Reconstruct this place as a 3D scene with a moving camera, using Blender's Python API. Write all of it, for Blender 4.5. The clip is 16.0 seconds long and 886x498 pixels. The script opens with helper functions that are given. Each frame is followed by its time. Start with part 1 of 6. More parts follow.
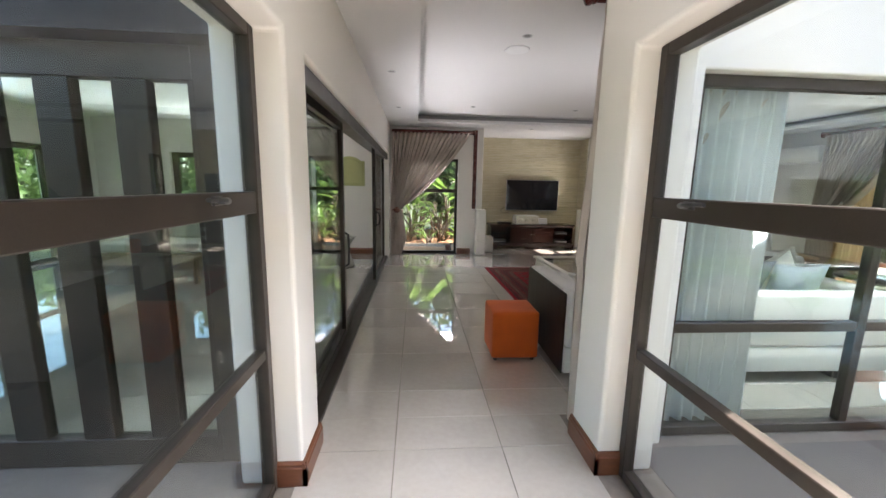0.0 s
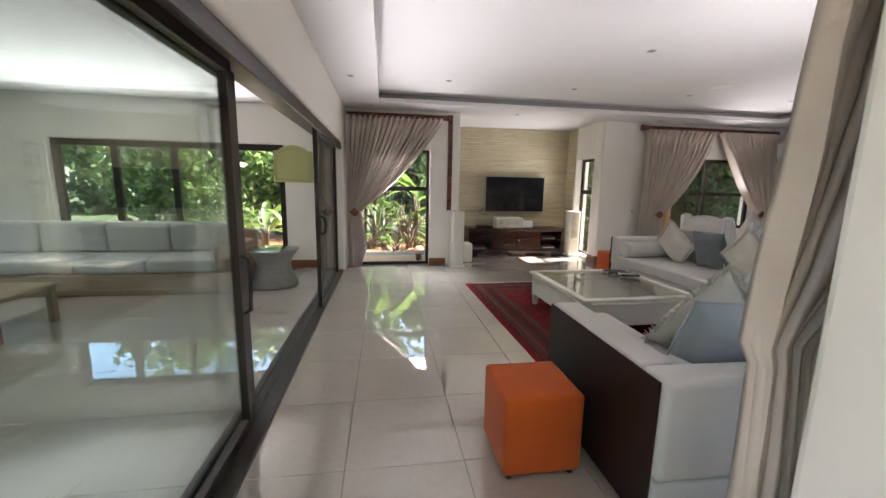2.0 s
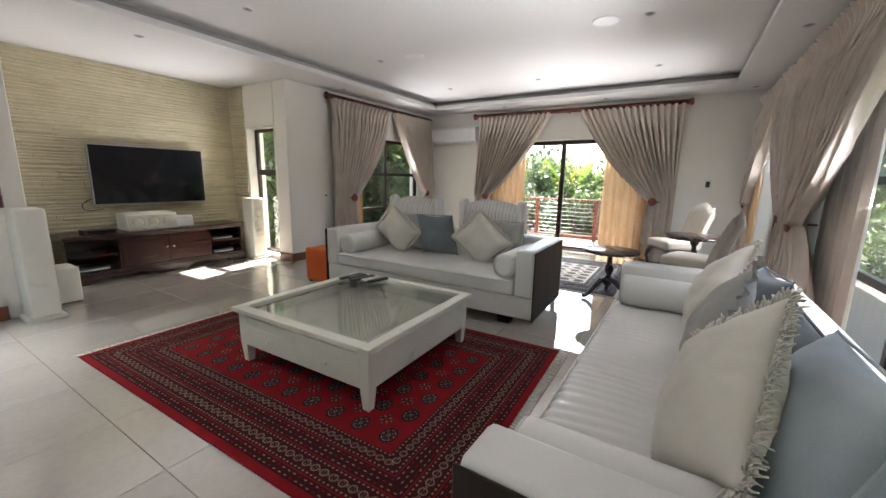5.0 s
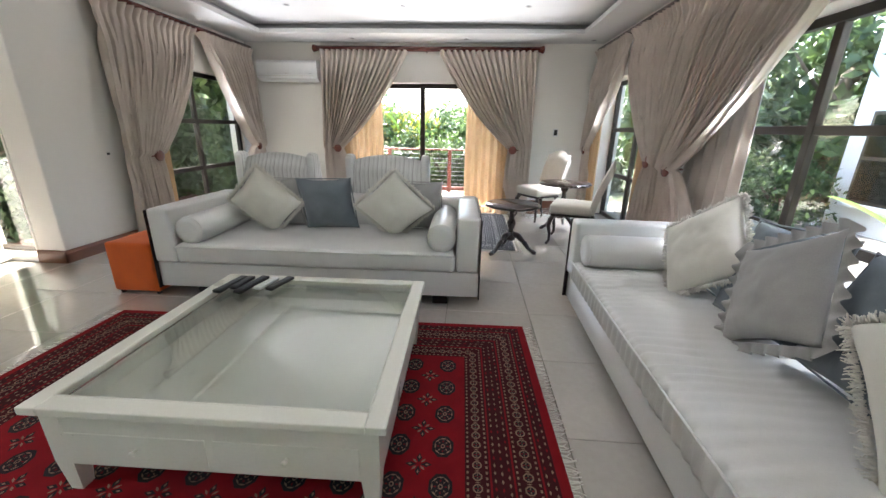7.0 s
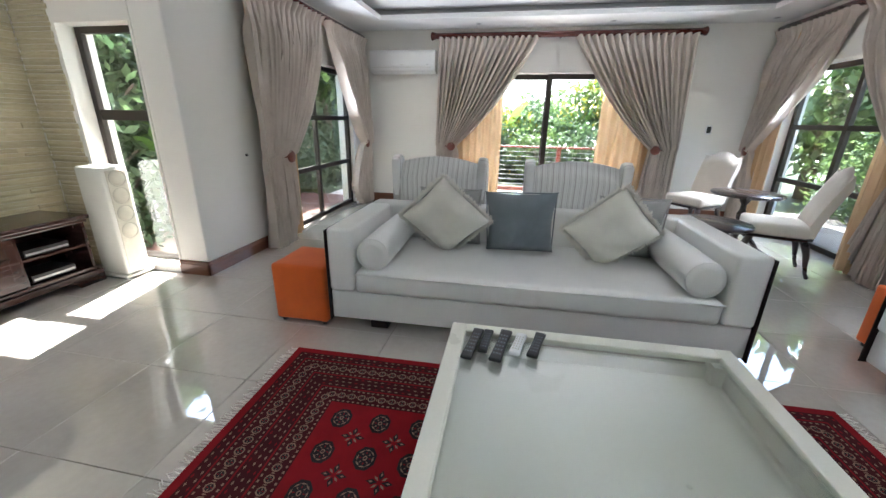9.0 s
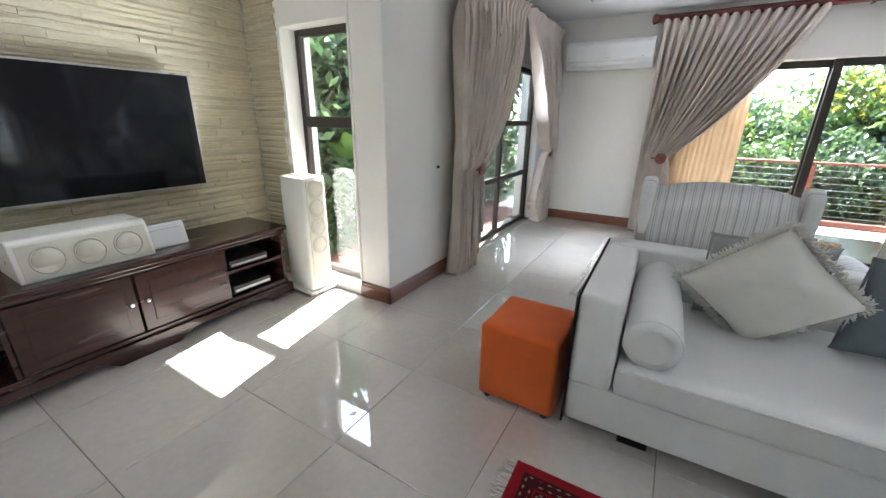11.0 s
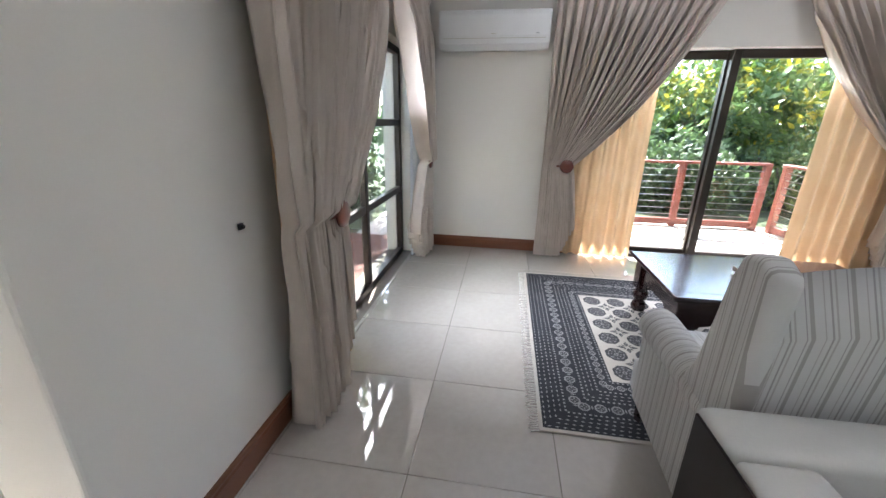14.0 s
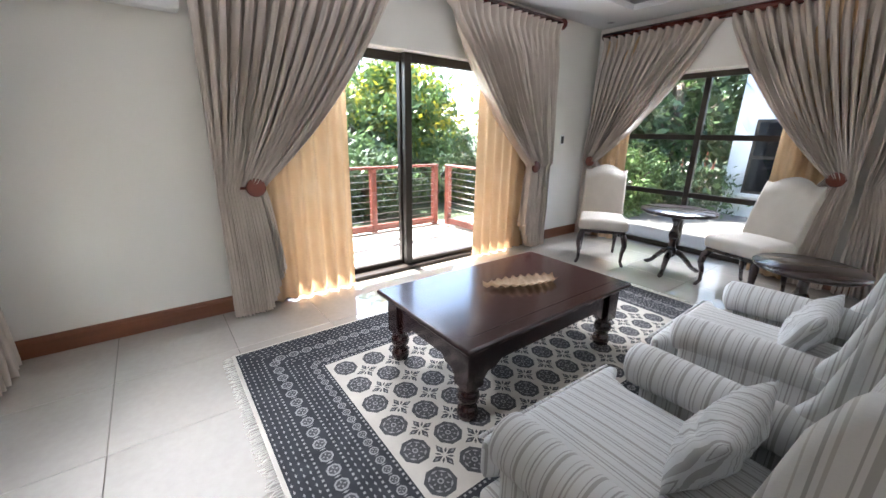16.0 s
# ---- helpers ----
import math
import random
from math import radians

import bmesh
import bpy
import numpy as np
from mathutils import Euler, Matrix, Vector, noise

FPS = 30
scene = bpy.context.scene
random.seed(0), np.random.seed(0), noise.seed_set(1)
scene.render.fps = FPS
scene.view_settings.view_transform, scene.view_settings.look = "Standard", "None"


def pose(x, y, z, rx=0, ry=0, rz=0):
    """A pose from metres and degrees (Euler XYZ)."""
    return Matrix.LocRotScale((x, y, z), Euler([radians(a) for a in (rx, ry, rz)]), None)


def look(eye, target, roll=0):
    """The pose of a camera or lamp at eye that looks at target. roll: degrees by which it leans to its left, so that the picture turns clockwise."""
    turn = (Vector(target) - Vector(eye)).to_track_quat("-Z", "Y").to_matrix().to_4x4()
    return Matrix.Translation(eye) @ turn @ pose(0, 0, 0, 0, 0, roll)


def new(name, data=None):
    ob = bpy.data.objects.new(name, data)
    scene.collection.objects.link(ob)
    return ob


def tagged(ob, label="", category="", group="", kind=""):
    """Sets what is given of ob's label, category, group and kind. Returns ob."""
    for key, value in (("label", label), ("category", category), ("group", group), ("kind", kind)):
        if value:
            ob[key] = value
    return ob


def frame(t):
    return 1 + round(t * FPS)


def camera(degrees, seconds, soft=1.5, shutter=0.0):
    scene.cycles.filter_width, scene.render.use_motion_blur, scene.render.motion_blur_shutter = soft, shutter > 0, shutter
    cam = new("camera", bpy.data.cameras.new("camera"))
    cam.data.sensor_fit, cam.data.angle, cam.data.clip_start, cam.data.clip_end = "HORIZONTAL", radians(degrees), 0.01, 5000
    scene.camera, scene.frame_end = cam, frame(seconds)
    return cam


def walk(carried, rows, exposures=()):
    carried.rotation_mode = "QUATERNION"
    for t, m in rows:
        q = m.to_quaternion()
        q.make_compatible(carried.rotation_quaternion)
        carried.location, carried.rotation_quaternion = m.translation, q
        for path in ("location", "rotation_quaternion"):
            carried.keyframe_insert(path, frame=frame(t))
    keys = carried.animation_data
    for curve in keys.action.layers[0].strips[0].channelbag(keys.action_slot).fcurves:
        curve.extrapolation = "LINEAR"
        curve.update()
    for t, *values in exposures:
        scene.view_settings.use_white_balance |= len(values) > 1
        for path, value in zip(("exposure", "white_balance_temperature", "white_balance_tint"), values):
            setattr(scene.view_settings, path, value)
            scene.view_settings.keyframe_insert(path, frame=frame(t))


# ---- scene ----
cam = camera(98.9, 16.0)
METRES, EYE, TILT, LEAN, TURN = 9.75, 1.4625, 0.0, 0.0, -4.2
ROWS = [
    (0.0, 0.0, 0.0, 0.0, 0.18, -9.44, -1.1),
    (0.5, 0.0015, 0.0363, -0.0004, -0.13, -9.46, -1.15),
    (1.0, 0.0017, 0.0709, -0.0012, -0.46, -9.46, -1.09),
    (1.5, -0.0051, 0.1089, -0.0042, -1.04, -9.28, -1.17),
    (2.0, -0.001, 0.1469, -0.0062, -4.54, -9.3, -1.08),
    (2.5, 0.0022, 0.182, -0.0051, -9.81, -9.34, -1.1),
    (3.0, 0.0023, 0.2133, -0.0073, -16.41, -9.31, -1.14),
    (3.5, 0.0083, 0.2436, -0.0104, -25.94, -9.33, -1.11),
    (4.0, 0.0168, 0.2746, -0.0121, -34.68, -9.31, -1.13),
    (4.5, 0.0192, 0.304, -0.0136, -43.43, -9.93, -1.14),
    (5.0, 0.0248, 0.3304, -0.015, -54.08, -10.6, -1.14),
    (7.5, 0.0679, 0.4778, -0.0136, -83.12, -18.35, -1.28),
    (8.0, 0.0747, 0.5144, -0.0124, -82.81, -18.7, -1.3),
    (8.5, 0.0889, 0.5464, -0.0116, -80.6, -18.95, -1.18),
    (9.0, 0.1045, 0.576, -0.0105, -74.94, -18.76, -1.08),
    (9.5, 0.1146, 0.6045, -0.0096, -69.49, -18.69, -0.96),
    (10.0, 0.126, 0.6292, -0.0096, -65.12, -18.6, -0.84),
    (12.5, 0.2259, 0.7281, -0.0107, -45.16, -18.77, -0.99),
    (13.0, 0.2532, 0.7447, -0.0122, -53.49, -18.85, -0.83),
    (13.5, 0.2861, 0.7526, -0.0106, -64.44, -18.96, -0.81),
    (14.0, 0.3143, 0.7624, -0.0079, -76.7, -18.73, -0.88),
    (14.5, 0.3408, 0.7717, -0.0086, -87.99, -17.68, -0.96),
    (15.0, 0.37, 0.7714, -0.0107, -99.31, -17.22, -0.87),
    (15.5, 0.3969, 0.7685, -0.0114, -110.58, -16.98, -0.92),
    (16.0, 0.4231, 0.7663, -0.0106, -123.02, -17.0, -0.93),
]
walk(cam, [(t, pose(0, 0, EYE, TILT, LEAN, TURN) @ pose(METRES * x, METRES * y, METRES * z, 90 + pitch, roll, yaw)) for t, x, y, z, yaw, pitch, roll in ROWS],
     exposures=[(0.0, 2.75, 6650, 20), (2.5, 3.12, 6750, 22), (3.5, 3.14, 6950, 23), (5.0, 3.16, 6550, 17), (7.5, 3.55, 6250, 15), (10.0, 3.55, 5800, 13), (12.5, 3.6, 5900, 15), (13.5, 3.3, 5850, 15), (14.0, 3.38, 5950, 16), (16.0, 3.38, 6050, 16)])

# ---- world, sun, exposure are keyed with the walk above ----
SUN_TRAVEL = Vector((-1.0, -0.2, -1.27))
world = bpy.data.worlds.new("sky_world")
scene.world = world
world.use_nodes = True
wn = world.node_tree
sky = wn.nodes.new("ShaderNodeTexSky")
sky.sky_type = "NISHITA"
sky.sun_disc = False
sky.sun_elevation = math.atan2(1.27, math.hypot(1.0, 0.2))
sky.sun_rotation = math.atan2(1.0, 0.2)
sky.dust_density = 2.0
wn.links.new(sky.outputs["Color"], wn.nodes["Background"].inputs["Color"])
wn.nodes["Background"].inputs["Strength"].default_value = 0.15
sun_data = bpy.data.lights.new("sun", "SUN")
sun_data.energy = 4.6
sun_data.angle = radians(0.53)
sun_data.color = (1.0, 0.95, 0.86)
sun = new("sun", sun_data)
sun.matrix_world = look((20, 4, 25), Vector((20, 4, 25)) + SUN_TRAVEL)

# area lamps added in the openings, tilted up, standing in for daylight off the ground
def window_light(name, x, y, z, width, inward, watts, up=46, cone=78):
    d = bpy.data.lights.new(name, "AREA")
    d.shape, d.size, d.size_y, d.energy = "RECTANGLE", width, 0.22, watts
    d.spread = radians(cone)
    d.color = (0.93, 0.97, 1.0)
    ob = new(name, d)
    way = Vector((*inward, 0)) * math.cos(radians(up)) + Vector((0, 0, math.sin(radians(up))))
    ob.matrix_world = look((x, y, z), Vector((x, y, z)) + way)


window_light("daylight_deck_door", 7.86, 5.08, 1.16, 1.3, (-1, 0), 0.9, 40, 66)
window_light("daylight_court_wide", 3.1, 2.12, 1.16, 2.2, (0, 1), 2.2, 36, 62)
window_light("daylight_court", 6.45, 2.12, 1.16, 1.3, (0, 1), 1.1, 36, 62)
window_light("daylight_garden", 6.35, 8.22, 1.16, 1.1, (0, -1), 1.2)
window_light("daylight_garden_bed", 0.35, 8.22, 1.16, 0.9, (0, -1), 1.5)
window_light("daylight_patio_door", -0.62, 4.85, 1.2, 2.3, (1, 0), 1.6)
window_light("daylight_alcove", 4.20, 8.78, 1.16, 0.5, (-1, 0), 1.6, 30, 100)
window_light("daylight_passage_west", -0.62, 0.4, 1.2, 2.0, (1, 0), 0.8)
window_light("daylight_passage_east", 1.02, 0.4, 1.2, 2.0, (-1, 0), 0.8)
window_light("daylight_patio_garden", -3.2, 8.14, 1.2, 3.0, (0, -1), 5)
window_light("daylight_patio_side", -6.25, 4.9, 1.2, 4.0, (1, 0), 5)
# further added lamps, aimed down, standing in for skylight through the upper panes
window_light("skylight_deck_door", 7.87, 5.08, 1.93, 1.5, (-1, 0), 3.0, -54, 70)
window_light("skylight_court_wide", 3.1, 2.13, 1.93, 1.8, (0, 1), 1.5, -74, 50)
window_light("skylight_court", 6.45, 2.13, 1.93, 1.4, (0, 1), 2.4, -60, 64)
window_light("skylight_garden", 6.15, 8.21, 1.93, 0.8, (0, -1), 1.3, -54, 60)
window_light("skylight_garden_bed", 0.4, 8.21, 1.93, 0.9, (0, -1), 2.2, -54, 70)
window_light("skylight_passage_east", 1.03, 0.8, 1.96, 1.6, (-1, 0), 2.0, -54, 70)

# ---- materials ----


def principled(name, rough=0.5, metal=0.0, spec=0.5):
    m = bpy.data.materials.new(name)
    m.use_nodes = True
    b = m.node_tree.nodes["Principled BSDF"]
    b.inputs["Roughness"].default_value = rough
    b.inputs["Metallic"].default_value = metal
    b.inputs["Specular IOR Level"].default_value = spec
    return m, m.node_tree, b


def mottled(name, a, b, rough=0.5, scale=6.0, fine=90.0, bump=0.0, metal=0.0, spec=0.5, rough_var=0.08,
            stretch=(1, 1, 1), sheen=0.0, per_object=0.0, coat=0.0, coords="Object", transl=0.0):
    """A surface whose colour drifts between a and b at two scales, with fine relief."""
    m, nt, bs = principled(name, rough, metal, spec)
    tc = nt.nodes.new("ShaderNodeTexCoord")
    mp = nt.nodes.new("ShaderNodeMapping")
    mp.inputs["Scale"].default_value = stretch
    nt.links.new(tc.outputs[coords], mp.inputs["Vector"])
    n1 = nt.nodes.new("ShaderNodeTexNoise")
    n1.inputs["Scale"].default_value = scale
    n1.inputs["Detail"].default_value = 5.0
    n2 = nt.nodes.new("ShaderNodeTexNoise")
    n2.inputs["Scale"].default_value = fine
    n2.inputs["Detail"].default_value = 3.0
    for n in (n1, n2):
        nt.links.new(mp.outputs["Vector"], n.inputs["Vector"])
    mixf = nt.nodes.new("ShaderNodeMath")
    mixf.operation = "MULTIPLY_ADD"
    mixf.inputs[1].default_value = 0.35
    nt.links.new(n2.outputs["Fac"], mixf.inputs[0])
    half = nt.nodes.new("ShaderNodeMath")
    half.operation = "MULTIPLY"
    half.inputs[1].default_value = 0.65
    nt.links.new(n1.outputs["Fac"], half.inputs[0])
    nt.links.new(half.outputs[0], mixf.inputs[2])
    ramp = nt.nodes.new("ShaderNodeValToRGB")
    ramp.color_ramp.elements[0].position = 0.3
    ramp.color_ramp.elements[1].position = 0.7
    ramp.color_ramp.elements[0].color = (*a, 1)
    ramp.color_ramp.elements[1].color = (*b, 1)
    nt.links.new(mixf.outputs[0], ramp.inputs["Fac"])
    col = ramp.outputs["Color"]
    if per_object:
        info = nt.nodes.new("ShaderNodeObjectInfo")
        hs = nt.nodes.new("ShaderNodeHueSaturation")
        v = nt.nodes.new("ShaderNodeMapRange")
        v.inputs["To Min"].default_value = 1 - per_object
        v.inputs["To Max"].default_value = 1 + per_object
        nt.links.new(info.outputs["Random"], v.inputs["Value"])
        nt.links.new(v.outputs["Result"], hs.inputs["Value"])
        nt.links.new(col, hs.inputs["Color"])
        col = hs.outputs["Color"]
    nt.links.new(col, bs.inputs["Base Color"])
    rr = nt.nodes.new("ShaderNodeMapRange")
    rr.inputs["To Min"].default_value = max(0.02, rough - rough_var)
    rr.inputs["To Max"].default_value = min(1.0, rough + rough_var)
    nt.links.new(n1.outputs["Fac"], rr.inputs["Value"])
    nt.links.new(rr.outputs["Result"], bs.inputs["Roughness"])
    if bump:
        bp = nt.nodes.new("ShaderNodeBump")
        bp.inputs["Strength"].default_value = bump
        bp.inputs["Distance"].default_value = 0.004
        nt.links.new(mixf.outputs[0], bp.inputs["Height"])
        nt.links.new(bp.outputs["Normal"], bs.inputs["Normal"])
    if sheen:
        bs.inputs["Sheen Weight"].default_value = sheen
    if coat:
        bs.inputs["Coat Weight"].default_value = coat
        bs.inputs["Coat Roughness"].default_value = 0.12
    if transl:
        tr = nt.nodes.new("ShaderNodeBsdfTranslucent")
        nt.links.new(col, tr.inputs["Color"])
        mx = nt.nodes.new("ShaderNodeMixShader")
        mx.inputs["Fac"].default_value = transl
        nt.links.new(bs.outputs[0], mx.inputs[1])
        nt.links.new(tr.outputs[0], mx.inputs[2])
        nt.links.new(mx.outputs[0], nt.nodes["Material Output"].inputs["Surface"])
    return m


def striped(name, ground, bands, pitch, axis="X", rough=0.75, bump=0.2):
    """Woven cloth with stripes that repeat along one of the object's own axes: bands are (start, end, colour) in 0..1."""
    m = mottled(name, ground, tuple(c * 1.06 for c in ground), rough, 14, 240, bump, sheen=0.2)
    nt = m.node_tree
    bs = nt.nodes["Principled BSDF"]
    base = bs.inputs["Base Color"].links[0].from_socket
    tc = nt.nodes.new("ShaderNodeUVMap")
    tc.uv_map = "stripe"
    sp = nt.nodes.new("ShaderNodeSeparateXYZ")
    nt.links.new(tc.outputs["UV"], sp.inputs[0])
    dv = nt.nodes.new("ShaderNodeMath")
    dv.operation = "DIVIDE"
    dv.inputs[1].default_value = pitch
    nt.links.new(sp.outputs[axis], dv.inputs[0])
    fr = nt.nodes.new("ShaderNodeMath")
    fr.operation = "FRACT"
    nt.links.new(dv.outputs[0], fr.inputs[0])
    ramp = nt.nodes.new("ShaderNodeValToRGB")
    ramp.color_ramp.interpolation = "CONSTANT"
    e = ramp.color_ramp.elements
    e[0].color = (1, 1, 1, 1)
    e[1].position = 0.999
    e[1].color = (1, 1, 1, 1)
    for lo, hi, c in bands:
        k = e.new(lo)
        k.color = (*c, 1)
        k = e.new(hi)
        k.color = (1, 1, 1, 1)
    nt.links.new(fr.outputs[0], ramp.inputs["Fac"])
    mul = nt.nodes.new("ShaderNodeMix")
    mul.data_type = "RGBA"
    mul.blend_type = "MULTIPLY"
    mul.inputs["Factor"].default_value = 1.0
    nt.links.new(base, mul.inputs["A"])
    nt.links.new(ramp.outputs["Color"], mul.inputs["B"])
    nt.links.new(mul.outputs["Result"], bs.inputs["Base Color"])
    return m


def glass_mat(name, tint=(0.93, 0.97, 0.95), rough=0.0, gloss=0.045):
    m, nt, bs = principled(name, rough)
    nt.nodes.remove(bs)
    tr = nt.nodes.new("ShaderNodeBsdfTransparent")
    tr.inputs["Color"].default_value = (*tint, 1)
    gl = nt.nodes.new("ShaderNodeBsdfGlossy")
    gl.inputs["Roughness"].default_value = rough
    lw = nt.nodes.new("ShaderNodeLayerWeight")
    lw.inputs["Blend"].default_value = 0.5
    pw = nt.nodes.new("ShaderNodeMath")
    pw.operation = "POWER"
    pw.inputs[1].default_value = 4.0
    nt.links.new(lw.outputs["Facing"], pw.inputs[0])
    fr = nt.nodes.new("ShaderNodeMapRange")
    fr.inputs["To Min"].default_value = gloss
    fr.inputs["To Max"].default_value = 0.8
    nt.links.new(pw.outputs[0], fr.inputs["Value"])
    mx = nt.nodes.new("ShaderNodeMixShader")
    nt.links.new(fr.outputs[0], mx.inputs["Fac"])
    nt.links.new(tr.outputs[0], mx.inputs[1])
    nt.links.new(gl.outputs[0], mx.inputs[2])
    nt.links.new(mx.outputs[0], nt.nodes["Material Output"].inputs["Surface"])
    return m


M_WALL = mottled("wall_paint", (0.80, 0.775, 0.72), (0.84, 0.815, 0.76), 0.55, 1.3, 180, 0.05)
M_WALL_OUT = mottled("outside_render", (0.74, 0.74, 0.73), (0.82, 0.82, 0.80), 0.8, 2.0, 120, 0.15)
M_CEIL = mottled("ceiling_paint", (0.70, 0.69, 0.675), (0.74, 0.73, 0.715), 0.6, 1.0, 160, 0.03)
M_TILE = mottled("porcelain_tile", (0.46, 0.425, 0.375), (0.55, 0.51, 0.455), 0.03, 2.2, 26, 0.0, rough_var=0.012, spec=1.0, per_object=0.03)
_tile = M_TILE.node_tree.nodes["Principled BSDF"]
_tile.inputs["Coat Weight"].default_value, _tile.inputs["Coat Roughness"].default_value, _tile.inputs["Coat IOR"].default_value = 1.0, 0.015, 1.6
M_COVE = mottled("grey_cove", (0.33, 0.325, 0.32), (0.38, 0.375, 0.37), 0.6, 1.0, 160, 0.03)
M_GROUT = mottled("grout", (0.17, 0.145, 0.12), (0.24, 0.21, 0.175), 0.85, 20, 200, 0.1)
M_ALU = mottled("bronze_aluminium", (0.032, 0.025, 0.020), (0.048, 0.038, 0.030), 0.36, 8, 200, 0.02, spec=0.35)
M_RUBBER = mottled("black_rubber", (0.012, 0.012, 0.012), (0.02, 0.02, 0.02), 0.6)
M_GLASS = glass_mat("window_glass")
M_TABLEGLASS = glass_mat("table_glass", (0.955, 0.975, 0.965), gloss=0.14)
M_MAHOG = mottled("mahogany", (0.075, 0.016, 0.012), (0.14, 0.030, 0.020), 0.27, 3.0, 60, 0.06, stretch=(1, 1, 9), coat=0.3)
M_SKIRT = mottled("stained_skirting", (0.13, 0.045, 0.020), (0.21, 0.075, 0.034), 0.35, 3.0, 50, 0.06, stretch=(1, 1, 8), coat=0.2)
M_DARKWOOD = mottled("dark_stained_wood", (0.016, 0.010, 0.009), (0.036, 0.018, 0.014), 0.28, 2.5, 60, 0.05, stretch=(1, 8, 8), coat=0.4)
M_CABWOOD = mottled("cabinet_wood", (0.028, 0.011, 0.009), (0.050, 0.019, 0.013), 0.26, 2.5, 60, 0.04, stretch=(1, 8, 10), coat=0.3, rough_var=0.04)
M_PANEL = mottled("espresso_panel", (0.010, 0.006, 0.006), (0.018, 0.009, 0.008), 0.42, 2.5, 70, 0.04, stretch=(1, 8, 1), spec=0.3)
M_CURTAIN = mottled("curtain_damask", (0.53, 0.455, 0.39), (0.66, 0.575, 0.50), 0.40, 5, 260, 0.12, sheen=0.05, transl=0.05)
M_LINING = mottled("gold_lining", (0.56, 0.36, 0.19), (0.64, 0.45, 0.27), 0.7, 4, 260, 0.08, sheen=0.1, transl=0.35)
# white cloth with the sky's blue put into its colour
M_CLOTHLINE = mottled("skylit_white_lining", (0.72, 0.74, 0.76), (0.80, 0.82, 0.84), 0.7, 4, 260, 0.08, transl=0.25)
M_LEATHER = mottled("white_leather", (0.63, 0.62, 0.59), (0.70, 0.69, 0.66), 0.34, 5, 150, 0.10, rough_var=0.07)
M_PILLOW_W = mottled("cream_velvet", (0.64, 0.61, 0.54), (0.72, 0.69, 0.62), 0.8, 9, 220, 0.2, sheen=0.08)
M_PILLOW_B = mottled("blue_grey_cotton", (0.13, 0.155, 0.172), (0.18, 0.205, 0.225), 0.8, 9, 220, 0.2, sheen=0.08)
M_PILLOW_L = mottled("pale_blue_satin", (0.36, 0.42, 0.46), (0.44, 0.50, 0.54), 0.5, 9, 220, 0.2, sheen=0.08)
M_PILLOW_T = mottled("grey_taupe_cotton", (0.30, 0.29, 0.28), (0.38, 0.37, 0.35), 0.8, 9, 220, 0.2, sheen=0.08)
M_ORANGE = mottled("orange_suede", (0.54, 0.085, 0.006), (0.68, 0.125, 0.010), 0.85, 6, 160, 0.25, sheen=0.12)
M_CREAMPAINT = mottled("cream_lacquer", (0.68, 0.67, 0.58), (0.75, 0.74, 0.65), 0.3, 3, 90, 0.03)
M_WHITEPLASTIC = mottled("white_plastic", (0.74, 0.74, 0.73), (0.80, 0.80, 0.79), 0.35, 4, 150, 0.02)
M_SPEAKER = mottled("ivory_lacquer", (0.74, 0.73, 0.66), (0.80, 0.79, 0.72), 0.3, 4, 150, 0.02)
M_GRILLE = mottled("ivory_grille_cloth", (0.60, 0.57, 0.47), (0.68, 0.65, 0.55), 0.9, 20, 400, 0.3)
M_CONE = mottled("speaker_cone", (0.50, 0.48, 0.40), (0.58, 0.55, 0.46), 0.7, 12, 200, 0.1)
M_SCREEN = mottled("tv_screen", (0.006, 0.006, 0.007), (0.010, 0.010, 0.012), 0.06, 3, 60, 0.0, rough_var=0.02)
M_LENS = mottled("dull_lamp_lens", (0.16, 0.155, 0.145), (0.22, 0.215, 0.20), 0.4, 4, 150, 0.02)
M_MESH = mottled("perforated_grille", (0.36, 0.35, 0.33), (0.43, 0.42, 0.395), 0.7, 20, 300, 0.2)
M_SILVER = mottled("silver_bezel", (0.45, 0.45, 0.45), (0.55, 0.55, 0.55), 0.3, 5, 100, 0.0, metal=0.8)
M_CHROME = mottled("steel", (0.55, 0.54, 0.52), (0.65, 0.64, 0.62), 0.22, 5, 100, 0.0, metal=1.0)
M_BLACKPLASTIC = mottled("black_plastic", (0.012, 0.012, 0.013), (0.025, 0.025, 0.026), 0.35, 6, 120, 0.05)
M_BLACKMETAL = mottled("black_metal", (0.02, 0.02, 0.02), (0.03, 0.03, 0.03), 0.35, 6, 120, 0.02)
M_STONE = mottled("split_sandstone", (0.46, 0.40, 0.25), (0.62, 0.56, 0.40), 0.85, 5, 70, 0.5, per_object=0.10)
M_BOARD = mottled("sage_board", (0.44, 0.45, 0.19), (0.50, 0.51, 0.23), 0.6, 3, 80, 0.05)
M_BOARDRIM = mottled("sage_board_moulding", (0.38, 0.39, 0.15), (0.43, 0.44, 0.18), 0.6, 3, 80, 0.05)
M_WICKER = mottled("wicker", (0.20, 0.14, 0.085), (0.34, 0.25, 0.16), 0.7, 12, 130, 0.6, stretch=(1, 1, 4))
M_WICKERGREY = mottled("grey_wicker", (0.26, 0.25, 0.22), (0.36, 0.35, 0.31), 0.7, 12, 130, 0.6, stretch=(1, 1, 4))
M_CUSHION = mottled("pale_grey_cushion", (0.50, 0.50, 0.48), (0.58, 0.58, 0.56), 0.8, 7, 200, 0.2)
M_LINENCHAIR = mottled("oatmeal_linen", (0.52, 0.47, 0.40), (0.60, 0.55, 0.475), 0.85, 8, 260, 0.25, sheen=0.2)
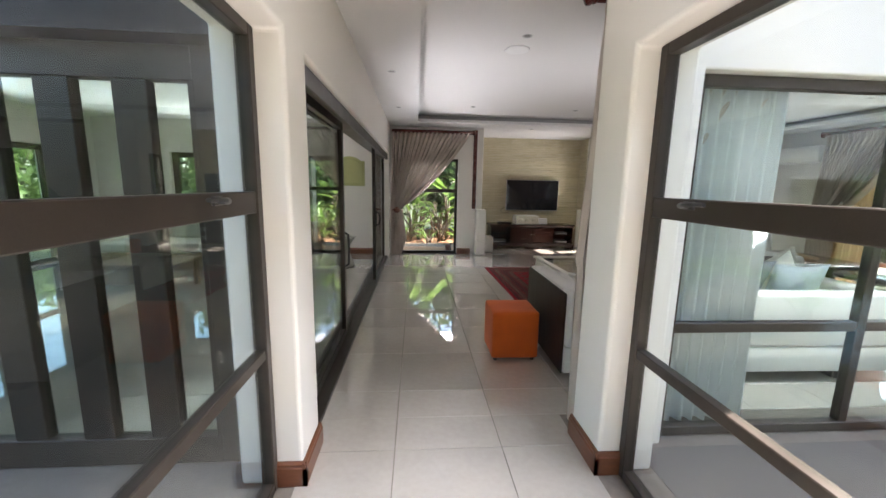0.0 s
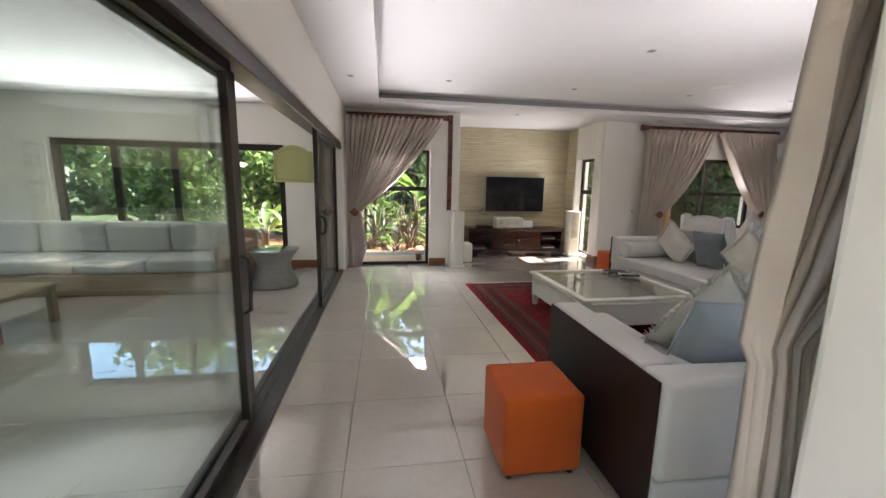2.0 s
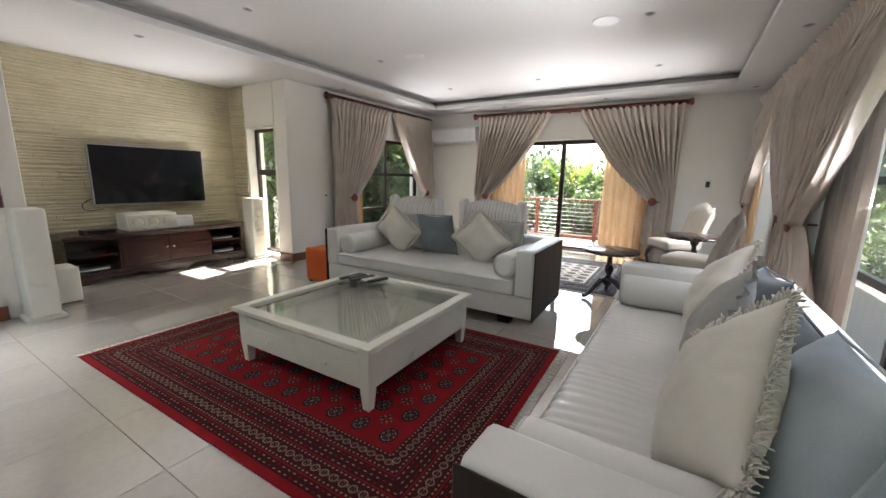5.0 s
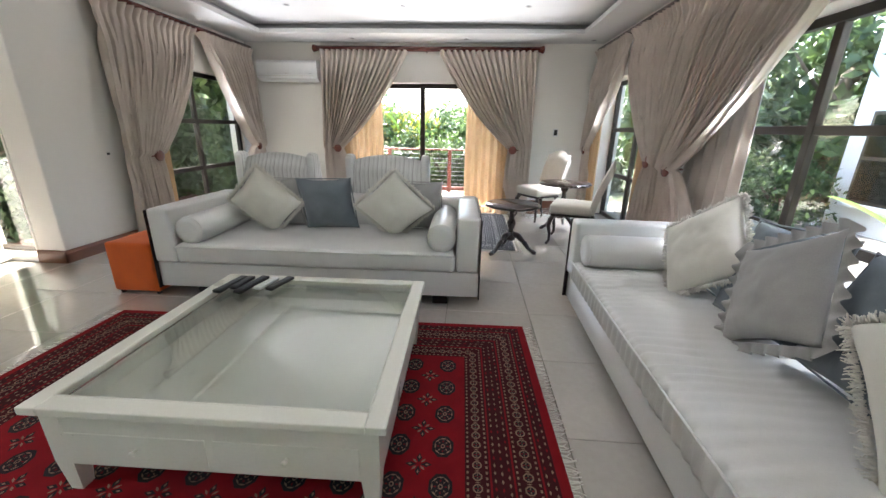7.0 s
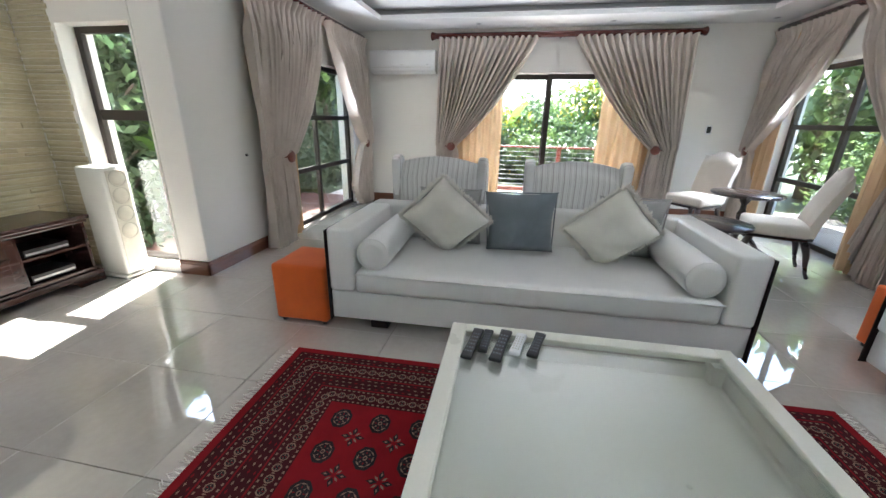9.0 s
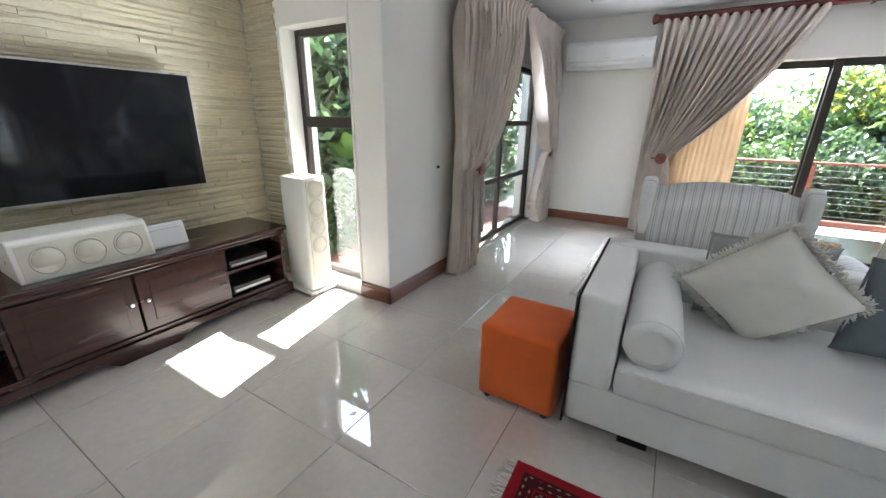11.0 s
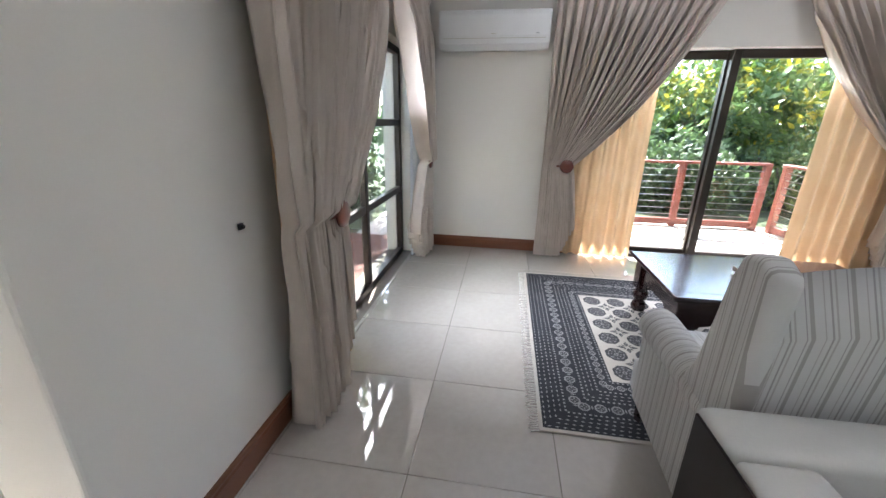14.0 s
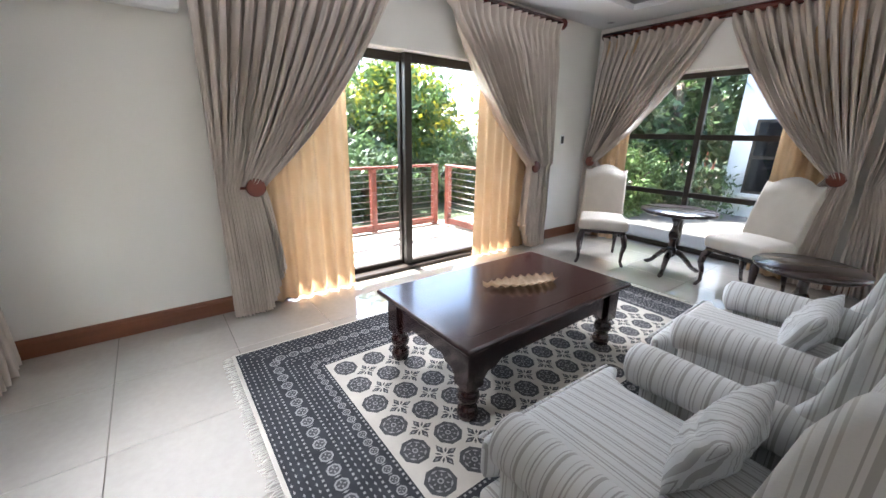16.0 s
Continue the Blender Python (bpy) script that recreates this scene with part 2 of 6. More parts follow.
M_DECK = mottled("weathered_deck", (0.46, 0.40, 0.36), (0.60, 0.54, 0.49), 0.7, 4, 60, 0.2, stretch=(1, 6, 1), per_object=0.12)
M_REDPOST = mottled("red_stained_timber", (0.16, 0.040, 0.028), (0.23, 0.062, 0.042), 0.5, 4, 60, 0.15)
M_CABLE = mottled("steel_cable", (0.5, 0.5, 0.5), (0.6, 0.6, 0.6), 0.3, 4, 60, 0.0, metal=1.0)
M_SOIL = mottled("red_soil", (0.22, 0.095, 0.045), (0.42, 0.23, 0.13), 0.95, 1.3, 14, 0.8)
M_GRASS = mottled("lawn", (0.030, 0.045, 0.016), (0.060, 0.075, 0.030), 0.9, 1.0, 30, 0.6)
M_BARK = mottled("bark", (0.09, 0.065, 0.05), (0.19, 0.14, 0.105), 0.9, 6, 40, 0.8, stretch=(1, 1, 0.3))
M_ROOF = mottled("roof_tile_dark", (0.07, 0.06, 0.055), (0.12, 0.10, 0.09), 0.8, 6, 40, 0.4)
M_POD = mottled("dried_pod", (0.46, 0.34, 0.22), (0.70, 0.57, 0.41), 0.7, 14, 60, 0.5)
M_APRON = mottled("sandy_apron", (0.36, 0.20, 0.11), (0.52, 0.33, 0.20), 0.9, 2.5, 40, 0.4)
M_COURT = mottled("court_paving", (0.12, 0.11, 0.10), (0.17, 0.155, 0.14), 0.85, 2.5, 45, 0.3)
M_PAVE = mottled("red_paving", (0.10, 0.036, 0.024), (0.16, 0.065, 0.042), 0.85, 4, 50, 0.4)


def leaf_mat(name, a, b, rough=0.45):
    m, nt, bs = principled(name, rough)
    g = nt.nodes.new("ShaderNodeNewGeometry")
    ramp = nt.nodes.new("ShaderNodeValToRGB")
    ramp.color_ramp.elements[0].color = (*a, 1)
    ramp.color_ramp.elements[1].color = (*b, 1)
    nt.links.new(g.outputs["Random Per Island"], ramp.inputs["Fac"])
    nt.links.new(ramp.outputs["Color"], bs.inputs["Base Color"])
    tr = nt.nodes.new("ShaderNodeBsdfTranslucent")
    nt.links.new(ramp.outputs["Color"], tr.inputs["Color"])
    mx = nt.nodes.new("ShaderNodeMixShader")
    mx.inputs["Fac"].default_value = 0.35
    nt.links.new(bs.outputs[0], mx.inputs[1])
    nt.links.new(tr.outputs[0], mx.inputs[2])
    nt.links.new(mx.outputs[0], nt.nodes["Material Output"].inputs["Surface"])
    return m


M_LEAF = leaf_mat("leaf_green", (0.06, 0.11, 0.028), (0.20, 0.29, 0.09))
M_LEAFDARK = leaf_mat("leaf_dark", (0.036, 0.066, 0.028), (0.12, 0.18, 0.075))
M_LEAFYELLOW = leaf_mat("leaf_yellow_tip", (0.10, 0.16, 0.02), (0.55, 0.45, 0.04))
M_PALM = leaf_mat("banana_leaf", (0.11, 0.20, 0.04), (0.24, 0.38, 0.09), 0.35)

# ---- building helpers ----


def box(bm, x0, x1, y0, y1, z0, z1, mi=0):
    v = [bm.verts.new(p) for p in ((x0, y0, z0), (x1, y0, z0), (x1, y1, z0), (x0, y1, z0),
                                   (x0, y0, z1), (x1, y0, z1), (x1, y1, z1), (x0, y1, z1))]
    out = []
    for q in ((3, 2, 1, 0), (4, 5, 6, 7), (0, 1, 5, 4), (1, 2, 6, 5), (2, 3, 7, 6), (3, 0, 4, 7)):
        f = bm.faces.new([v[i] for i in q])
        f.material_index = mi
        out.append(f)
    return v


def rbox(x0, x1, y0, y1, z0, z1, r=0.01, seg=2, bm=None):
    """A box with rounded edges."""
    t = bmesh.new()
    box(t, x0, x1, y0, y1, z0, z1)
    bmesh.ops.bevel(t, geom=t.edges[:], offset=r, segments=seg, profile=0.5, affect="EDGES")
    if bm is None:
        return t
    merge(bm, t)
    return bm


def merge(bm, other, m=None):
    me = bpy.data.meshes.new("tmp")
    if m is not None:
        bmesh.ops.transform(other, matrix=m, verts=other.verts)
    other.to_mesh(me)
    bm.from_mesh(me)
    bpy.data.meshes.remove(me)
    other.free()


def lathe(profile, seg=24, bm=None, at=(0, 0, 0), smooth=True):
    """Turns (radius, height) pairs round the z axis."""
    bm = bm or bmesh.new()
    rings = []
    for r, z in profile:
        rings.append([bm.verts.new((at[0] + r * math.cos(2 * math.pi * k / seg), at[1] + r * math.sin(2 * math.pi * k / seg), at[2] + z)) for k in range(seg)])
    for a, b in zip(rings, rings[1:]):
        for k in range(seg):
            f = bm.faces.new((a[k], a[(k + 1) % seg], b[(k + 1) % seg], b[k]))
            f.smooth = smooth
    if profile[0][0] > 1e-4:
        bm.faces.new(rings[0][::-1])
    if profile[-1][0] > 1e-4:
        bm.faces.new(rings[-1])
    return bm


def tube(points, radius, seg=8, bm=None):
    """A round bar along points; radius a number or one for each point."""
    bm = bm or bmesh.new()
    pts = [Vector(p) for p in points]
    rad = radius if isinstance(radius, (list, tuple)) else [radius] * len(pts)
    rings = []
    for i, p in enumerate(pts):
        d = (pts[min(i + 1, len(pts) - 1)] - pts[max(i - 1, 0)]).normalized()
        a = d.orthogonal().normalized() if i == 0 else (a - d * a.dot(d)).normalized()
        b = d.cross(a)
        rings.append([bm.verts.new(p + (a * math.cos(2 * math.pi * k / seg) + b * math.sin(2 * math.pi * k / seg)) * rad[i]) for k in range(seg)])
    for r1, r2 in zip(rings, rings[1:]):
        for k in range(seg):
            f = bm.faces.new((r1[k], r1[(k + 1) % seg], r2[(k + 1) % seg], r2[k]))
            f.smooth = True
    bm.faces.new(rings[0][::-1])
    bm.faces.new(rings[-1])
    return bm


def prism(outline, depth, axis="y", bm=None, r=0.0):
    """Extrudes a closed outline (pairs) by depth along an axis: 'y' takes (x, z) pairs, 'x' (y, z), 'z' (x, y)."""
    t = bmesh.new()
    put = {"y": lambda p, d: (p[0], d, p[1]), "x": lambda p, d: (d, p[0], p[1]), "z": lambda p, d: (p[0], p[1], d)}[axis]
    a = [t.verts.new(put(p, 0)) for p in outline]
    b = [t.verts.new(put(p, depth)) for p in outline]
    t.faces.new(a)
    t.faces.new(b[::-1])
    n = len(a)
    for i in range(n):
        t.faces.new((a[(i + 1) % n], a[i], b[i], b[(i + 1) % n]))
    bmesh.ops.recalc_face_normals(t, faces=t.faces)
    if r:
        bmesh.ops.bevel(t, geom=[e for e in t.edges if e.calc_face_angle(0) > 0.5], offset=r, segments=2, profile=0.5, affect="EDGES")
    if bm is None:
        return t
    merge(bm, t)
    return bm


def smooth_all(bm):
    for f in bm.faces:
        f.smooth = True
    return bm


def part(name, bm, material, parent=None, label="", m=None):
    """One mesh object, under a thing or a part."""
    me = bpy.data.meshes.new(name)
    bm.to_mesh(me)
    bm.free()
    for one in material if isinstance(material, (list, tuple)) else (material,):
        me.materials.append(one)
    ob = new(name, me)
    if parent is not None:
        ob.parent = parent
    if m is not None:
        ob.matrix_basis = m
    if label:
        ob["label"] = label
    return ob


def thing(name, label, category, group="", m=None, kind=""):
    ob = new(name)
    ob.empty_display_size = 0.1
    if m is not None:
        ob.matrix_basis = m
    return tagged(ob, label, category, group, kind)


def structure(name, bm, material, label="", category=""):
    return tagged(part(name, bm, material), label, category, kind="structure")


def wall(name, axis, lo, hi, u0, u1, z0, z1, holes, material, label, soft=0.012):
    """An upright wall with thickness: axis is the one it faces; holes are (u0, u1, z0, z1) and go right through."""
    us = sorted({u0, u1, *[h[0] for h in holes], *[h[1] for h in holes]})
    zs = sorted({z0, z1, *[h[2] for h in holes], *[h[3] for h in holes]})
    us = [u for u in us if u0 <= u <= u1]
    zs = [z for z in zs if z0 <= z <= z1]
    faces = {}
    for ua, ub in zip(us, us[1:]):
        for za, zb in zip(zs, zs[1:]):
            cu, cz = (ua + ub) / 2, (za + zb) / 2
            if any(h[0] < cu < h[1] and h[2] < cz < h[3] for h in holes):
                continue
            c = [(ua, lo, za), (ub, lo, za), (ub, hi, za), (ua, hi, za), (ua, lo, zb), (ub, lo, zb), (ub, hi, zb), (ua, hi, zb)]
            for q in ((3, 2, 1, 0), (4, 5, 6, 7), (0, 1, 5, 4), (1, 2, 6, 5), (2, 3, 7, 6), (3, 0, 4, 7)):
                pts = tuple(c[i] for i in q)
                key = frozenset(pts)
                if key in faces:
                    del faces[key]
                else:
                    faces[key] = pts
    bm = bmesh.new()
    verts = {}
    for pts in faces.values():
        vs = []
        for u, w, z in pts:
            p = (w, u, z) if axis == "x" else (u, w, z)
            if p not in verts:
                verts[p] = bm.verts.new(p)
            vs.append(verts[p])
        bm.faces.new(vs if axis == "y" else vs[::-1])
    bmesh.ops.recalc_face_normals(bm, faces=bm.faces)
    bmesh.ops.dissolve_limit(bm, angle_limit=0.01, verts=bm.verts, edges=bm.edges)
    if soft:
        sharp = [e for e in bm.edges if len(e.link_faces) == 2 and e.calc_face_angle(0) > 0.5]
        bmesh.ops.bevel(bm, geom=sharp, offset=soft, segments=3, profile=0.5, affect="EDGES")
    return structure(name, bm, material, label, "wall")


def glazed(name, axis, at, u0, u1, z0, z1, ups, rails, label, depth=0.05, bar=0.05, category="window", wide=None, sill=False):
    """A dark framed window: bars at ups (across) and rails (heights), a pane in each field. axis: the one that the pane faces."""
    root = thing(name, label, category, kind="structure")

    def put(bm, ua, ub, za, zb, d):
        if axis == "x":
            rbox(at - d / 2, at + d / 2, ua, ub, za, zb, 0.004, 1, bm)
        else:
            rbox(ua, ub, at - d / 2, at + d / 2, za, zb, 0.004, 1, bm)
    fr = bmesh.new()
    put(fr, u0, u0 + bar, z0, z1, depth)
    put(fr, u1 - bar, u1, z0, z1, depth)
    put(fr, u0 + bar, u1 - bar, z1 - bar, z1, depth)
    put(fr, u0 + bar, u1 - bar, z0, z0 + bar, depth)
    part("window_frame", fr, M_ALU, root)
    ue = [u0 + bar / 2, *ups, u1 - bar / 2]
    ze = [z0 + bar / 2, *rails, z1 - bar / 2]
    wide = wide or {}
    for u in ups:
        bm = bmesh.new()
        put(bm, u - bar / 2, u + bar / 2, z0 + bar, z1 - bar, depth * 0.9)
        part("mullion", bm, M_ALU, root)
    for z in rails:
        h = wide.get(z, bar) / 2
        for ua, ub in zip(ue, ue[1:]):
            bm = bmesh.new()
            put(bm, ua + bar / 2, ub - bar / 2, z - h, z + h, depth * 0.8)
            part("transom", bm, M_ALU, root)
    for ua, ub in zip(ue, ue[1:]):
        for za, zb in zip(ze, ze[1:]):
            bm = bmesh.new()
            put(bm, ua + bar * 0.4, ub - bar * 0.4, za + bar * 0.4, zb - bar * 0.4, 0.009)
            pane = part("pane", bm, M_GLASS, root)
            pane.visible_shadow = False
    return root


# ---- setting: walls, openings, ceilings ----
CEIL = 2.66
TOP = 2.95
WX0, WX1 = -0.84, -0.54          # wall between the lounge and the patio room
EX = 7.80                        # end wall with the air conditioner
SY = 2.22                        # wall towards the court
NY = 8.15                        # wall towards the garden
wall("wall_west", "x", WX0, WX1, -3.2, 8.43, 0, TOP, [(-2.6, 1.70, 0.0, 2.08), (2.01, 7.75, 0.0, 2.07)], M_WALL,
     "cream painted wall pierced by the passage window and the sliding doors", 0.02)
wall("wall_passage_east", "x", 0.95, 1.25, -3.2, 2.03, 0, TOP, [(-2.6, 1.70, 0.0, 2.08)], M_WALL, "cream painted passage wall with a rounded window reveal", 0.02)
wall("wall_passage_end", "y", -3.48, -3.2, WX0, 1.25, 0, TOP, [], M_WALL, "plain cream wall closing the passage", 0)
wall("wall_south", "y", 1.90, SY, 1.252, EX + 0.28, 0, TOP, [(1.43, 4.95, 0.0, 2.06), (5.6, 7.45, 0.0, 2.06)], M_WALL,
     "cream painted wall with two wide windows to the court")
wall("wall_east", "x", EX, EX + 0.28, SY + 0.002, NY + 0.28, 0, TOP, [(3.72, 6.44, 0.0, 2.05)], M_WALL, "cream painted end wall with a sliding door")
wall("wall_north_east", "y", NY, NY + 0.28, 4.142, EX - 0.002, 0, TOP, [(5.35, 7.5, 0.0, 2.03)], M_WALL, "cream painted wall with a tall garden window")
wall("wall_alcove_side", "x", 4.14, 4.42, NY + 0.282, 9.81, 0, TOP, [(8.45, 9.13, 0.06, 2.02)], M_WALL, "white alcove side wall with a narrow window", 0)
wall("wall_alcove_back", "y", 9.55, 9.81, 1.14, 4.138, 0, TOP, [], M_WALL, "back wall of the television alcove", 0)
wall("wall_alcove_west", "x", 1.14, 1.42, NY + 0.282, 9.548, 0, TOP, [], M_WALL, "white side wall of the television alcove", 0)
wall("wall_north_west", "y", NY, NY + 0.28, WX1 + 0.002, 1.42, 0, TOP, [(-0.45, 0.89, 0.0, 2.03)], M_WALL, "cream painted wall with a garden window")
# patio room beyond the sliding doors
wall("wall_patio_north", "y", 8.10, 8.38, -6.3, WX0 - 0.002, 0, TOP, [(-4.9, -1.52, 0.0, 2.03)], M_WALL, "white patio room wall with folding doors")
wall("wall_patio_west", "x", -6.58, -6.302, 1.75, 8.38, 0, TOP, [(2.6, 7.2, 0.0, 2.03)], M_WALL, "white patio room wall with wide windows")
wall("wall_patio_south", "y", 1.75, 2.03, -6.3, WX0 - 0.002, 2.06, TOP, [], M_PANEL, "dark beam above the folding doors", 0)

bm = bmesh.new()
TX0, TX1, TY0, TY1 = 0.03, 7.15, 2.70, 7.53      # raised tray
for x0, x1, y0, y1 in ((-0.54, TX0, -3.2, NY), (TX1, EX, SY, NY), (TX0, TX1, SY - 0.3, TY0), (TX0, TX1, TY1, NY), (1.40, 4.16, NY, 9.56), (TX0, 1.3, -3.2, SY - 0.3)):
    box(bm, x0, x1, y0, y1, CEIL, CEIL + 0.03)
for x0, x1, y0, y1 in ((TX0 - 0.16, TX1 + 0.16, TY0 - 0.16, TY1 + 0.16),):
    box(bm, x0, x1, y0, y1, CEIL + 0.15, CEIL + 0.18)
# the tray's upright edge, in an even grey, set back above a small lip
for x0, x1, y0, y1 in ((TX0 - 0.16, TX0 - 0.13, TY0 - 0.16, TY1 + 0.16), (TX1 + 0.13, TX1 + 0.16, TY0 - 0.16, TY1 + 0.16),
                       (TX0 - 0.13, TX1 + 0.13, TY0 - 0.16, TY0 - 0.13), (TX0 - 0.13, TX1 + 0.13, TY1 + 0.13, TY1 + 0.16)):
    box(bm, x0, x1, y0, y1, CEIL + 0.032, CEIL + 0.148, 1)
for x0, x1, y0, y1 in ((TX0 - 0.008, TX0, TY0, TY1), (TX1, TX1 + 0.008, TY0, TY1), (TX0, TX1, TY0 - 0.008, TY0), (TX0, TX1, TY1, TY1 + 0.008)):
    box(bm, x0, x1, y0, y1, CEIL + 0.032, CEIL + 0.06)
structure("ceiling", bm, (M_CEIL, M_COVE), "white plaster ceiling with a raised tray and grey cove", "ceiling")
bm = bmesh.new()
box(bm, -6.3, WX0, 1.75, 8.38, CEIL, CEIL + 0.03)
structure("ceiling_patio", bm, M_CEIL, "white plaster patio room ceiling", "ceiling")
bm = bmesh.new()
box(bm, -6.8, 1.4, 1.2, 8.9, TOP, TOP + 0.12)
box(bm, 1.4, 4.6, 1.5, 10.1, TOP, TOP + 0.12)
# unseen overhang out to x 10, added to keep the sun off the door
box(bm, 4.6, 10.0, 1.5, 8.6, TOP, TOP + 0.12)
box(bm, -1.05, 1.4, -3.6, 1.2, TOP, TOP + 0.12)
structure("roof_slab", bm, M_ROOF, "dark roof slab with an added unseen overhang shading the deck", "roof")

# floor: bed and tiles
bm = bmesh.new()
box(bm, -6.55, EX + 0.25, -3.4, 9.7, -0.20, -0.006)
floor = structure("floor", bm, M_GROUT, "polished cream porcelain tile floor with dark joints", "floor")

# ---- windows and doors ----
passage_w = glazed("window_1", "x", -0.69, -2.6, 1.70, 0.0, 2.08, [-0.45], [0.70, 1.38], "bronze aluminium passage window with a top-hung sash", 0.06, 0.05, wide={1.38: 0.09})
passage_e = glazed("window_2", "x", 1.09, -2.6, 1.70, 0.0, 2.08, [-0.45], [0.68, 1.385], "bronze aluminium passage window with a top-hung sash", 0.06, 0.05, wide={1.385: 0.09})
glazed("window_3", "y", 2.00, 1.43, 4.95, 0.0, 2.06, [2.66, 3.72], [0.68, 1.36], "wide bronze window with square panes behind the sofa", 0.06, 0.06)
glazed("window_4", "y", 2.00, 5.6, 7.45, 0.0, 2.06, [6.53], [0.69, 1.36], "bronze window with square panes beside the corner seats", 0.06, 0.06)
glazed("window_5", "y", NY + 0.12, 5.35, 7.5, 0.0, 2.03, [6.45], [0.70, 1.36], "bronze window with square panes facing the garden", 0.06, 0.06)
glazed("window_6", "x", 4.30, 8.45, 9.13, 0.06, 2.02, [], [1.35], "narrow bronze window beside the stone wall", 0.05, 0.05, wide={1.35: 0.085})
glazed("window_7", "y", NY + 0.12, -0.45, 0.89, 0.0, 2.03, [], [1.36], "bronze window with a low pane facing the red garden bed", 0.06, 0.05, wide={1.36: 0.075})
glazed("door_1", "x", EX + 0.10, 3.72, 5.16, 0.0, 2.05, [], [], "closed bronze sliding door leaf to the deck", 0.06, 0.075, category="sliding door")
glazed("door_2", "x", EX + 0.17, 5.10, 6.44, 0.0, 2.05, [], [], "closed bronze sliding door leaf to the deck", 0.06, 0.075, category="sliding door")
glazed("door_3", "x", -0.74, 2.03, 3.80, 0.03, 2.00, [], [], "bronze sliding door leaf, pushed to the side", 0.045, 0.065, category="sliding door")
glazed("door_4", "x", -0.68, 2.02, 3.58, 0.03, 2.00, [], [], "bronze sliding door leaf, stacked behind another", 0.045, 0.065, category="sliding door")
glazed("door_5", "x", -0.62, 5.70, 7.30, 0.03, 2.00, [], [], "bronze sliding door leaf with a black pull", 0.045, 0.07, category="sliding door")
glazed("door_6", "x", -0.70, 6.40, 7.74, 0.03, 2.00, [], [], "bronze sliding door leaf, stacked behind another", 0.045, 0.07, category="sliding door")
bm = bmesh.new()
box(bm, -0.78, -0.575, 2.012, 7.748, 0.0, 0.028)
for x in (-0.68, -0.74):
    box(bm, x - 0.004, x + 0.004, 2.02, 7.74, 0.028, 0.036)
structure("trim_track", bm, M_ALU, "bronze sliding door floor track", "track")
bm = bmesh.new()
rbox(-0.78, -0.57, 2.012, 7.748, 2.0, 2.068, 0.006, 1, bm)
rbox(-0.60, -0.565, 2.012, 7.748, 1.955, 2.01, 0.006, 1, bm)
structure("trim_head", bm, M_ALU, "bronze sliding door head frame", "frame")
bm = bmesh.new()
box(bm, EX + 0.02, EX + 0.26, 3.722, 6.438, 0.0, 0.03)
structure("trim_threshold", bm, M_ALU, "bronze sliding door threshold", "threshold")

# ---- trim ----


def skirting(name, axis, face, s, u0, u1, h=0.125, t=0.02):
    """A stained board with a moulded top along a wall; s: the way into the room (+1 or -1)."""
    prof = [(0, 0), (t, 0), (t, h - 0.03), (t * 0.75, h - 0.022), (t * 0.75, h - 0.012), (t * 0.4, h), (0, h)]
    bm = bmesh.new()
    rings = []
    for u in (u0, u1):
        rings.append([bm.verts.new((face + s * d, u, z) if axis == "x" else (u, face + s * d, z)) for d, z in prof])
    n = len(prof)
    for k in range(n):
        bm.faces.new((rings[0][k], rings[0][(k + 1) % n], rings[1][(k + 1) % n], rings[1][k]))
    bm.faces.new(rings[0])
    bm.faces.new(rings[1][::-1])
    bmesh.ops.recalc_face_normals(bm, faces=bm.faces)
    return structure(name, bm, M_SKIRT, "reddish-brown stained timber skirting board", "skirting")


skirting("baseboard_west", "x", WX1, 1, 1.68, 2.01)
skirting("baseboard_west_end", "y", 1.70, -1, -0.66, WX1 + 0.02)
skirting("baseboard_passage", "x", 0.95, -1, 1.68, 2.03)
skirting("baseboard_passage_end", "y", 1.70, -1, 0.93, 1.06)
skirting("baseboard_south", "y", SY, 1, 4.95, 5.6)
skirting("baseboard_south_corner", "y", SY, 1, 7.45, EX)
skirting("baseboard_east_corner", "x", EX, -1, SY, 3.72)
skirting("baseboard_east", "x", EX, -1, 6.44, NY)
skirting("baseboard_north_east", "y", NY, -1, 4.12, 5.35)
skirting("baseboard_alcove_side", "x", 4.14, -1, NY - 0.02, 8.435)
skirting("baseboard_north_west", "y", NY, -1, 0.89, 1.19)
skirting("baseboard_patio", "y", 8.10, -1, -1.52, WX0)
bm = bmesh.new()
rbox(1.20, 1.278, NY - 0.035, NY - 0.002, 0.99, 2.62, 0.006, 1, bm)
structure("trim_post", bm, M_MAHOG, "dark mahogany strip up the pilaster", "trim")


# ---- curtains ----
def wall_frame(side):
    """Maps (along, out from the wall, height) to the world for each wall."""
    return {"east": lambda s, n, z: (EX - n, s, z), "north": lambda s, n, z: (s, NY - n, z), "south": lambda s, n, z: (s, SY + n, z)}[side]


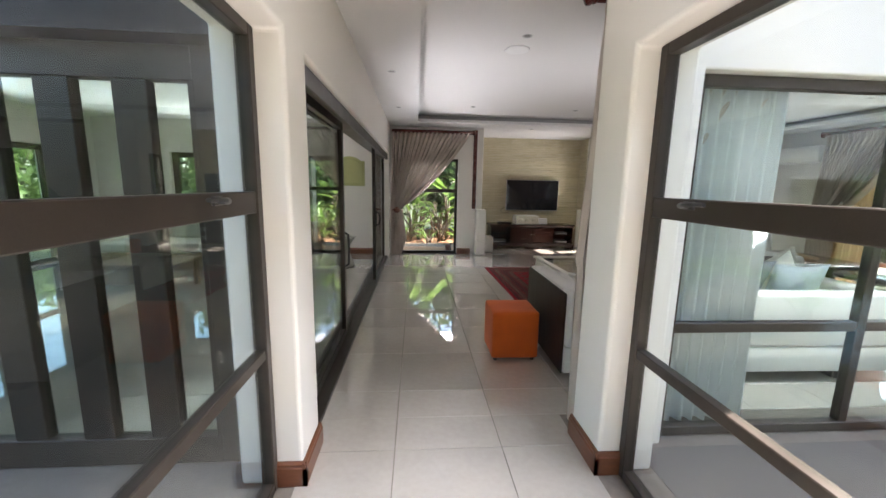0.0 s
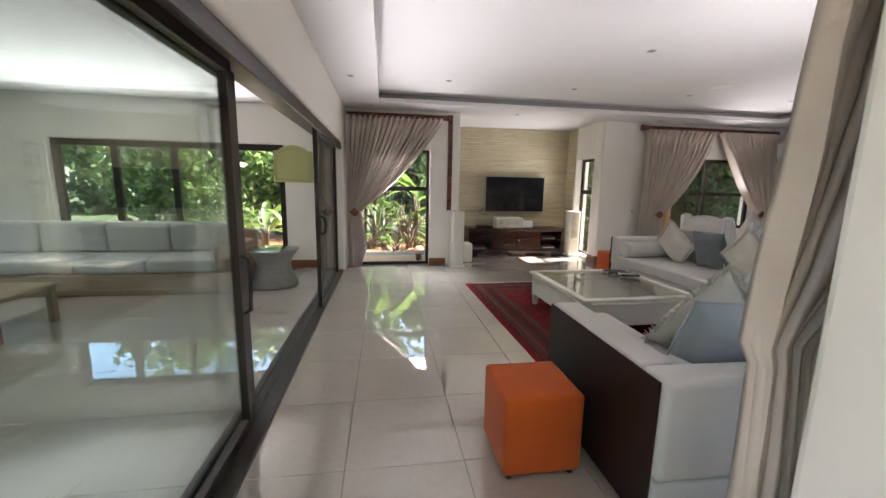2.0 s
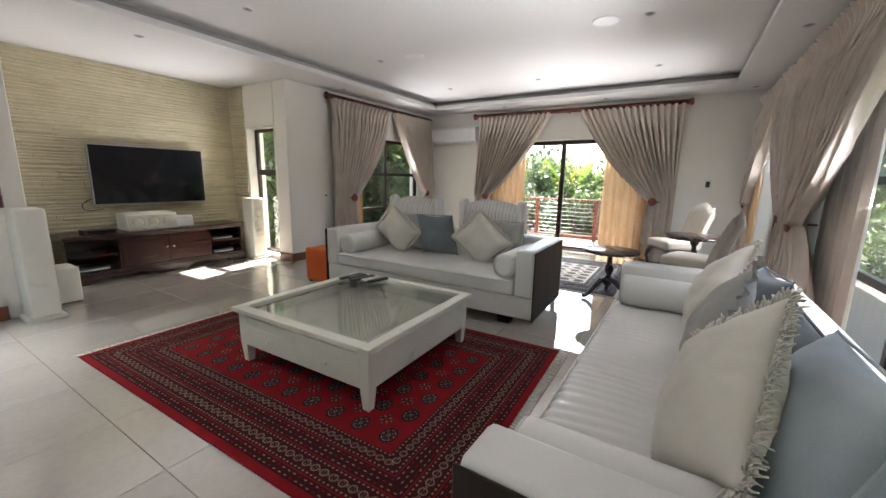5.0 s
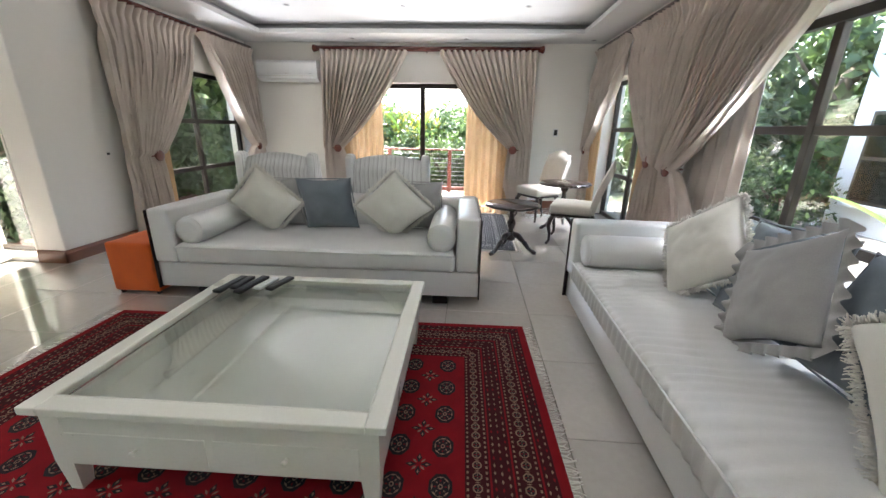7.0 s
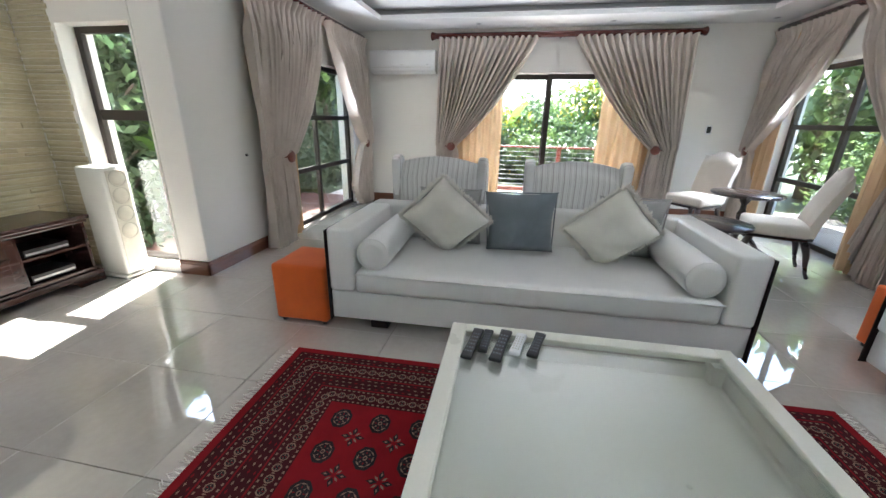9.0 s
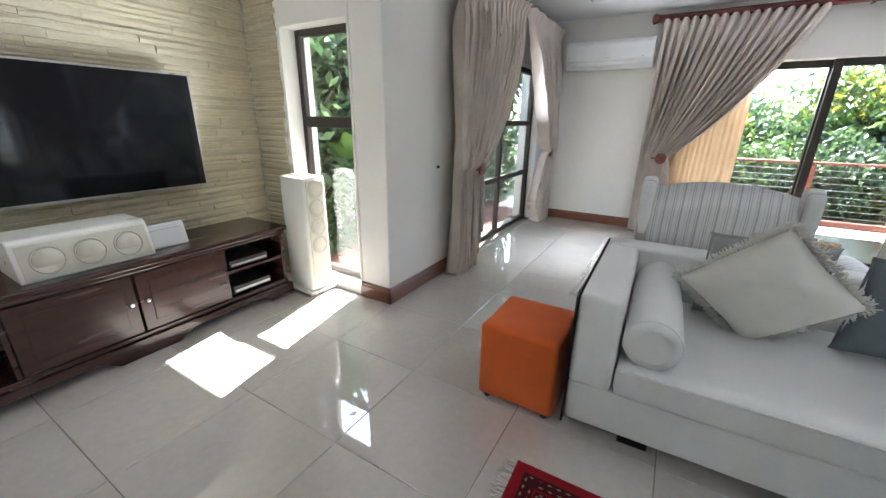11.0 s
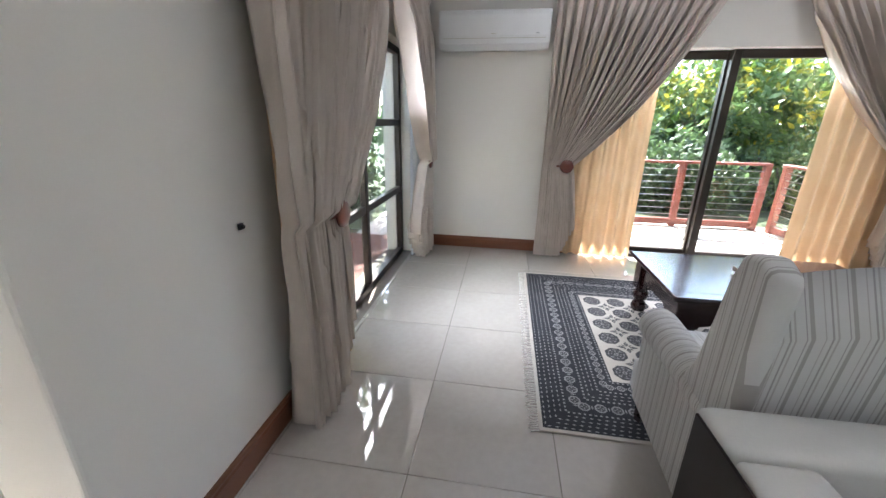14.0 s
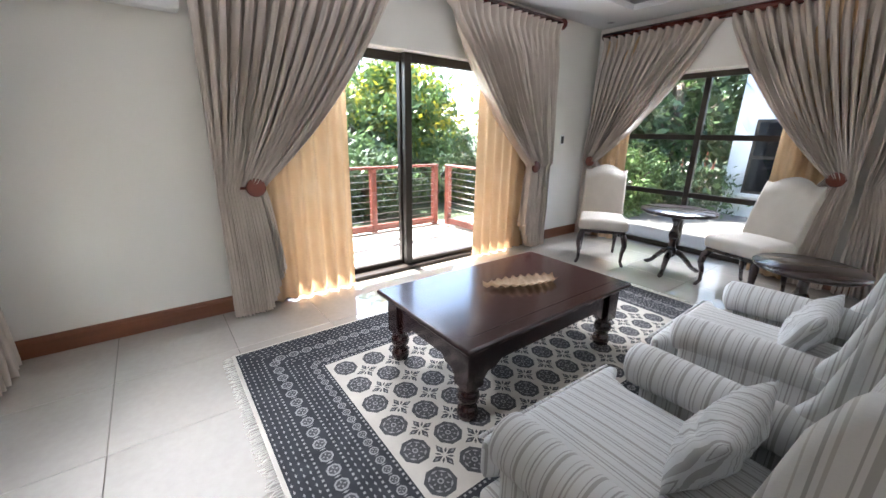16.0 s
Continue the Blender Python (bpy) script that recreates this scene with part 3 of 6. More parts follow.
def curtain_rod(side, s0, s1, z=2.55, n=0.11, caps=(True, True)):
    to = wall_frame(side)
    root = thing("curtain_rod", "dark mahogany curtain pole with turned finials and brackets", "curtain pole")
    part("pole", tube([to(s0, n, z), to(s1, n, z)], 0.040, 16), M_MAHOG, root)
    w = 1 if s1 > s0 else -1
    for s, d, on in ((s0, -w, caps[0]), (s1, w, caps[1])):
        if on:
            pts = [to(s + d * k, n, z) for k in (0, 0.012, 0.02, 0.035, 0.055, 0.07, 0.078)]
            part("finial", tube(pts, [0.042, 0.05, 0.042, 0.056, 0.058, 0.04, 0.008], 16), M_MAHOG, root)
    for k in (0.04, 0.5, 0.96):
        s = s0 + (s1 - s0) * k
        part("bracket", tube([to(s, 0.001, z - 0.03), to(s, n * 0.6, z - 0.035), to(s, n, z - 0.028)], 0.012, 8), M_MAHOG, root)
    return root


def drape(side, s_out, s_in, s_tie, z_tie=0.96, z_top=2.525, folds=11, foot=0.42, seed=0, z_bot=0.012, back=0.0, swell=1.0, with_knob=True):
    """A pleated curtain drawn to a tie-back: spread along its pole, gathered at the knob, falling free below."""
    base = wall_frame(side)

    def to(s, n, z):
        return base(s, n - back, z)
    rng = random.Random(seed)
    way = 1 if s_in > s_out else -1
    folds = round(folds * 1.5)
    nu, nv = folds * 12, 64
    ph = [rng.uniform(-0.6, 0.6) for _ in range(folds + 2)]
    am = [rng.uniform(0.75, 1.25) for _ in range(folds + 2)]
    root = thing("curtain", "taupe damask curtain with pinch pleats, tied back to a round knob", "curtain", "tied-back lounge curtains")
    bm = bmesh.new()
    grid = []
    for j in range(nv + 1):
        f = j / nv
        level = z_top + (z_bot - z_top) * f
        row = []
        for i in range(nu + 1):
            u = i / nu
            z = level
            if level < z_tie:
                hem = z_bot + 0.34 * max(0.0, (u - 0.62) / 0.38) ** 1.2
                z = z_tie + (hem - z_tie) * (z_tie - level) / (z_tie - z_bot)
            k = u * folds
            c = int(k)
            wob = ph[c] + (ph[c + 1] - ph[c]) * (k - c)
            amp = am[c] + (am[c + 1] - am[c]) * (k - c)
            top = s_out + (s_in - s_out) * u
            neck = max(0.17, abs(s_tie - s_out) + 0.03)
            tie = s_tie + way * ((u - 1) * neck + 0.03)
            if z >= z_tie:
                g = (z_top - z) / (z_top - z_tie)
                e = g ** 1.18 * (1 - 0.10 * math.sin(math.pi * g) * u)
                s = top + (tie - top) * e
                sag = 0.03 * math.sin(math.pi * g) * u
                a = 0.080 * (1 - g) + 0.056 * g
                depth = 0.135 + sag + 0.045 * g * g
            else:
                g = (z_tie - level) / (z_tie - z_bot)
                s = s_tie - way * (neck - 0.03) + way * u * (neck + (max(foot, neck) - neck) * g ** 0.6)
                a = 0.040 + 0.030 * g ** 0.7
                depth = 0.155 - 0.02 * g
            drop = z_top - z
            pinch = max(0.0, 1 - drop / 0.34)
            gather = 1 - 0.72 * drop / 0.11 if drop < 0.11 else min(1.0, 0.28 + 0.72 * (drop - 0.11) / 0.32)
            w = math.sin(2 * math.pi * k + wob * (1 - pinch) * 1.2 + 0.8 * math.sin(3 * z + wob * 5) * (1 - pinch) * 0.5)
            ph_k = math.pi * k + 0.6 * wob * (1 - pinch) + 0.22 * math.sin(3 * z + wob * 5) * (1 - pinch)
            w = 0.30 * w + 0.95 * (2 * abs(math.sin(ph_k)) ** 0.75 - 1.15) + 0.42 * (1 - pinch) * math.sin(4 * math.pi * k + 2.6 * wob + 1.5 * noise.noise((k * 0.7, z * 0.8, seed)))
            n = depth + swell * a * amp * w * gather + 0.008 * noise.noise((s * 6, z * 3, seed))
            s += way * 0.010 * math.cos(4 * math.pi * k) * (1 - pinch)
            row.append(bm.verts.new(to(s, max(0.03, n), z)))
        grid.append(row)
    for j in range(nv):
        for i in range(nu):
            fc = bm.faces.new((grid[j][i], grid[j][i + 1], grid[j + 1][i + 1], grid[j + 1][i]))
            fc.smooth = True
    part("cloth", bm, M_CURTAIN, root)
    # gathered band of the heading
    bm = bmesh.new()
    for q in range(folds):
        u = (q + 0.25) / folds
        s = s_out + (s_in - s_out) * u
        tube([to(s, 0.128, z_top), to(s, 0.142, z_top - 0.05), to(s, 0.136, z_top - 0.12)], [0.012, 0.009, 0.003], 6, bm)
    tagged(part("pleat_heading", bm, M_CURTAIN, root), kind="stuff")
    if not with_knob:
        return root
    knob = thing("tieback_knob", "round reddish-brown wooden curtain tie-back knob", "tie-back", "curtain tie-back knobs")
    sk = s_tie - way * 0.03
    bm = tube([to(sk, k, z_tie) for k in (0.200, 0.207, 0.221, 0.231, 0.235)], [0.05, 0.066, 0.066, 0.052, 0.01], 22)
    part("disc", bm, M_MAHOG2, knob)
    part("stem", tube([to(sk - way * 0.10, 0.001, z_tie), to(sk - way * 0.10, 0.19, z_tie), to(sk - way * 0.06, 0.205, z_tie), to(sk, 0.21, z_tie)], 0.011, 8), M_MAHOG2, knob)
    return root


def lining(side, s0, s1, z_top=2.50, mat=None, folds=7, seed=3, label="sunlit golden lining curtain hanging straight to the floor", n=0.06, name="lining_curtain"):
    to = wall_frame(side)
    bm = bmesh.new()
    nu, nv = folds * 10, 14
    grid = []
    for j in range(nv + 1):
        z = z_top + (0.015 - z_top) * j / nv
        grid.append([bm.verts.new(to(s0 + (s1 - s0) * i / nu + 0.01 * noise.noise((i * 0.3, z, seed)),
                                     n + 0.034 * math.sin(2 * math.pi * folds * i / nu + 0.6 * noise.noise((i * 0.05, z * 0.7, seed))) * (0.6 + 0.4 * j / nv), z)) for i in range(nu + 1)])
    for j in range(nv):
        for i in range(nu):
            f = bm.faces.new((grid[j][i], grid[j][i + 1], grid[j + 1][i + 1], grid[j + 1][i]))
            f.smooth = True
    return tagged(part(name, bm, mat or M_LINING), label, "curtain")


M_MAHOG2 = mottled("red_mahogany", (0.13, 0.028, 0.016), (0.20, 0.045, 0.024), 0.3, 4, 60, 0.05, coat=0.4)
curtain_rod("east", 3.23, 6.86)
drape("east", 6.81, 5.34, 6.543, 0.97, seed=1, foot=0.40)
drape("east", 3.25, 4.84, 3.59, 1.0, seed=2, foot=0.42)
lining("east", 6.60, 5.80, seed=4)
lining("east", 3.45, 4.36, seed=5)
curtain_rod("north", 4.86, 7.74, caps=(True, False))
drape("north", 4.90, 6.38, 5.306, 0.957, seed=6, foot=0.50, folds=10)
drape("north", 7.72, 6.44, 7.478, 0.984, seed=7, foot=0.66, folds=9)
lining("north", 5.00, 5.62, seed=8, folds=5)
lining("north", 7.70, 7.34, seed=9, folds=4, mat=M_CLOTHLINE, label="pale straight lining curtain at the garden window")
curtain_rod("north", -0.50, 1.15, caps=(False, True))
drape("north", -0.50, 1.10, -0.36, 0.96, seed=10, foot=0.30, folds=12)
curtain_rod("south", 7.72, 1.02, n=0.07, caps=(False, True))
drape("south", 7.70, 6.42, 7.615, 1.028, seed=11, foot=0.34, folds=9, back=0.06)
drape("south", 5.12, 6.36, 5.276, 1.024, seed=12, foot=0.42, folds=9, back=0.06)
drape("south", 5.06, 3.20, 4.768, 0.984, seed=13, foot=0.80, folds=13, back=0.06)
drape("south", 0.99, 2.42, 1.12, 1.0, seed=14, foot=0.20, folds=10, back=0.22, swell=0.5, with_knob=False)
lining("south", 7.66, 7.20, seed=15, folds=4)
lining("south", 5.30, 5.72, seed=16, folds=4)
lining("south", 4.93, 4.10, seed=17, folds=6, n=-0.10, z_top=2.04, mat=M_CURTAIN, label="taupe straight lining curtain against the court window")
lining("south", 1.47, 2.10, seed=18, folds=8, mat=M_CLOTHLINE, label="white lining curtain, tinted blue as if skylit, seen from the court", n=-0.10, z_top=2.03)


# ---- sofas and what lies on them ----
def crumple(bm, amount, scale, seed):
    for v in bm.verts:
        n = noise.noise_vector((v.co * scale) + Vector((seed, 0, 0)))
        v.co += n * amount
    return bm


def fine_box(x0, x1, y0, y1, z0, z1, r, step=0.09):
    """A rounded box cut into small fields, to be crumpled."""
    t = bmesh.new()
    box(t, x0, x1, y0, y1, z0, z1)
    bmesh.ops.bevel(t, geom=t.edges[:], offset=r, segments=3, profile=0.5, affect="EDGES")
    for ax, lo, hi in ((0, x0, x1), (1, y0, y1)):
        n = max(1, int((hi - lo) / step))
        for k in range(1, n):
            no = Vector((1, 0, 0)) if ax == 0 else Vector((0, 1, 0))
            co = no * (lo + (hi - lo) * k / n)
            bmesh.ops.bisect_plane(t, geom=t.verts[:] + t.edges[:] + t.faces[:], plane_co=co, plane_no=no)
    return smooth_all(t)


def sofa(m, seed, crease=1.0, L=1.25):
    root = thing("sofa", "white leather sofa with dark wooden end panels and bolster cushions", "sofa", "lounge sofas", m)
    h = 0.72
    part("base", smooth_all(rbox(-L + 0.009, L - 0.009, -0.49, 0.47, 0.10, 0.30, 0.012)), M_LEATHER, root)
    seat = fine_box(-L + 0.185, L - 0.185, -0.33, 0.50, 0.302, 0.445, 0.035, 0.013 if crease > 0.5 else 0.025)
    rng = random.Random(seed)
    for v in seat.verts:
        if v.co.z > 0.40:
            edge = max(0.0, v.co.y - 0.1) / 0.4
            warp = 1.4 * noise.noise((v.co.x * 3.1, v.co.y * 1.6, seed)) + 0.5 * noise.noise((v.co.x * 9, v.co.y * 3, seed + 2))
            ridge = abs(math.sin(math.pi * v.co.x / 0.062 + warp * 2.2 + v.co.y * 1.5)) ** 0.7
            patch = max(0.15, 0.65 + 0.9 * noise.noise((v.co.x * 2.3, v.co.y * 1.2, seed + 4)))
            v.co.z += crease * (0.032 * (ridge - 0.7) * (0.12 + 0.88 * min(1.0, edge) ** 1.3) * patch) + 0.012 * noise.noise((v.co.x * 3, v.co.y * 4, seed))
            v.co.z += 0.012 * (1 - (v.co.x / L) ** 2)
    for v in seat.verts:
        front = max(0.0, min(1.0, (v.co.y - 0.40) / 0.10))
        v.co.y += front * crease * 0.027 * (abs(math.sin(math.pi * v.co.x / 0.062 + 2.0 * noise.noise((v.co.x * 4, v.co.z * 5, seed)))) ** 0.7 - 0.6) * (0.8 + 0.6 * noise.noise((v.co.x * 3, 0, seed + 7)))
    part("seat_cushion", seat, M_LEATHER, root)
    piping = tube([(-L + 0.19, 0.503, 0.435), (0, 0.506, 0.435), (L - 0.19, 0.503, 0.435)], 0.006, 6)
    part("piping", piping, M_LEATHER, root)
    part("backrest", crumple(fine_box(-L + 0.009, L - 0.009, -0.50, -0.34, 0.302, h, 0.03, 0.12), 0.003, 5, seed), M_LEATHER, root)
    for sx in (-1, 1):
        a, b = sorted((sx * (L - 0.18), sx * (L - 0.009)))
        part("arm", crumple(fine_box(a, b, -0.335, 0.49, 0.302, h, 0.025, 0.12), 0.003, 5, seed + sx), M_LEATHER, root)
        a, b = sorted((sx * (L - 0.008), sx * L))
        part("end_panel", rbox(a, b, -0.47, 0.495, 0.09, h - 0.012, 0.002, 1), M_PANEL, root, "dark espresso wooden end panel")
        c = sx * (L - 0.295)
        roll = tube([(c, -0.32, 0.555), (c, -0.31, 0.555), (c, 0.05, 0.553), (c, 0.43, 0.553), (c, 0.455, 0.553), (c, 0.465, 0.553)], [0.08, 0.105, 0.11, 0.108, 0.10, 0.07], 26)
        bol = part("bolster", crumple(roll, 0.003, 6, seed + 2 * sx), M_LEATHER, root)
        ring = [(c + 0.104 * math.cos(q / 20 * 2 * math.pi), 0.448, 0.553 + 0.104 * math.sin(q / 20 * 2 * math.pi)) for q in range(21)]
        part("piping", tube(ring, 0.004, 5), M_LEATHER, bol)
        for y in (-0.36, 0.34):
            part("foot", rbox(sx * (L - 0.30) - 0.06, sx * (L - 0.30) + 0.06, y - 0.05, y + 0.05, 0, 0.10, 0.004, 1), M_PANEL, root, "dark block foot")
    return root


sofa(pose(4.01, 5.42, 0, 0, 0, 91.2), 1, 0.35)
sofa(pose(2.405, 3.03, 0, 0, 0, -1.0), 5, 1.0, 1.305)


def pillow_mesh(w, h, t, seed, n=22):
    """A stuffed square cushion standing in its own x-z plane, thick along y."""
    bm = bmesh.new()
    sides = []
    for s in (-1, 1):
        g = []
        for j in range(n + 1):
            row = []
            for i in range(n + 1):
                u, v = 2 * i / n - 1, 2 * j / n - 1
                puff = max(0.0, (1 - abs(u) ** 2.1) * (1 - abs(v) ** 2.1)) ** 0.55
                pull = 1 - 0.11 * (1 - abs(u) ** 2) * abs(v) ** 2 if abs(v) > abs(u) else 1 - 0.11 * (1 - abs(v) ** 2) * abs(u) ** 2
                x, z = u * w / 2 * pull, v * h / 2 * pull
                y = s * t / 2 * puff
                cr = 0.018 * noise.noise((u * 2.2 + seed, v * 2.2, s)) + 0.010 * noise.noise((u * 7, v * 7, seed + s))
                y += s * cr * puff
                if s == 1 and (i in (0, n) or j in (0, n)):
                    row.append(sides[0][j][i])
                else:
                    row.append(bm.verts.new((x, y, z)))
            g.append(row)
        sides.append(g)
        for j in range(n):
            for i in range(n):
                q = (g[j][i], g[j][i + 1], g[j + 1][i + 1], g[j + 1][i])
                f = bm.faces.new(q if s == -1 else q[::-1])
                f.smooth = True
    return bm


def edge_walk(w, h, count):
    out = []
    per = 2 * (w + h)
    for k in range(count):
        d = per * k / count
        if d < w:
            p, nrm = (-w / 2 + d, -h / 2), (0, -1)
        elif d < w + h:
            p, nrm = (w / 2, -h / 2 + d - w), (1, 0)
        elif d < 2 * w + h:
            p, nrm = (w / 2 - (d - w - h), h / 2), (0, 1)
        else:
            p, nrm = (-w / 2, h / 2 - (d - 2 * w - h)), (-1, 0)
        out.append((p, nrm))
    return out


def pillow(m, w, h, t, mat, label, seed, trim="", trim_mat=None):
    root = thing("pillow", label, "pillow", "scatter pillows on the sofas", m)
    part("cover", pillow_mesh(w, h, t, seed), mat, root)
    rng = random.Random(seed)
    bm = bmesh.new()
    if trim == "fringe":
        for (x, z), (nx, nz) in edge_walk(w * 0.985, h * 0.985, 320):
            for _ in range(3):
                l = rng.uniform(0.008, 0.018)
                a = Vector((x + rng.uniform(-0.005, 0.005), rng.uniform(-0.008, 0.008), z))
                b = a + Vector((nx * l + rng.uniform(-0.012, 0.012), rng.uniform(-0.016, 0.016), nz * l + rng.uniform(-0.012, 0.012)))
                tube([a - Vector((nx, 0, nz)) * 0.01, (a + b) / 2 + Vector((0, 0.003, 0)), b], [0.0026, 0.003, 0.002], 4, bm)
        part("fringe", bm, trim_mat or mat, root, "short brushed fringe round the edge")
    elif trim == "ruffle":
        pts = edge_walk(w * 0.98, h * 0.98, 200)
        rows = []
        for k, ((x, z), (nx, nz)) in enumerate(pts):
            rows.append([bm.verts.new((x + nx * d, 0.018 * math.sin(k * 0.9 + d * 20) * d / 0.045, z + nz * d)) for d in (0, 0.02, 0.045)])
        for k in range(len(rows)):
            a, b = rows[k], rows[(k + 1) % len(rows)]
            for q in range(2):
                f = bm.faces.new((a[q], b[q], b[q + 1], a[q + 1]))
                f.smooth = True
        part("ruffle", bm, trim_mat or mat, root, "gathered ruffle round the edge")
    else:
        pts = [Vector((x, 0, z)) for (x, z), _ in edge_walk(w * 0.955, h * 0.955, 60)]
        part("piping", tube(pts + [pts[0]], 0.005, 5, bm), mat, root)
    return root


# on the sofa that faces the passage; turned so that their faces look along -x
def on_a(y, x, z, spin, lean=-14, yaw=0):
    return pose(x, y, z, 0, 0, 90 + yaw) @ pose(0, 0, 0, -lean, 0, 0) @ pose(0, 0, 0, 0, spin, 0)


pillow(on_a(5.99, 4.00, 0.705, 45, 18), 0.47, 0.47, 0.21, M_PILLOW_W, "cream velvet pillow standing on its corner, with fringe", 1, "fringe")
pillow(on_a(5.47, 4.06, 0.69, 2, 16), 0.48, 0.48, 0.20, M_PILLOW_B, "blue-grey cotton pillow leaning on the sofa back", 2)
pillow(on_a(4.88, 3.99, 0.695, 43, 18, 6), 0.47, 0.47, 0.21, M_PILLOW_W, "cream velvet pillow standing on its corner, with fringe", 3, "fringe")
pillow(on_a(5.98, 4.19, 0.67, 0, 10), 0.46, 0.46, 0.14, M_PILLOW_T, "grey taupe pillow tucked behind another", 4)
pillow(on_a(4.72, 4.19, 0.67, 0, 10), 0.46, 0.46, 0.14, M_PILLOW_T, "grey taupe pillow tucked behind another", 5)


# on the sofa below the court window; faces look along +y
def on_b(x, y, z, spin, lean=16, yaw=0):
    return pose(x, y, z, 0, 0, yaw) @ pose(0, 0, 0, lean, 0, 0) @ pose(0, 0, 0, 0, spin, 0)


pillow(on_b(1.70, 3.05, 0.735, 38, 20, 8), 0.50, 0.50, 0.20, M_PILLOW_W, "white pillow with a shaggy tasselled edge", 6, "fringe")
pillow(on_b(1.66, 2.86, 0.70, 4, 20, -4), 0.58, 0.50, 0.24, M_PILLOW_L, "pale blue satin pillow with pin-tucks", 7)
pillow(on_b(2.06, 2.88, 0.69, -6, 18, 5), 0.50, 0.48, 0.22, M_PILLOW_B, "blue-grey cotton pillow leaning on the sofa back", 8)
pillow(on_b(2.42, 3.00, 0.72, 30, 20, -6), 0.46, 0.46, 0.17, M_PILLOW_T, "grey pillow with a dark ruffled edge", 9, "ruffle", M_PILLOW_T)
pillow(on_b(2.62, 2.86, 0.70, 4, 18, 0), 0.52, 0.50, 0.17, M_PILLOW_B, "blue-grey cotton pillow leaning on the sofa back", 10)
pillow(on_b(3.02, 2.95, 0.72, 40, 24, 10), 0.48, 0.48, 0.22, M_PILLOW_W, "cream velvet pillow standing on its corner, with fringe", 11, "fringe")
pillow(on_b(3.10, 2.82, 0.68, 0, 14, 0), 0.48, 0.46, 0.14, M_PILLOW_L, "pale blue satin pillow tucked behind another", 12)


def ottoman(x0, y0, w=0.40, d=0.385, h=0.43):
    root = thing("ottoman", "square orange suede cube ottoman on low feet", "ottoman", "orange cube ottomans", pose(x0, y0, 0))
    body = fine_box(0, w, 0, d, 0.025, h, 0.022, 0.08)
    part("body", crumple(body, 0.003, 7, x0), M_ORANGE, root)
    seam = [(0.012, 0.012, h - 0.012), (w - 0.012, 0.012, h - 0.012), (w - 0.012, d - 0.012, h - 0.012), (0.012, d - 0.012, h - 0.012), (0.012, 0.012, h - 0.012)]
    part("seam", tube(seam, 0.005, 5), M_ORANGE, root)
    for x in (0.04, w - 0.04):
        for y in (0.04, d - 0.04):
            part("foot", lathe([(0.018, 0), (0.02, 0.026)], 10, at=(x, y, 0)), M_BLACKPLASTIC, root)


ottoman(0.65, 2.98)
ottoman(3.54, 6.71)
ottoman(3.725, 2.83)


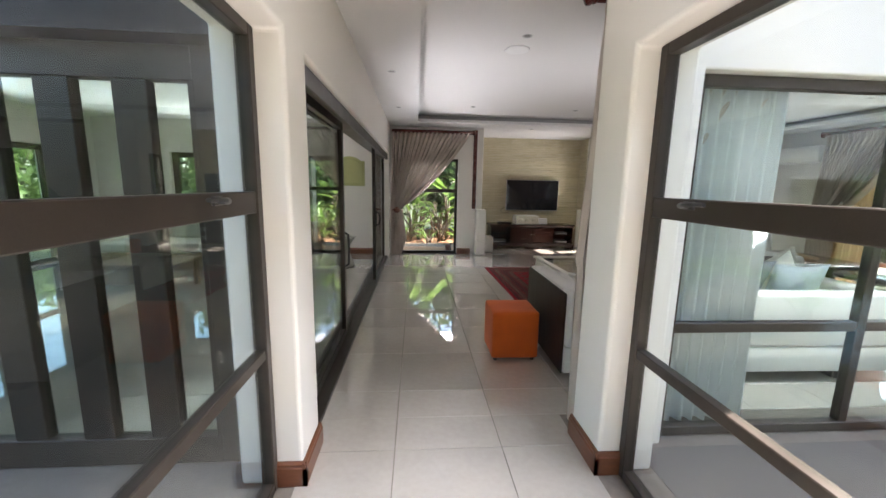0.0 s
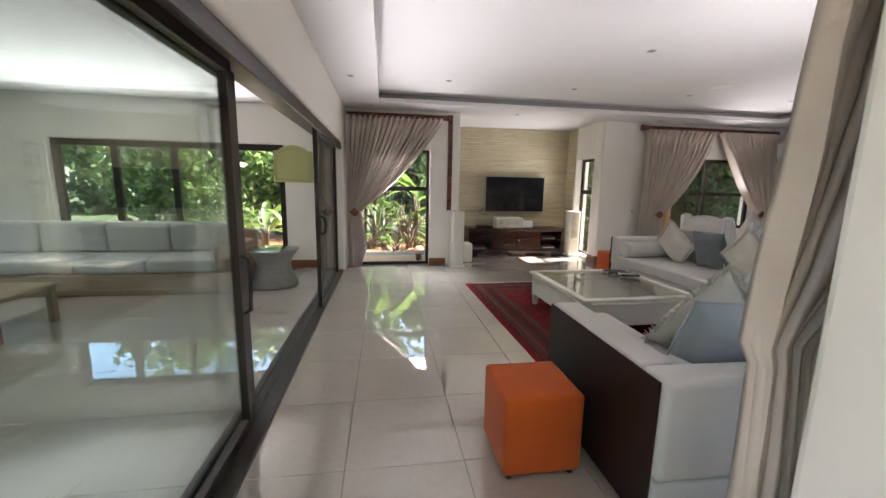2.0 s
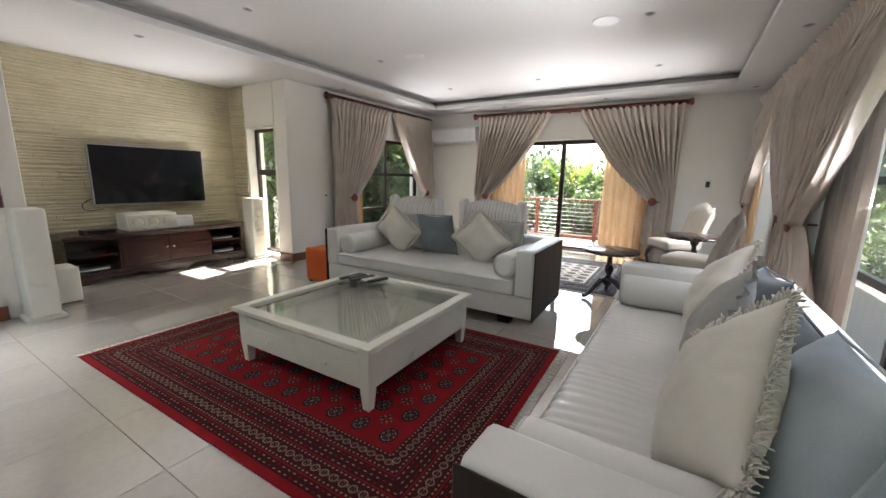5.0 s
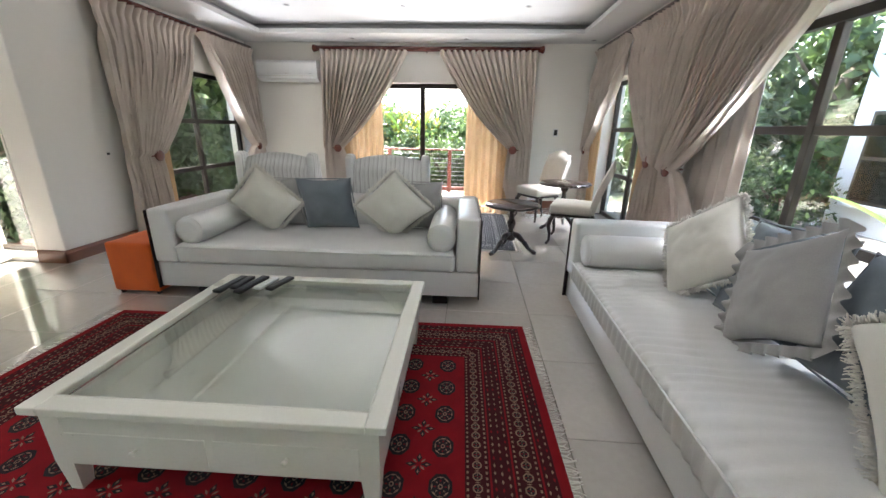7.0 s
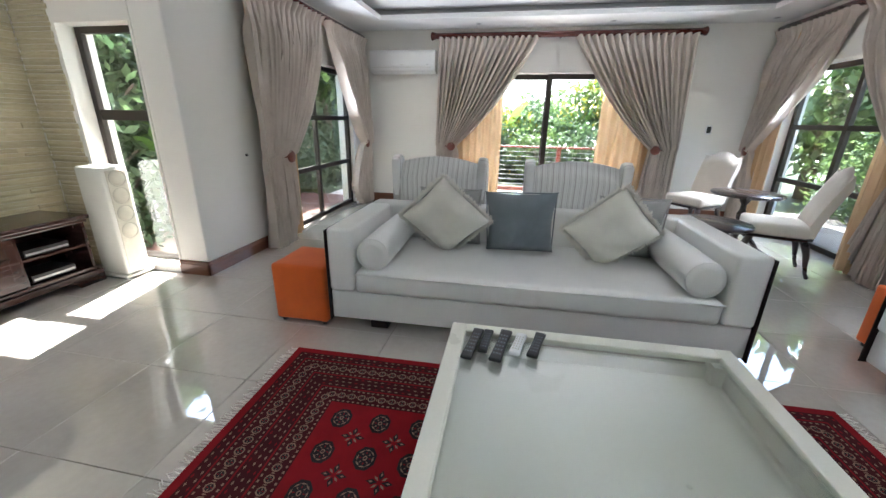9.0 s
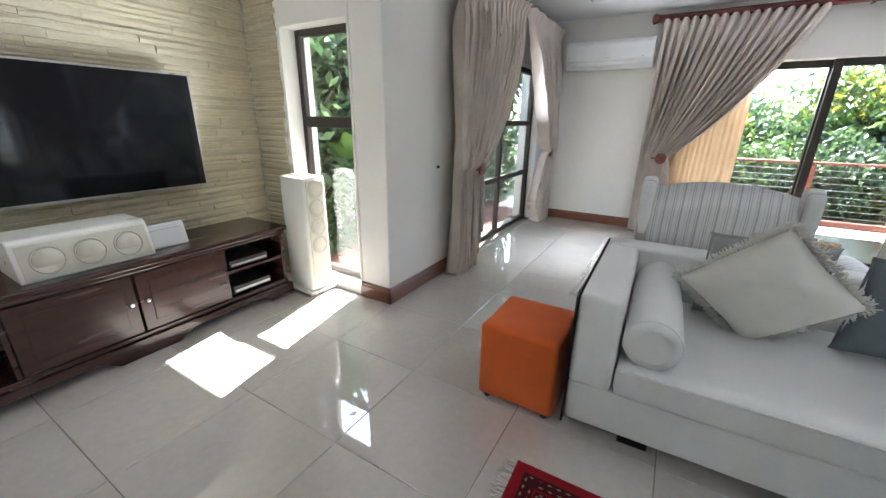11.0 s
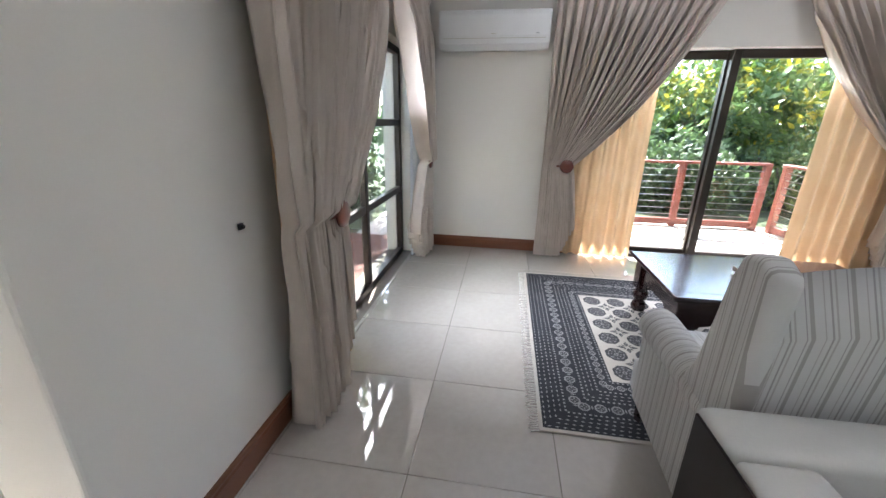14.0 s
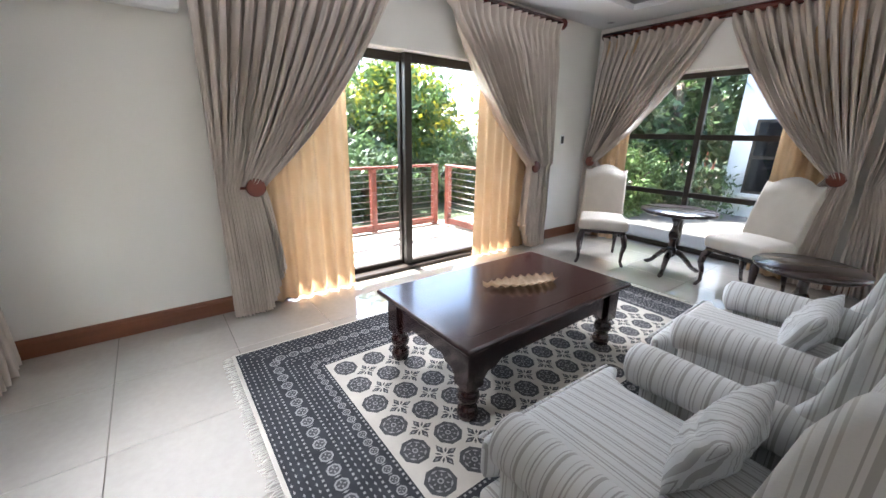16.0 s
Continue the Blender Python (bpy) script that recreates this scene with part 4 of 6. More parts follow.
# ---- low table with a glass top ----
def glass_table():
    x0, x1, y0, y1, z = 1.86, 3.095, 4.51, 5.765, 0.41
    cx, cy = (x0 + x1) / 2, (y0 + y1) / 2
    w, d = x1 - x0, y1 - y0
    root = thing("coffee_table", "square cream lacquered coffee table with a glass top", "coffee table", m=pose(cx, cy, 0, 0, 0, 1.0))
    x0, x1, y0, y1 = -w / 2, w / 2, -d / 2, d / 2
    rim = bmesh.new()
    b = 0.07
    rbox(x0, x1, y0, y0 + b, z - 0.032, z, 0.005, 2, rim)
    rbox(x0, x1, y1 - b, y1, z - 0.032, z, 0.005, 2, rim)
    rbox(x0, x0 + b, y0 + b, y1 - b, z - 0.032, z, 0.005, 2, rim)
    rbox(x1 - b, x1, y0 + b, y1 - b, z - 0.032, z, 0.005, 2, rim)
    part("top_frame", rim, M_CREAMPAINT, root)
    bead = bmesh.new()
    for q in (((x0 + b, y0 + b), (x1 - b, y0 + b)), ((x1 - b, y0 + b), (x1 - b, y1 - b)), ((x1 - b, y1 - b), (x0 + b, y1 - b)), ((x0 + b, y1 - b), (x0 + b, y0 + b))):
        tube([(*q[0], z - 0.004), (*q[1], z - 0.004)], 0.006, 6, bead)
    part("bead", bead, M_CREAMPAINT, root)
    g = part("glass_top", rbox(x0 + b - 0.005, x1 - b + 0.005, y0 + b - 0.005, y1 - b + 0.005, z - 0.022, z - 0.014, 0.002, 1), M_TABLEGLASS, root, "clear inset glass pane")
    g.visible_shadow = False
    e = 0.035
    part("tray", rbox(x0 + e + 0.02, x1 - e - 0.02, y0 + e + 0.02, y1 - e - 0.02, 0.265, 0.285, 0.003, 1), M_CREAMPAINT, root)
    for ax, ay, bx, by in ((x0 + e, y0 + e, x1 - e, y0 + e + 0.02), (x0 + e, y1 - e - 0.02, x1 - e, y1 - e)):
        part("apron", rbox(ax + 0.06, bx - 0.06, ay, by, 0.14, 0.35, 0.003, 1), M_CREAMPAINT, root)
    for sx in (x0 + e, x1 - e - 0.02):
        part("apron", rbox(sx, sx + 0.02, y0 + e + 0.06, y1 - e - 0.06, 0.14, 0.35, 0.003, 1), M_CREAMPAINT, root)
    for q in (-1, 1):
        dr = part("drawer", rbox(x0 + e - 0.004, x0 + e - 0.0005, q * 0.27 - 0.255, q * 0.27 + 0.255, 0.165, 0.285, 0.0015, 1), M_CREAMPAINT, root)
        part("knob", smooth_all(tube([(x0 + e - 0.004, q * 0.27, 0.225), (x0 + e - 0.015, q * 0.27, 0.225), (x0 + e - 0.022, q * 0.27, 0.225), (x0 + e - 0.028, q * 0.27, 0.225)], [0.006, 0.006, 0.012, 0.006], 12)), M_CREAMPAINT, dr)
    for sx in (-1, 1):
        for sy in (-1, 1):
            lx, ly = sx * (w / 2 - e - 0.033), sy * (d / 2 - e - 0.033)
            bm = bmesh.new()
            prof = [(0.022, 0.0), (0.034, 0.155), (0.036, 0.377)]
            rings = []
            for r, zz in prof:
                rings.append([bm.verts.new((lx + a * r, ly + c * r, zz)) for a, c in ((-1, -1), (1, -1), (1, 1), (-1, 1))])
            for r1, r2 in zip(rings, rings[1:]):
                for k in range(4):
                    bm.faces.new((r1[k], r1[(k + 1) % 4], r2[(k + 1) % 4], r2[k]))
            bm.faces.new(rings[0][::-1])
            bm.faces.new(rings[-1])
            part("leg", bm, M_CREAMPAINT, root)


glass_table()


def remote(x, y, spin, l, w, mat, label):
    root = thing("remote_control", label, "remote control", "remote controls on the coffee table", pose(x, y, 0.4105, 0, 0, spin))
    bm = fine_box(-l / 2, l / 2, -w / 2, w / 2, 0, 0.02, 0.007, 0.04)
    for v in bm.verts:
        v.co.y *= 1 - 0.22 * math.sin(max(0, min(1, v.co.x / l + 0.5)) * math.pi) * 0.7
    part("body", bm, mat, root)
    for i in range(6):
        for j in range(3):
            kx, ky = -l * 0.36 + i * l * 0.12, (j - 1) * w * 0.24
            part("key", rbox(kx, kx + l * 0.05, ky - w * 0.06, ky + w * 0.06, 0.0195, 0.0218, 0.001, 1), M_PILLOW_B if mat is M_BLACKPLASTIC else M_CONE, root)


for x, y, s, l, w, mt, lb in ((2.90, 5.655, -8, 0.24, 0.05, M_BLACKPLASTIC, "long black remote control lying on the glass table"), (2.93, 5.60, -6, 0.18, 0.045, M_BLACKPLASTIC, "short black remote control lying on the glass table"),
                              (2.91, 5.53, -10, 0.25, 0.055, M_BLACKPLASTIC, "wide black remote control lying on the glass table"), (2.935, 5.455, -12, 0.17, 0.05, M_WHITEPLASTIC, "white and grey remote control lying on the glass table"),
                              (2.945, 5.375, -14, 0.20, 0.05, M_BLACKPLASTIC, "curved black remote control lying on the glass table")):
    remote(x, y, s, l, w, mt, lb)


# ---- rugs ----
def rug(name, label, x0, x1, y0, y1, mats, cols, rows, bands, med, spin=0.0, edge=0.03, accent=False, fringe=True):
    """A knotted rug: slab, border bands with rows of small lozenges, and rows of medallions. mats: ground, border ground, light, dark, accent."""
    cx, cy = (x0 + x1) / 2, (y0 + y1) / 2
    w, l = x1 - x0, y1 - y0
    root = thing(name, label, "rug", m=pose(cx, cy, 0, 0, 0, spin))
    x0, x1, y0, y1 = -w / 2, w / 2, -l / 2, l / 2
    border = edge + sum(w for _, w in bands)
    part("rug_body", rbox(x0, x1, y0, y1, 0.0005, 0.009, 0.003, 1), mats[0], root)

    def ring(bm, o0, o1, z, mi):
        a = [(x0 + o0, y0 + o0), (x1 - o0, y0 + o0), (x1 - o0, y1 - o0), (x0 + o0, y1 - o0)]
        b = [(x0 + o1, y0 + o1), (x1 - o1, y0 + o1), (x1 - o1, y1 - o1), (x0 + o1, y1 - o1)]
        for k in range(4):
            f = bm.faces.new([bm.verts.new((*p, z)) for p in (a[k], a[(k + 1) % 4], b[(k + 1) % 4], b[k])])
            f.material_index = mi

    def poly(bm, cx, cy, pts, z, mi):
        f = bm.faces.new([bm.verts.new((cx + px, cy + py, z)) for px, py in pts])
        f.material_index = mi
    bm = bmesh.new()
    ring(bm, edge, border, 0.0098, 1)
    corners = lambda o: ((x0 + o, y0 + o), (x1 - o, y0 + o), (x1 - o, y1 - o), (x0 + o, y1 - o))

    def march(o, pitch, shift=0.0):
        """Places along the four sides at an inset o, each with the side's direction."""
        c = corners(o)
        for k in range(4):
            (ax, ay), (bx, by) = c[k], c[(k + 1) % 4]
            d = math.hypot(bx - ax, by - ay)
            m = max(1, int(d / pitch))
            for q in range(m):
                f = (q + 0.5 + shift) / m
                if f < 1:
                    yield q, ax + (bx - ax) * f, ay + (by - ay) * f, (bx - ax) / d, (by - ay) / d

    def lozenge(px, py, dx, dy, a, b, z, mi):
        poly(bm, px, py, [(-dx * a, -dy * a), (dy * b, -dx * b), (dx * a, dy * a), (-dy * b, dx * b)], z, mi)

    def block(px, py, dx, dy, a, b, z, mi):
        poly(bm, px, py, [(-dx * a + dy * b, -dy * a - dx * b), (dx * a + dy * b, dy * a - dx * b), (dx * a - dy * b, dy * a + dx * b), (-dx * a - dy * b, -dy * a + dx * b)], z, mi)
    o = edge
    for kind, wide in bands:
        mid = o + wide / 2
        if kind == "line":
            ring(bm, o, o + wide, 0.0102, 4)
        elif kind == "dots":
            for q, px, py, dx, dy in march(mid, 0.026):
                block(px, py, dx, dy, 0.006, wide * 0.2, 0.0103, 2)
        elif kind == "lattice":
            rows_in = max(2, round(wide / 0.026))
            for r in range(rows_in):
                for q, px, py, dx, dy in march(o + wide * (r + 0.5) / rows_in, 0.036, 0.5 * (r % 2)):
                    lozenge(px, py, dx, dy, 0.011, 0.005, 0.0103, 4 if q % 4 == 3 else 2)
        elif kind == "rosette":
            for q, px, py, dx, dy in march(mid, wide * 0.95):
                t = wide * 0.38
                ring8 = [(math.cos((k + 0.5) * math.pi / 4), math.sin((k + 0.5) * math.pi / 4)) for k in range(8)]
                poly(bm, px, py, [(t * c, t * e) for c, e in ring8], 0.0102, 2)
                poly(bm, px, py, [(t * 0.72 * c, t * 0.72 * e) for c, e in ring8], 0.0104, 3)
                for k in range(4):
                    c, e = math.cos(k * math.pi / 2), math.sin(k * math.pi / 2)
                    lozenge(px + t * 0.38 * c, py + t * 0.38 * e, c, e, t * 0.24, t * 0.13, 0.0106, 4 if k % 2 else 2)
                lozenge(px + dx * wide * 0.47, py + dy * wide * 0.47, dy, -dx, t * 0.5, t * 0.16, 0.0103, 2)
        o += wide
    fx0, fx1, fy0, fy1 = x0 + border, x1 - border, y0 + border, y1 - border
    px, py = (fx1 - fx0) / cols, (fy1 - fy0) / rows
    octa = [(math.cos((k + 0.5) * math.pi / 4), math.sin((k + 0.5) * math.pi / 4)) for k in range(8)]
    for i in range(cols):
        for j in range(rows):
            ax, ay = fx0 + (i + 0.5) * px, fy0 + (j + 0.5) * py
            rx, ry = med[0] / 2, med[1] / 2
            poly(bm, ax, ay, [(rx * c, ry * e) for c, e in octa], 0.0098, 3)
            for k in range(8):
                c, e = math.cos(k * math.pi / 4), math.sin(k * math.pi / 4)
                lozenge(ax + rx * 0.66 * c, ay + ry * 0.66 * e, -e, c, rx * 0.24, ry * 0.075, 0.0102, 2)
                lozenge(ax + rx * 0.42 * c, ay + ry * 0.42 * e, c, e, rx * 0.11, ry * 0.06, 0.0102, 2 if k % 2 else 4)
            poly(bm, ax, ay, [(rx * 0.20 * c, ry * 0.20 * e) for c, e in octa], 0.0103, 2)
            poly(bm, ax, ay, [(rx * 0.11 * c, ry * 0.11 * e) for c, e in octa], 0.0106, 3)
            if i < cols - 1 and j < rows - 1:
                qx, qy = ax + px / 2, ay + py / 2
                for k in range(4):
                    c, e = math.cos(k * math.pi / 2), math.sin(k * math.pi / 2)
                    t = 0.46 * med[0]
                    lozenge(qx + t * 0.55 * c, qy + t * 0.55 * e, c, e, t * 0.42, t * 0.22, 0.0100, 3)
                    lozenge(qx + t * 0.62 * c, qy + t * 0.62 * e, c, e, t * 0.16, t * 0.08, 0.0103, 2)
                    d, g = math.cos(k * math.pi / 2 + 0.785), math.sin(k * math.pi / 2 + 0.785)
                    lozenge(qx + t * 0.42 * d, qy + t * 0.42 * g, d, g, t * 0.24, t * 0.09, 0.0100, 2 if accent else 3)
    for f in bm.faces:
        if f.normal.z < 0:
            f.normal_flip()
    part("woven_pattern", bm, mats, root, "rows of octagon medallions inside a many-banded border")
    if fringe:
        rng = random.Random(int(cx * 100))
        for ye, s in ((y0, -1), (y1, 1)):
            bm = bmesh.new()
            for k in range(int(w / 0.011)):
                a = x0 + (k + rng.random()) * 0.011
                e = rng.uniform(0.035, 0.06)
                if a < x1:
                    tube([(a, ye - s * 0.004, 0.006), (a + rng.uniform(-0.006, 0.006), ye + s * e * 0.5, 0.0045), (a + rng.uniform(-0.016, 0.016), ye + s * e, 0.003)], 0.0025, 4, bm)
            part("fringe", bm, M_PILLOW_W, root, "cream cotton fringe")


def pile(name, a, b):
    return mottled(name, a, b, 0.95, 12, 320, 0.5, spec=0.15)


RED = pile("rug_red", (0.17, 0.006, 0.010), (0.24, 0.010, 0.014))
MAROON = pile("rug_maroon", (0.035, 0.007, 0.009), (0.06, 0.010, 0.012))
IVORY = pile("rug_ivory", (0.17, 0.115, 0.075), (0.29, 0.20, 0.135))
INK = pile("rug_ink", (0.014, 0.012, 0.014), (0.03, 0.024, 0.026))
BEIGE = pile("rug_beige", (0.46, 0.42, 0.36), (0.56, 0.52, 0.45))
CHAR = pile("rug_charcoal", (0.026, 0.027, 0.030), (0.052, 0.053, 0.057))
SLATE = pile("rug_slate", (0.055, 0.054, 0.056), (0.095, 0.093, 0.094))
GREY = pile("rug_grey", (0.21, 0.205, 0.20), (0.32, 0.31, 0.30))
rug("red_rug", "red Bokhara-style wool rug with dark octagon medallions", 1.295, 3.295, 3.83, 6.745, (RED, MAROON, IVORY, INK, RED), 6, 11,
    (("lattice", 0.055), ("line", 0.008), ("dots", 0.022), ("rosette", 0.06), ("dots", 0.022), ("line", 0.008), ("lattice", 0.085), ("line", 0.008), ("dots", 0.022), ("rosette", 0.055), ("dots", 0.022)), (0.125, 0.10), 1.2, 0.045, True)
rug("grey_rug", "beige and charcoal wool rug with rows of medallions", 5.07, 7.08, 3.68, 6.94, (BEIGE, CHAR, GREY, SLATE, GREY), 6, 13,
    (("lattice", 0.11), ("dots", 0.026), ("rosette", 0.085), ("dots", 0.026), ("lattice", 0.055), ("dots", 0.026), ("rosette", 0.06), ("dots", 0.026)), (0.148, 0.138), -0.3, 0.02)


# ---- television side ----
def television():
    root = thing("television", "black wall-mounted flat television with a thin silver edge", "television")
    bm = bmesh.new()
    x0, x1, z0, z1, y = 2.24, 3.57, 0.89, 1.65, 9.40
    part("casing", rbox(x0, x1, y + 0.002, y + 0.05, z0, z1, 0.006, 2), M_SILVER, root, "thin silver bezel")
    part("screen", rbox(x0 + 0.012, x1 - 0.012, y - 0.003, y + 0.0015, z0 + 0.016, z1 - 0.012, 0.001, 1), M_SCREEN, root, "glossy black screen")
    part("wall_bracket", rbox(2.6, 3.2, y + 0.051, 9.51, 1.1, 1.45, 0.004, 1), M_BLACKMETAL, root)
    pts = [(2.26, 9.44, 0.98), (2.19, 9.46, 0.95), (2.14, 9.47, 0.90), (2.15, 9.47, 0.84), (2.22, 9.46, 0.82), (2.34, 9.45, 0.84)]
    part("cable", tube(pts, 0.006, 6), M_BLACKPLASTIC, root)
    part("status_light", rbox(2.88, 2.93, y - 0.006, y - 0.0035, z0 + 0.004, z0 + 0.012, 0.0005, 1), M_SILVER, root)


television()


def tv_cabinet():
    root = thing("tv_cabinet", "long dark mahogany television cabinet with two doors and open shelves", "cabinet", m=pose(0, 0, 0))
    x0, x1, y0, y1 = 1.80, 3.845, 8.965, 9.44
    part("worktop", rbox(x0 - 0.02, x1 + 0.02, y0 - 0.025, y1, 0.545, 0.58, 0.008, 2), M_CABWOOD, root)
    part("moulding", rbox(x0 - 0.005, x1 + 0.005, y0 - 0.01, y1 - 0.005, 0.517, 0.545, 0.008, 2), M_CABWOOD, root)
    xs = (x0 + 0.02, x0 + 0.49, x1 - 0.49, x1 - 0.02)
    for x in (x0 + 0.01, xs[1], xs[2], x1 - 0.03):
        part("upright", rbox(x, x + 0.022, y0 + 0.012, y1 - 0.012, 0.135, 0.516, 0.002, 1), M_CABWOOD, root)
    part("back_panel", rbox(x0 + 0.01, x1 - 0.01, y1 - 0.011, y1 - 0.002, 0.12, 0.516, 0.001, 1), M_CABWOOD, root)
    part("floor_panel", rbox(x0, x1, y0 + 0.005, y1 - 0.012, 0.105, 0.134, 0.004, 1), M_CABWOOD, root)
    for a, b in ((x0 + 0.034, xs[1] - 0.002), (xs[2] + 0.024, x1 - 0.032)):
        part("shelf", rbox(a, b, y0 + 0.03, y1 - 0.014, 0.315, 0.333, 0.002, 1), M_CABWOOD, root)
    mid = (xs[1] + 0.022 + xs[2]) / 2
    for a, b, s in ((xs[1] + 0.024, mid - 0.006, 1), (mid + 0.006, xs[2] - 0.002, -1)):
        dr = part("door", rbox(a, b, y0 - 0.003, y0 + 0.016, 0.145, 0.51, 0.003, 1), M_CABWOOD, root)
        part("panel_moulding", rbox(a + 0.06, b - 0.06, y0 - 0.008, y0 - 0.0035, 0.20, 0.455, 0.002, 2), M_CABWOOD, dr)
        k = b - 0.035 if s == 1 else a + 0.035
        part("knob", smooth_all(tube([(k, y0 - 0.004, 0.34), (k, y0 - 0.018, 0.34), (k, y0 - 0.026, 0.34), (k, y0 - 0.034, 0.34)], [0.008, 0.007, 0.017, 0.008], 14)), M_CHROME, dr, "small metal knob")
    # plinth with bracket feet
    out = [(x0 - 0.02, 0), (x0 + 0.18, 0), (x0 + 0.21, 0.045), (x0 + 0.26, 0.06), (mid - 0.26, 0.06), (mid - 0.2, 0.03), (mid - 0.16, 0.0), (mid + 0.16, 0.0), (mid + 0.2, 0.03), (mid + 0.26, 0.06),
           (x1 - 0.26, 0.06), (x1 - 0.21, 0.045), (x1 - 0.18, 0), (x1 + 0.02, 0), (x1 + 0.02, 0.10), (x1, 0.105), (x0, 0.105), (x0 - 0.02, 0.10)]
    pl = prism(out, 0.03, "y")
    bmesh.ops.translate(pl, vec=(0, y0 - 0.02, 0), verts=pl.verts)
    part("plinth", pl, M_CABWOOD, root)
    for x in (x0 - 0.018, x1 - 0.012):
        part("plinth_side", rbox(x, x + 0.03, y0 + 0.0105, y1 - 0.002, 0, 0.104, 0.003, 1), M_CABWOOD, root)


tv_cabinet()


def drivers(root, face, centres, r, mat=M_CONE):
    """Round driver rims showing through a grille; face(u, z, out) places them."""
    for u, z in centres:
        ring = [face(u + r * math.cos(q / 24 * 2 * math.pi), z + r * math.sin(q / 24 * 2 * math.pi), 0.002) for q in range(25)]
        d = part("driver", tube(ring, 0.004, 6), mat, root, "round speaker cone behind pale cloth")
        c = [face(u, z, k) for k in (-0.002, 0.0025, 0.004)]
        part("dust_cap", tube(c, [r * 0.92, r * 0.88, r * 0.3], 20), M_GRILLE, d)


def tower(m, label):
    root = thing("tower_speaker", label, "speaker", "ivory tower speakers", m)
    w, d, h = 0.205, 0.30, 0.955
    part("cabinet", smooth_all(rbox(-w / 2, w / 2, -d / 2, d / 2, 0.035, h, 0.022, 3)), M_SPEAKER, root)
    part("grille", rbox(-w / 2 + 0.022, w / 2 - 0.022, -d / 2 - 0.006, -d / 2 - 0.0005, 0.10, h - 0.03, 0.004, 2), M_GRILLE, root, "pale cloth grille")
    part("plinth", rbox(-w / 2 - 0.03, w / 2 + 0.03, -d / 2 - 0.02, d / 2 + 0.02, 0.012, 0.034, 0.006, 2), M_SPEAKER, root)
    for x in (-0.1, 0.1):
        for y in (-0.13, 0.13):
            part("spike", lathe([(0.006, 0), (0.014, 0.004), (0.014, 0.0125)], 10, at=(x, y, 0)), M_CHROME, root)
    drivers(root, lambda u, z, o: (u, -d / 2 - 0.006 - o, z), [(0, 0.86), (0, 0.715), (0, 0.565), (0, 0.415)], 0.066)


tower(pose(4.02, 8.90, 0, 0, 0, -4), "slim ivory tower speaker standing by the narrow window")


def plain_tower():
    root = thing("tower_speaker", "white tower speaker seen from its side, by the pilaster", "speaker", "ivory tower speakers", pose(1.37, 8.00, 0, 0, 0, 0))
    part("cabinet", smooth_all(rbox(-0.10, 0.10, -0.14, 0.14, 0.03, 0.99, 0.018, 3)), M_SPEAKER, root)
    part("plinth", rbox(-0.13, 0.13, -0.16, 0.145, 0.0, 0.029, 0.006, 2), M_SPEAKER, root)
    part("grille", rbox(0.1005, 0.106, -0.11, 0.11, 0.08, 0.96, 0.002, 1), M_GRILLE, root, "pale cloth grille")


plain_tower()
root = thing("subwoofer", "small white subwoofer box on the floor by the tower", "speaker")
part("cabinet", smooth_all(rbox(1.50, 1.73, 8.28, 8.60, 0.012, 0.36, 0.012, 2)), M_SPEAKER, root)
for x, y in ((1.53, 8.31), (1.70, 8.31), (1.53, 8.57), (1.70, 8.57)):
    part("foot", lathe([(0.015, 0), (0.015, 0.013)], 10, at=(x, y, 0)), M_BLACKPLASTIC, root)

root = thing("centre_speaker", "long ivory centre speaker lying on the cabinet", "speaker")
out = [(9.02, 0.5805), (9.36, 0.5805), (9.36, 0.79), (9.10, 0.79), (9.075, 0.775)]
pr = prism(out, 0.58, "x", r=0.008)
bmesh.ops.translate(pr, vec=(2.42, 0, 0), verts=pr.verts)
part("cabinet", pr, M_SPEAKER, root)
fa = lambda u, z, o: (u, 9.02 + (z - 0.5805) * 0.28 - o - 0.006, z)
bm = bmesh.new()
g = prism([(9.014, 0.60), (9.0195, 0.60), (9.0615, 0.765), (9.056, 0.765)], 0.54, "x", r=0.001)
bmesh.ops.translate(g, vec=(2.44, 0, 0), verts=g.verts)
part("grille", g, M_GRILLE, root, "pale cloth grille")
drivers(root, lambda u, z, o: (u, 9.010 + (z - 0.60) * 0.25 - o, z), [(2.54, 0.68), (2.71, 0.68), (2.88, 0.68)], 0.066)
root = thing("router_box", "small white plastic media box leaning on the cabinet top", "media box", m=pose(3.11, 9.10, 0.5805, -14, 0, 0))
part("shell", smooth_all(rbox(-0.12, 0.12, 0, 0.035, 0, 0.155, 0.012, 3)), M_WHITEPLASTIC, root)
part("groove", rbox(-0.09, 0.09, -0.0025, 0.0005, 0.115, 0.119, 0.0005, 1), M_CONE, root)
root = thing("set_top_box", "flat black set-top box on the cabinet", "media box")
part("shell", rbox(2.02, 2.32, 9.08, 9.28, 0.581, 0.62, 0.005, 2), M_BLACKPLASTIC, root)
part("front_panel", rbox(2.05, 2.29, 9.076, 9.0795, 0.592, 0.61, 0.001, 1), M_SCREEN, root)
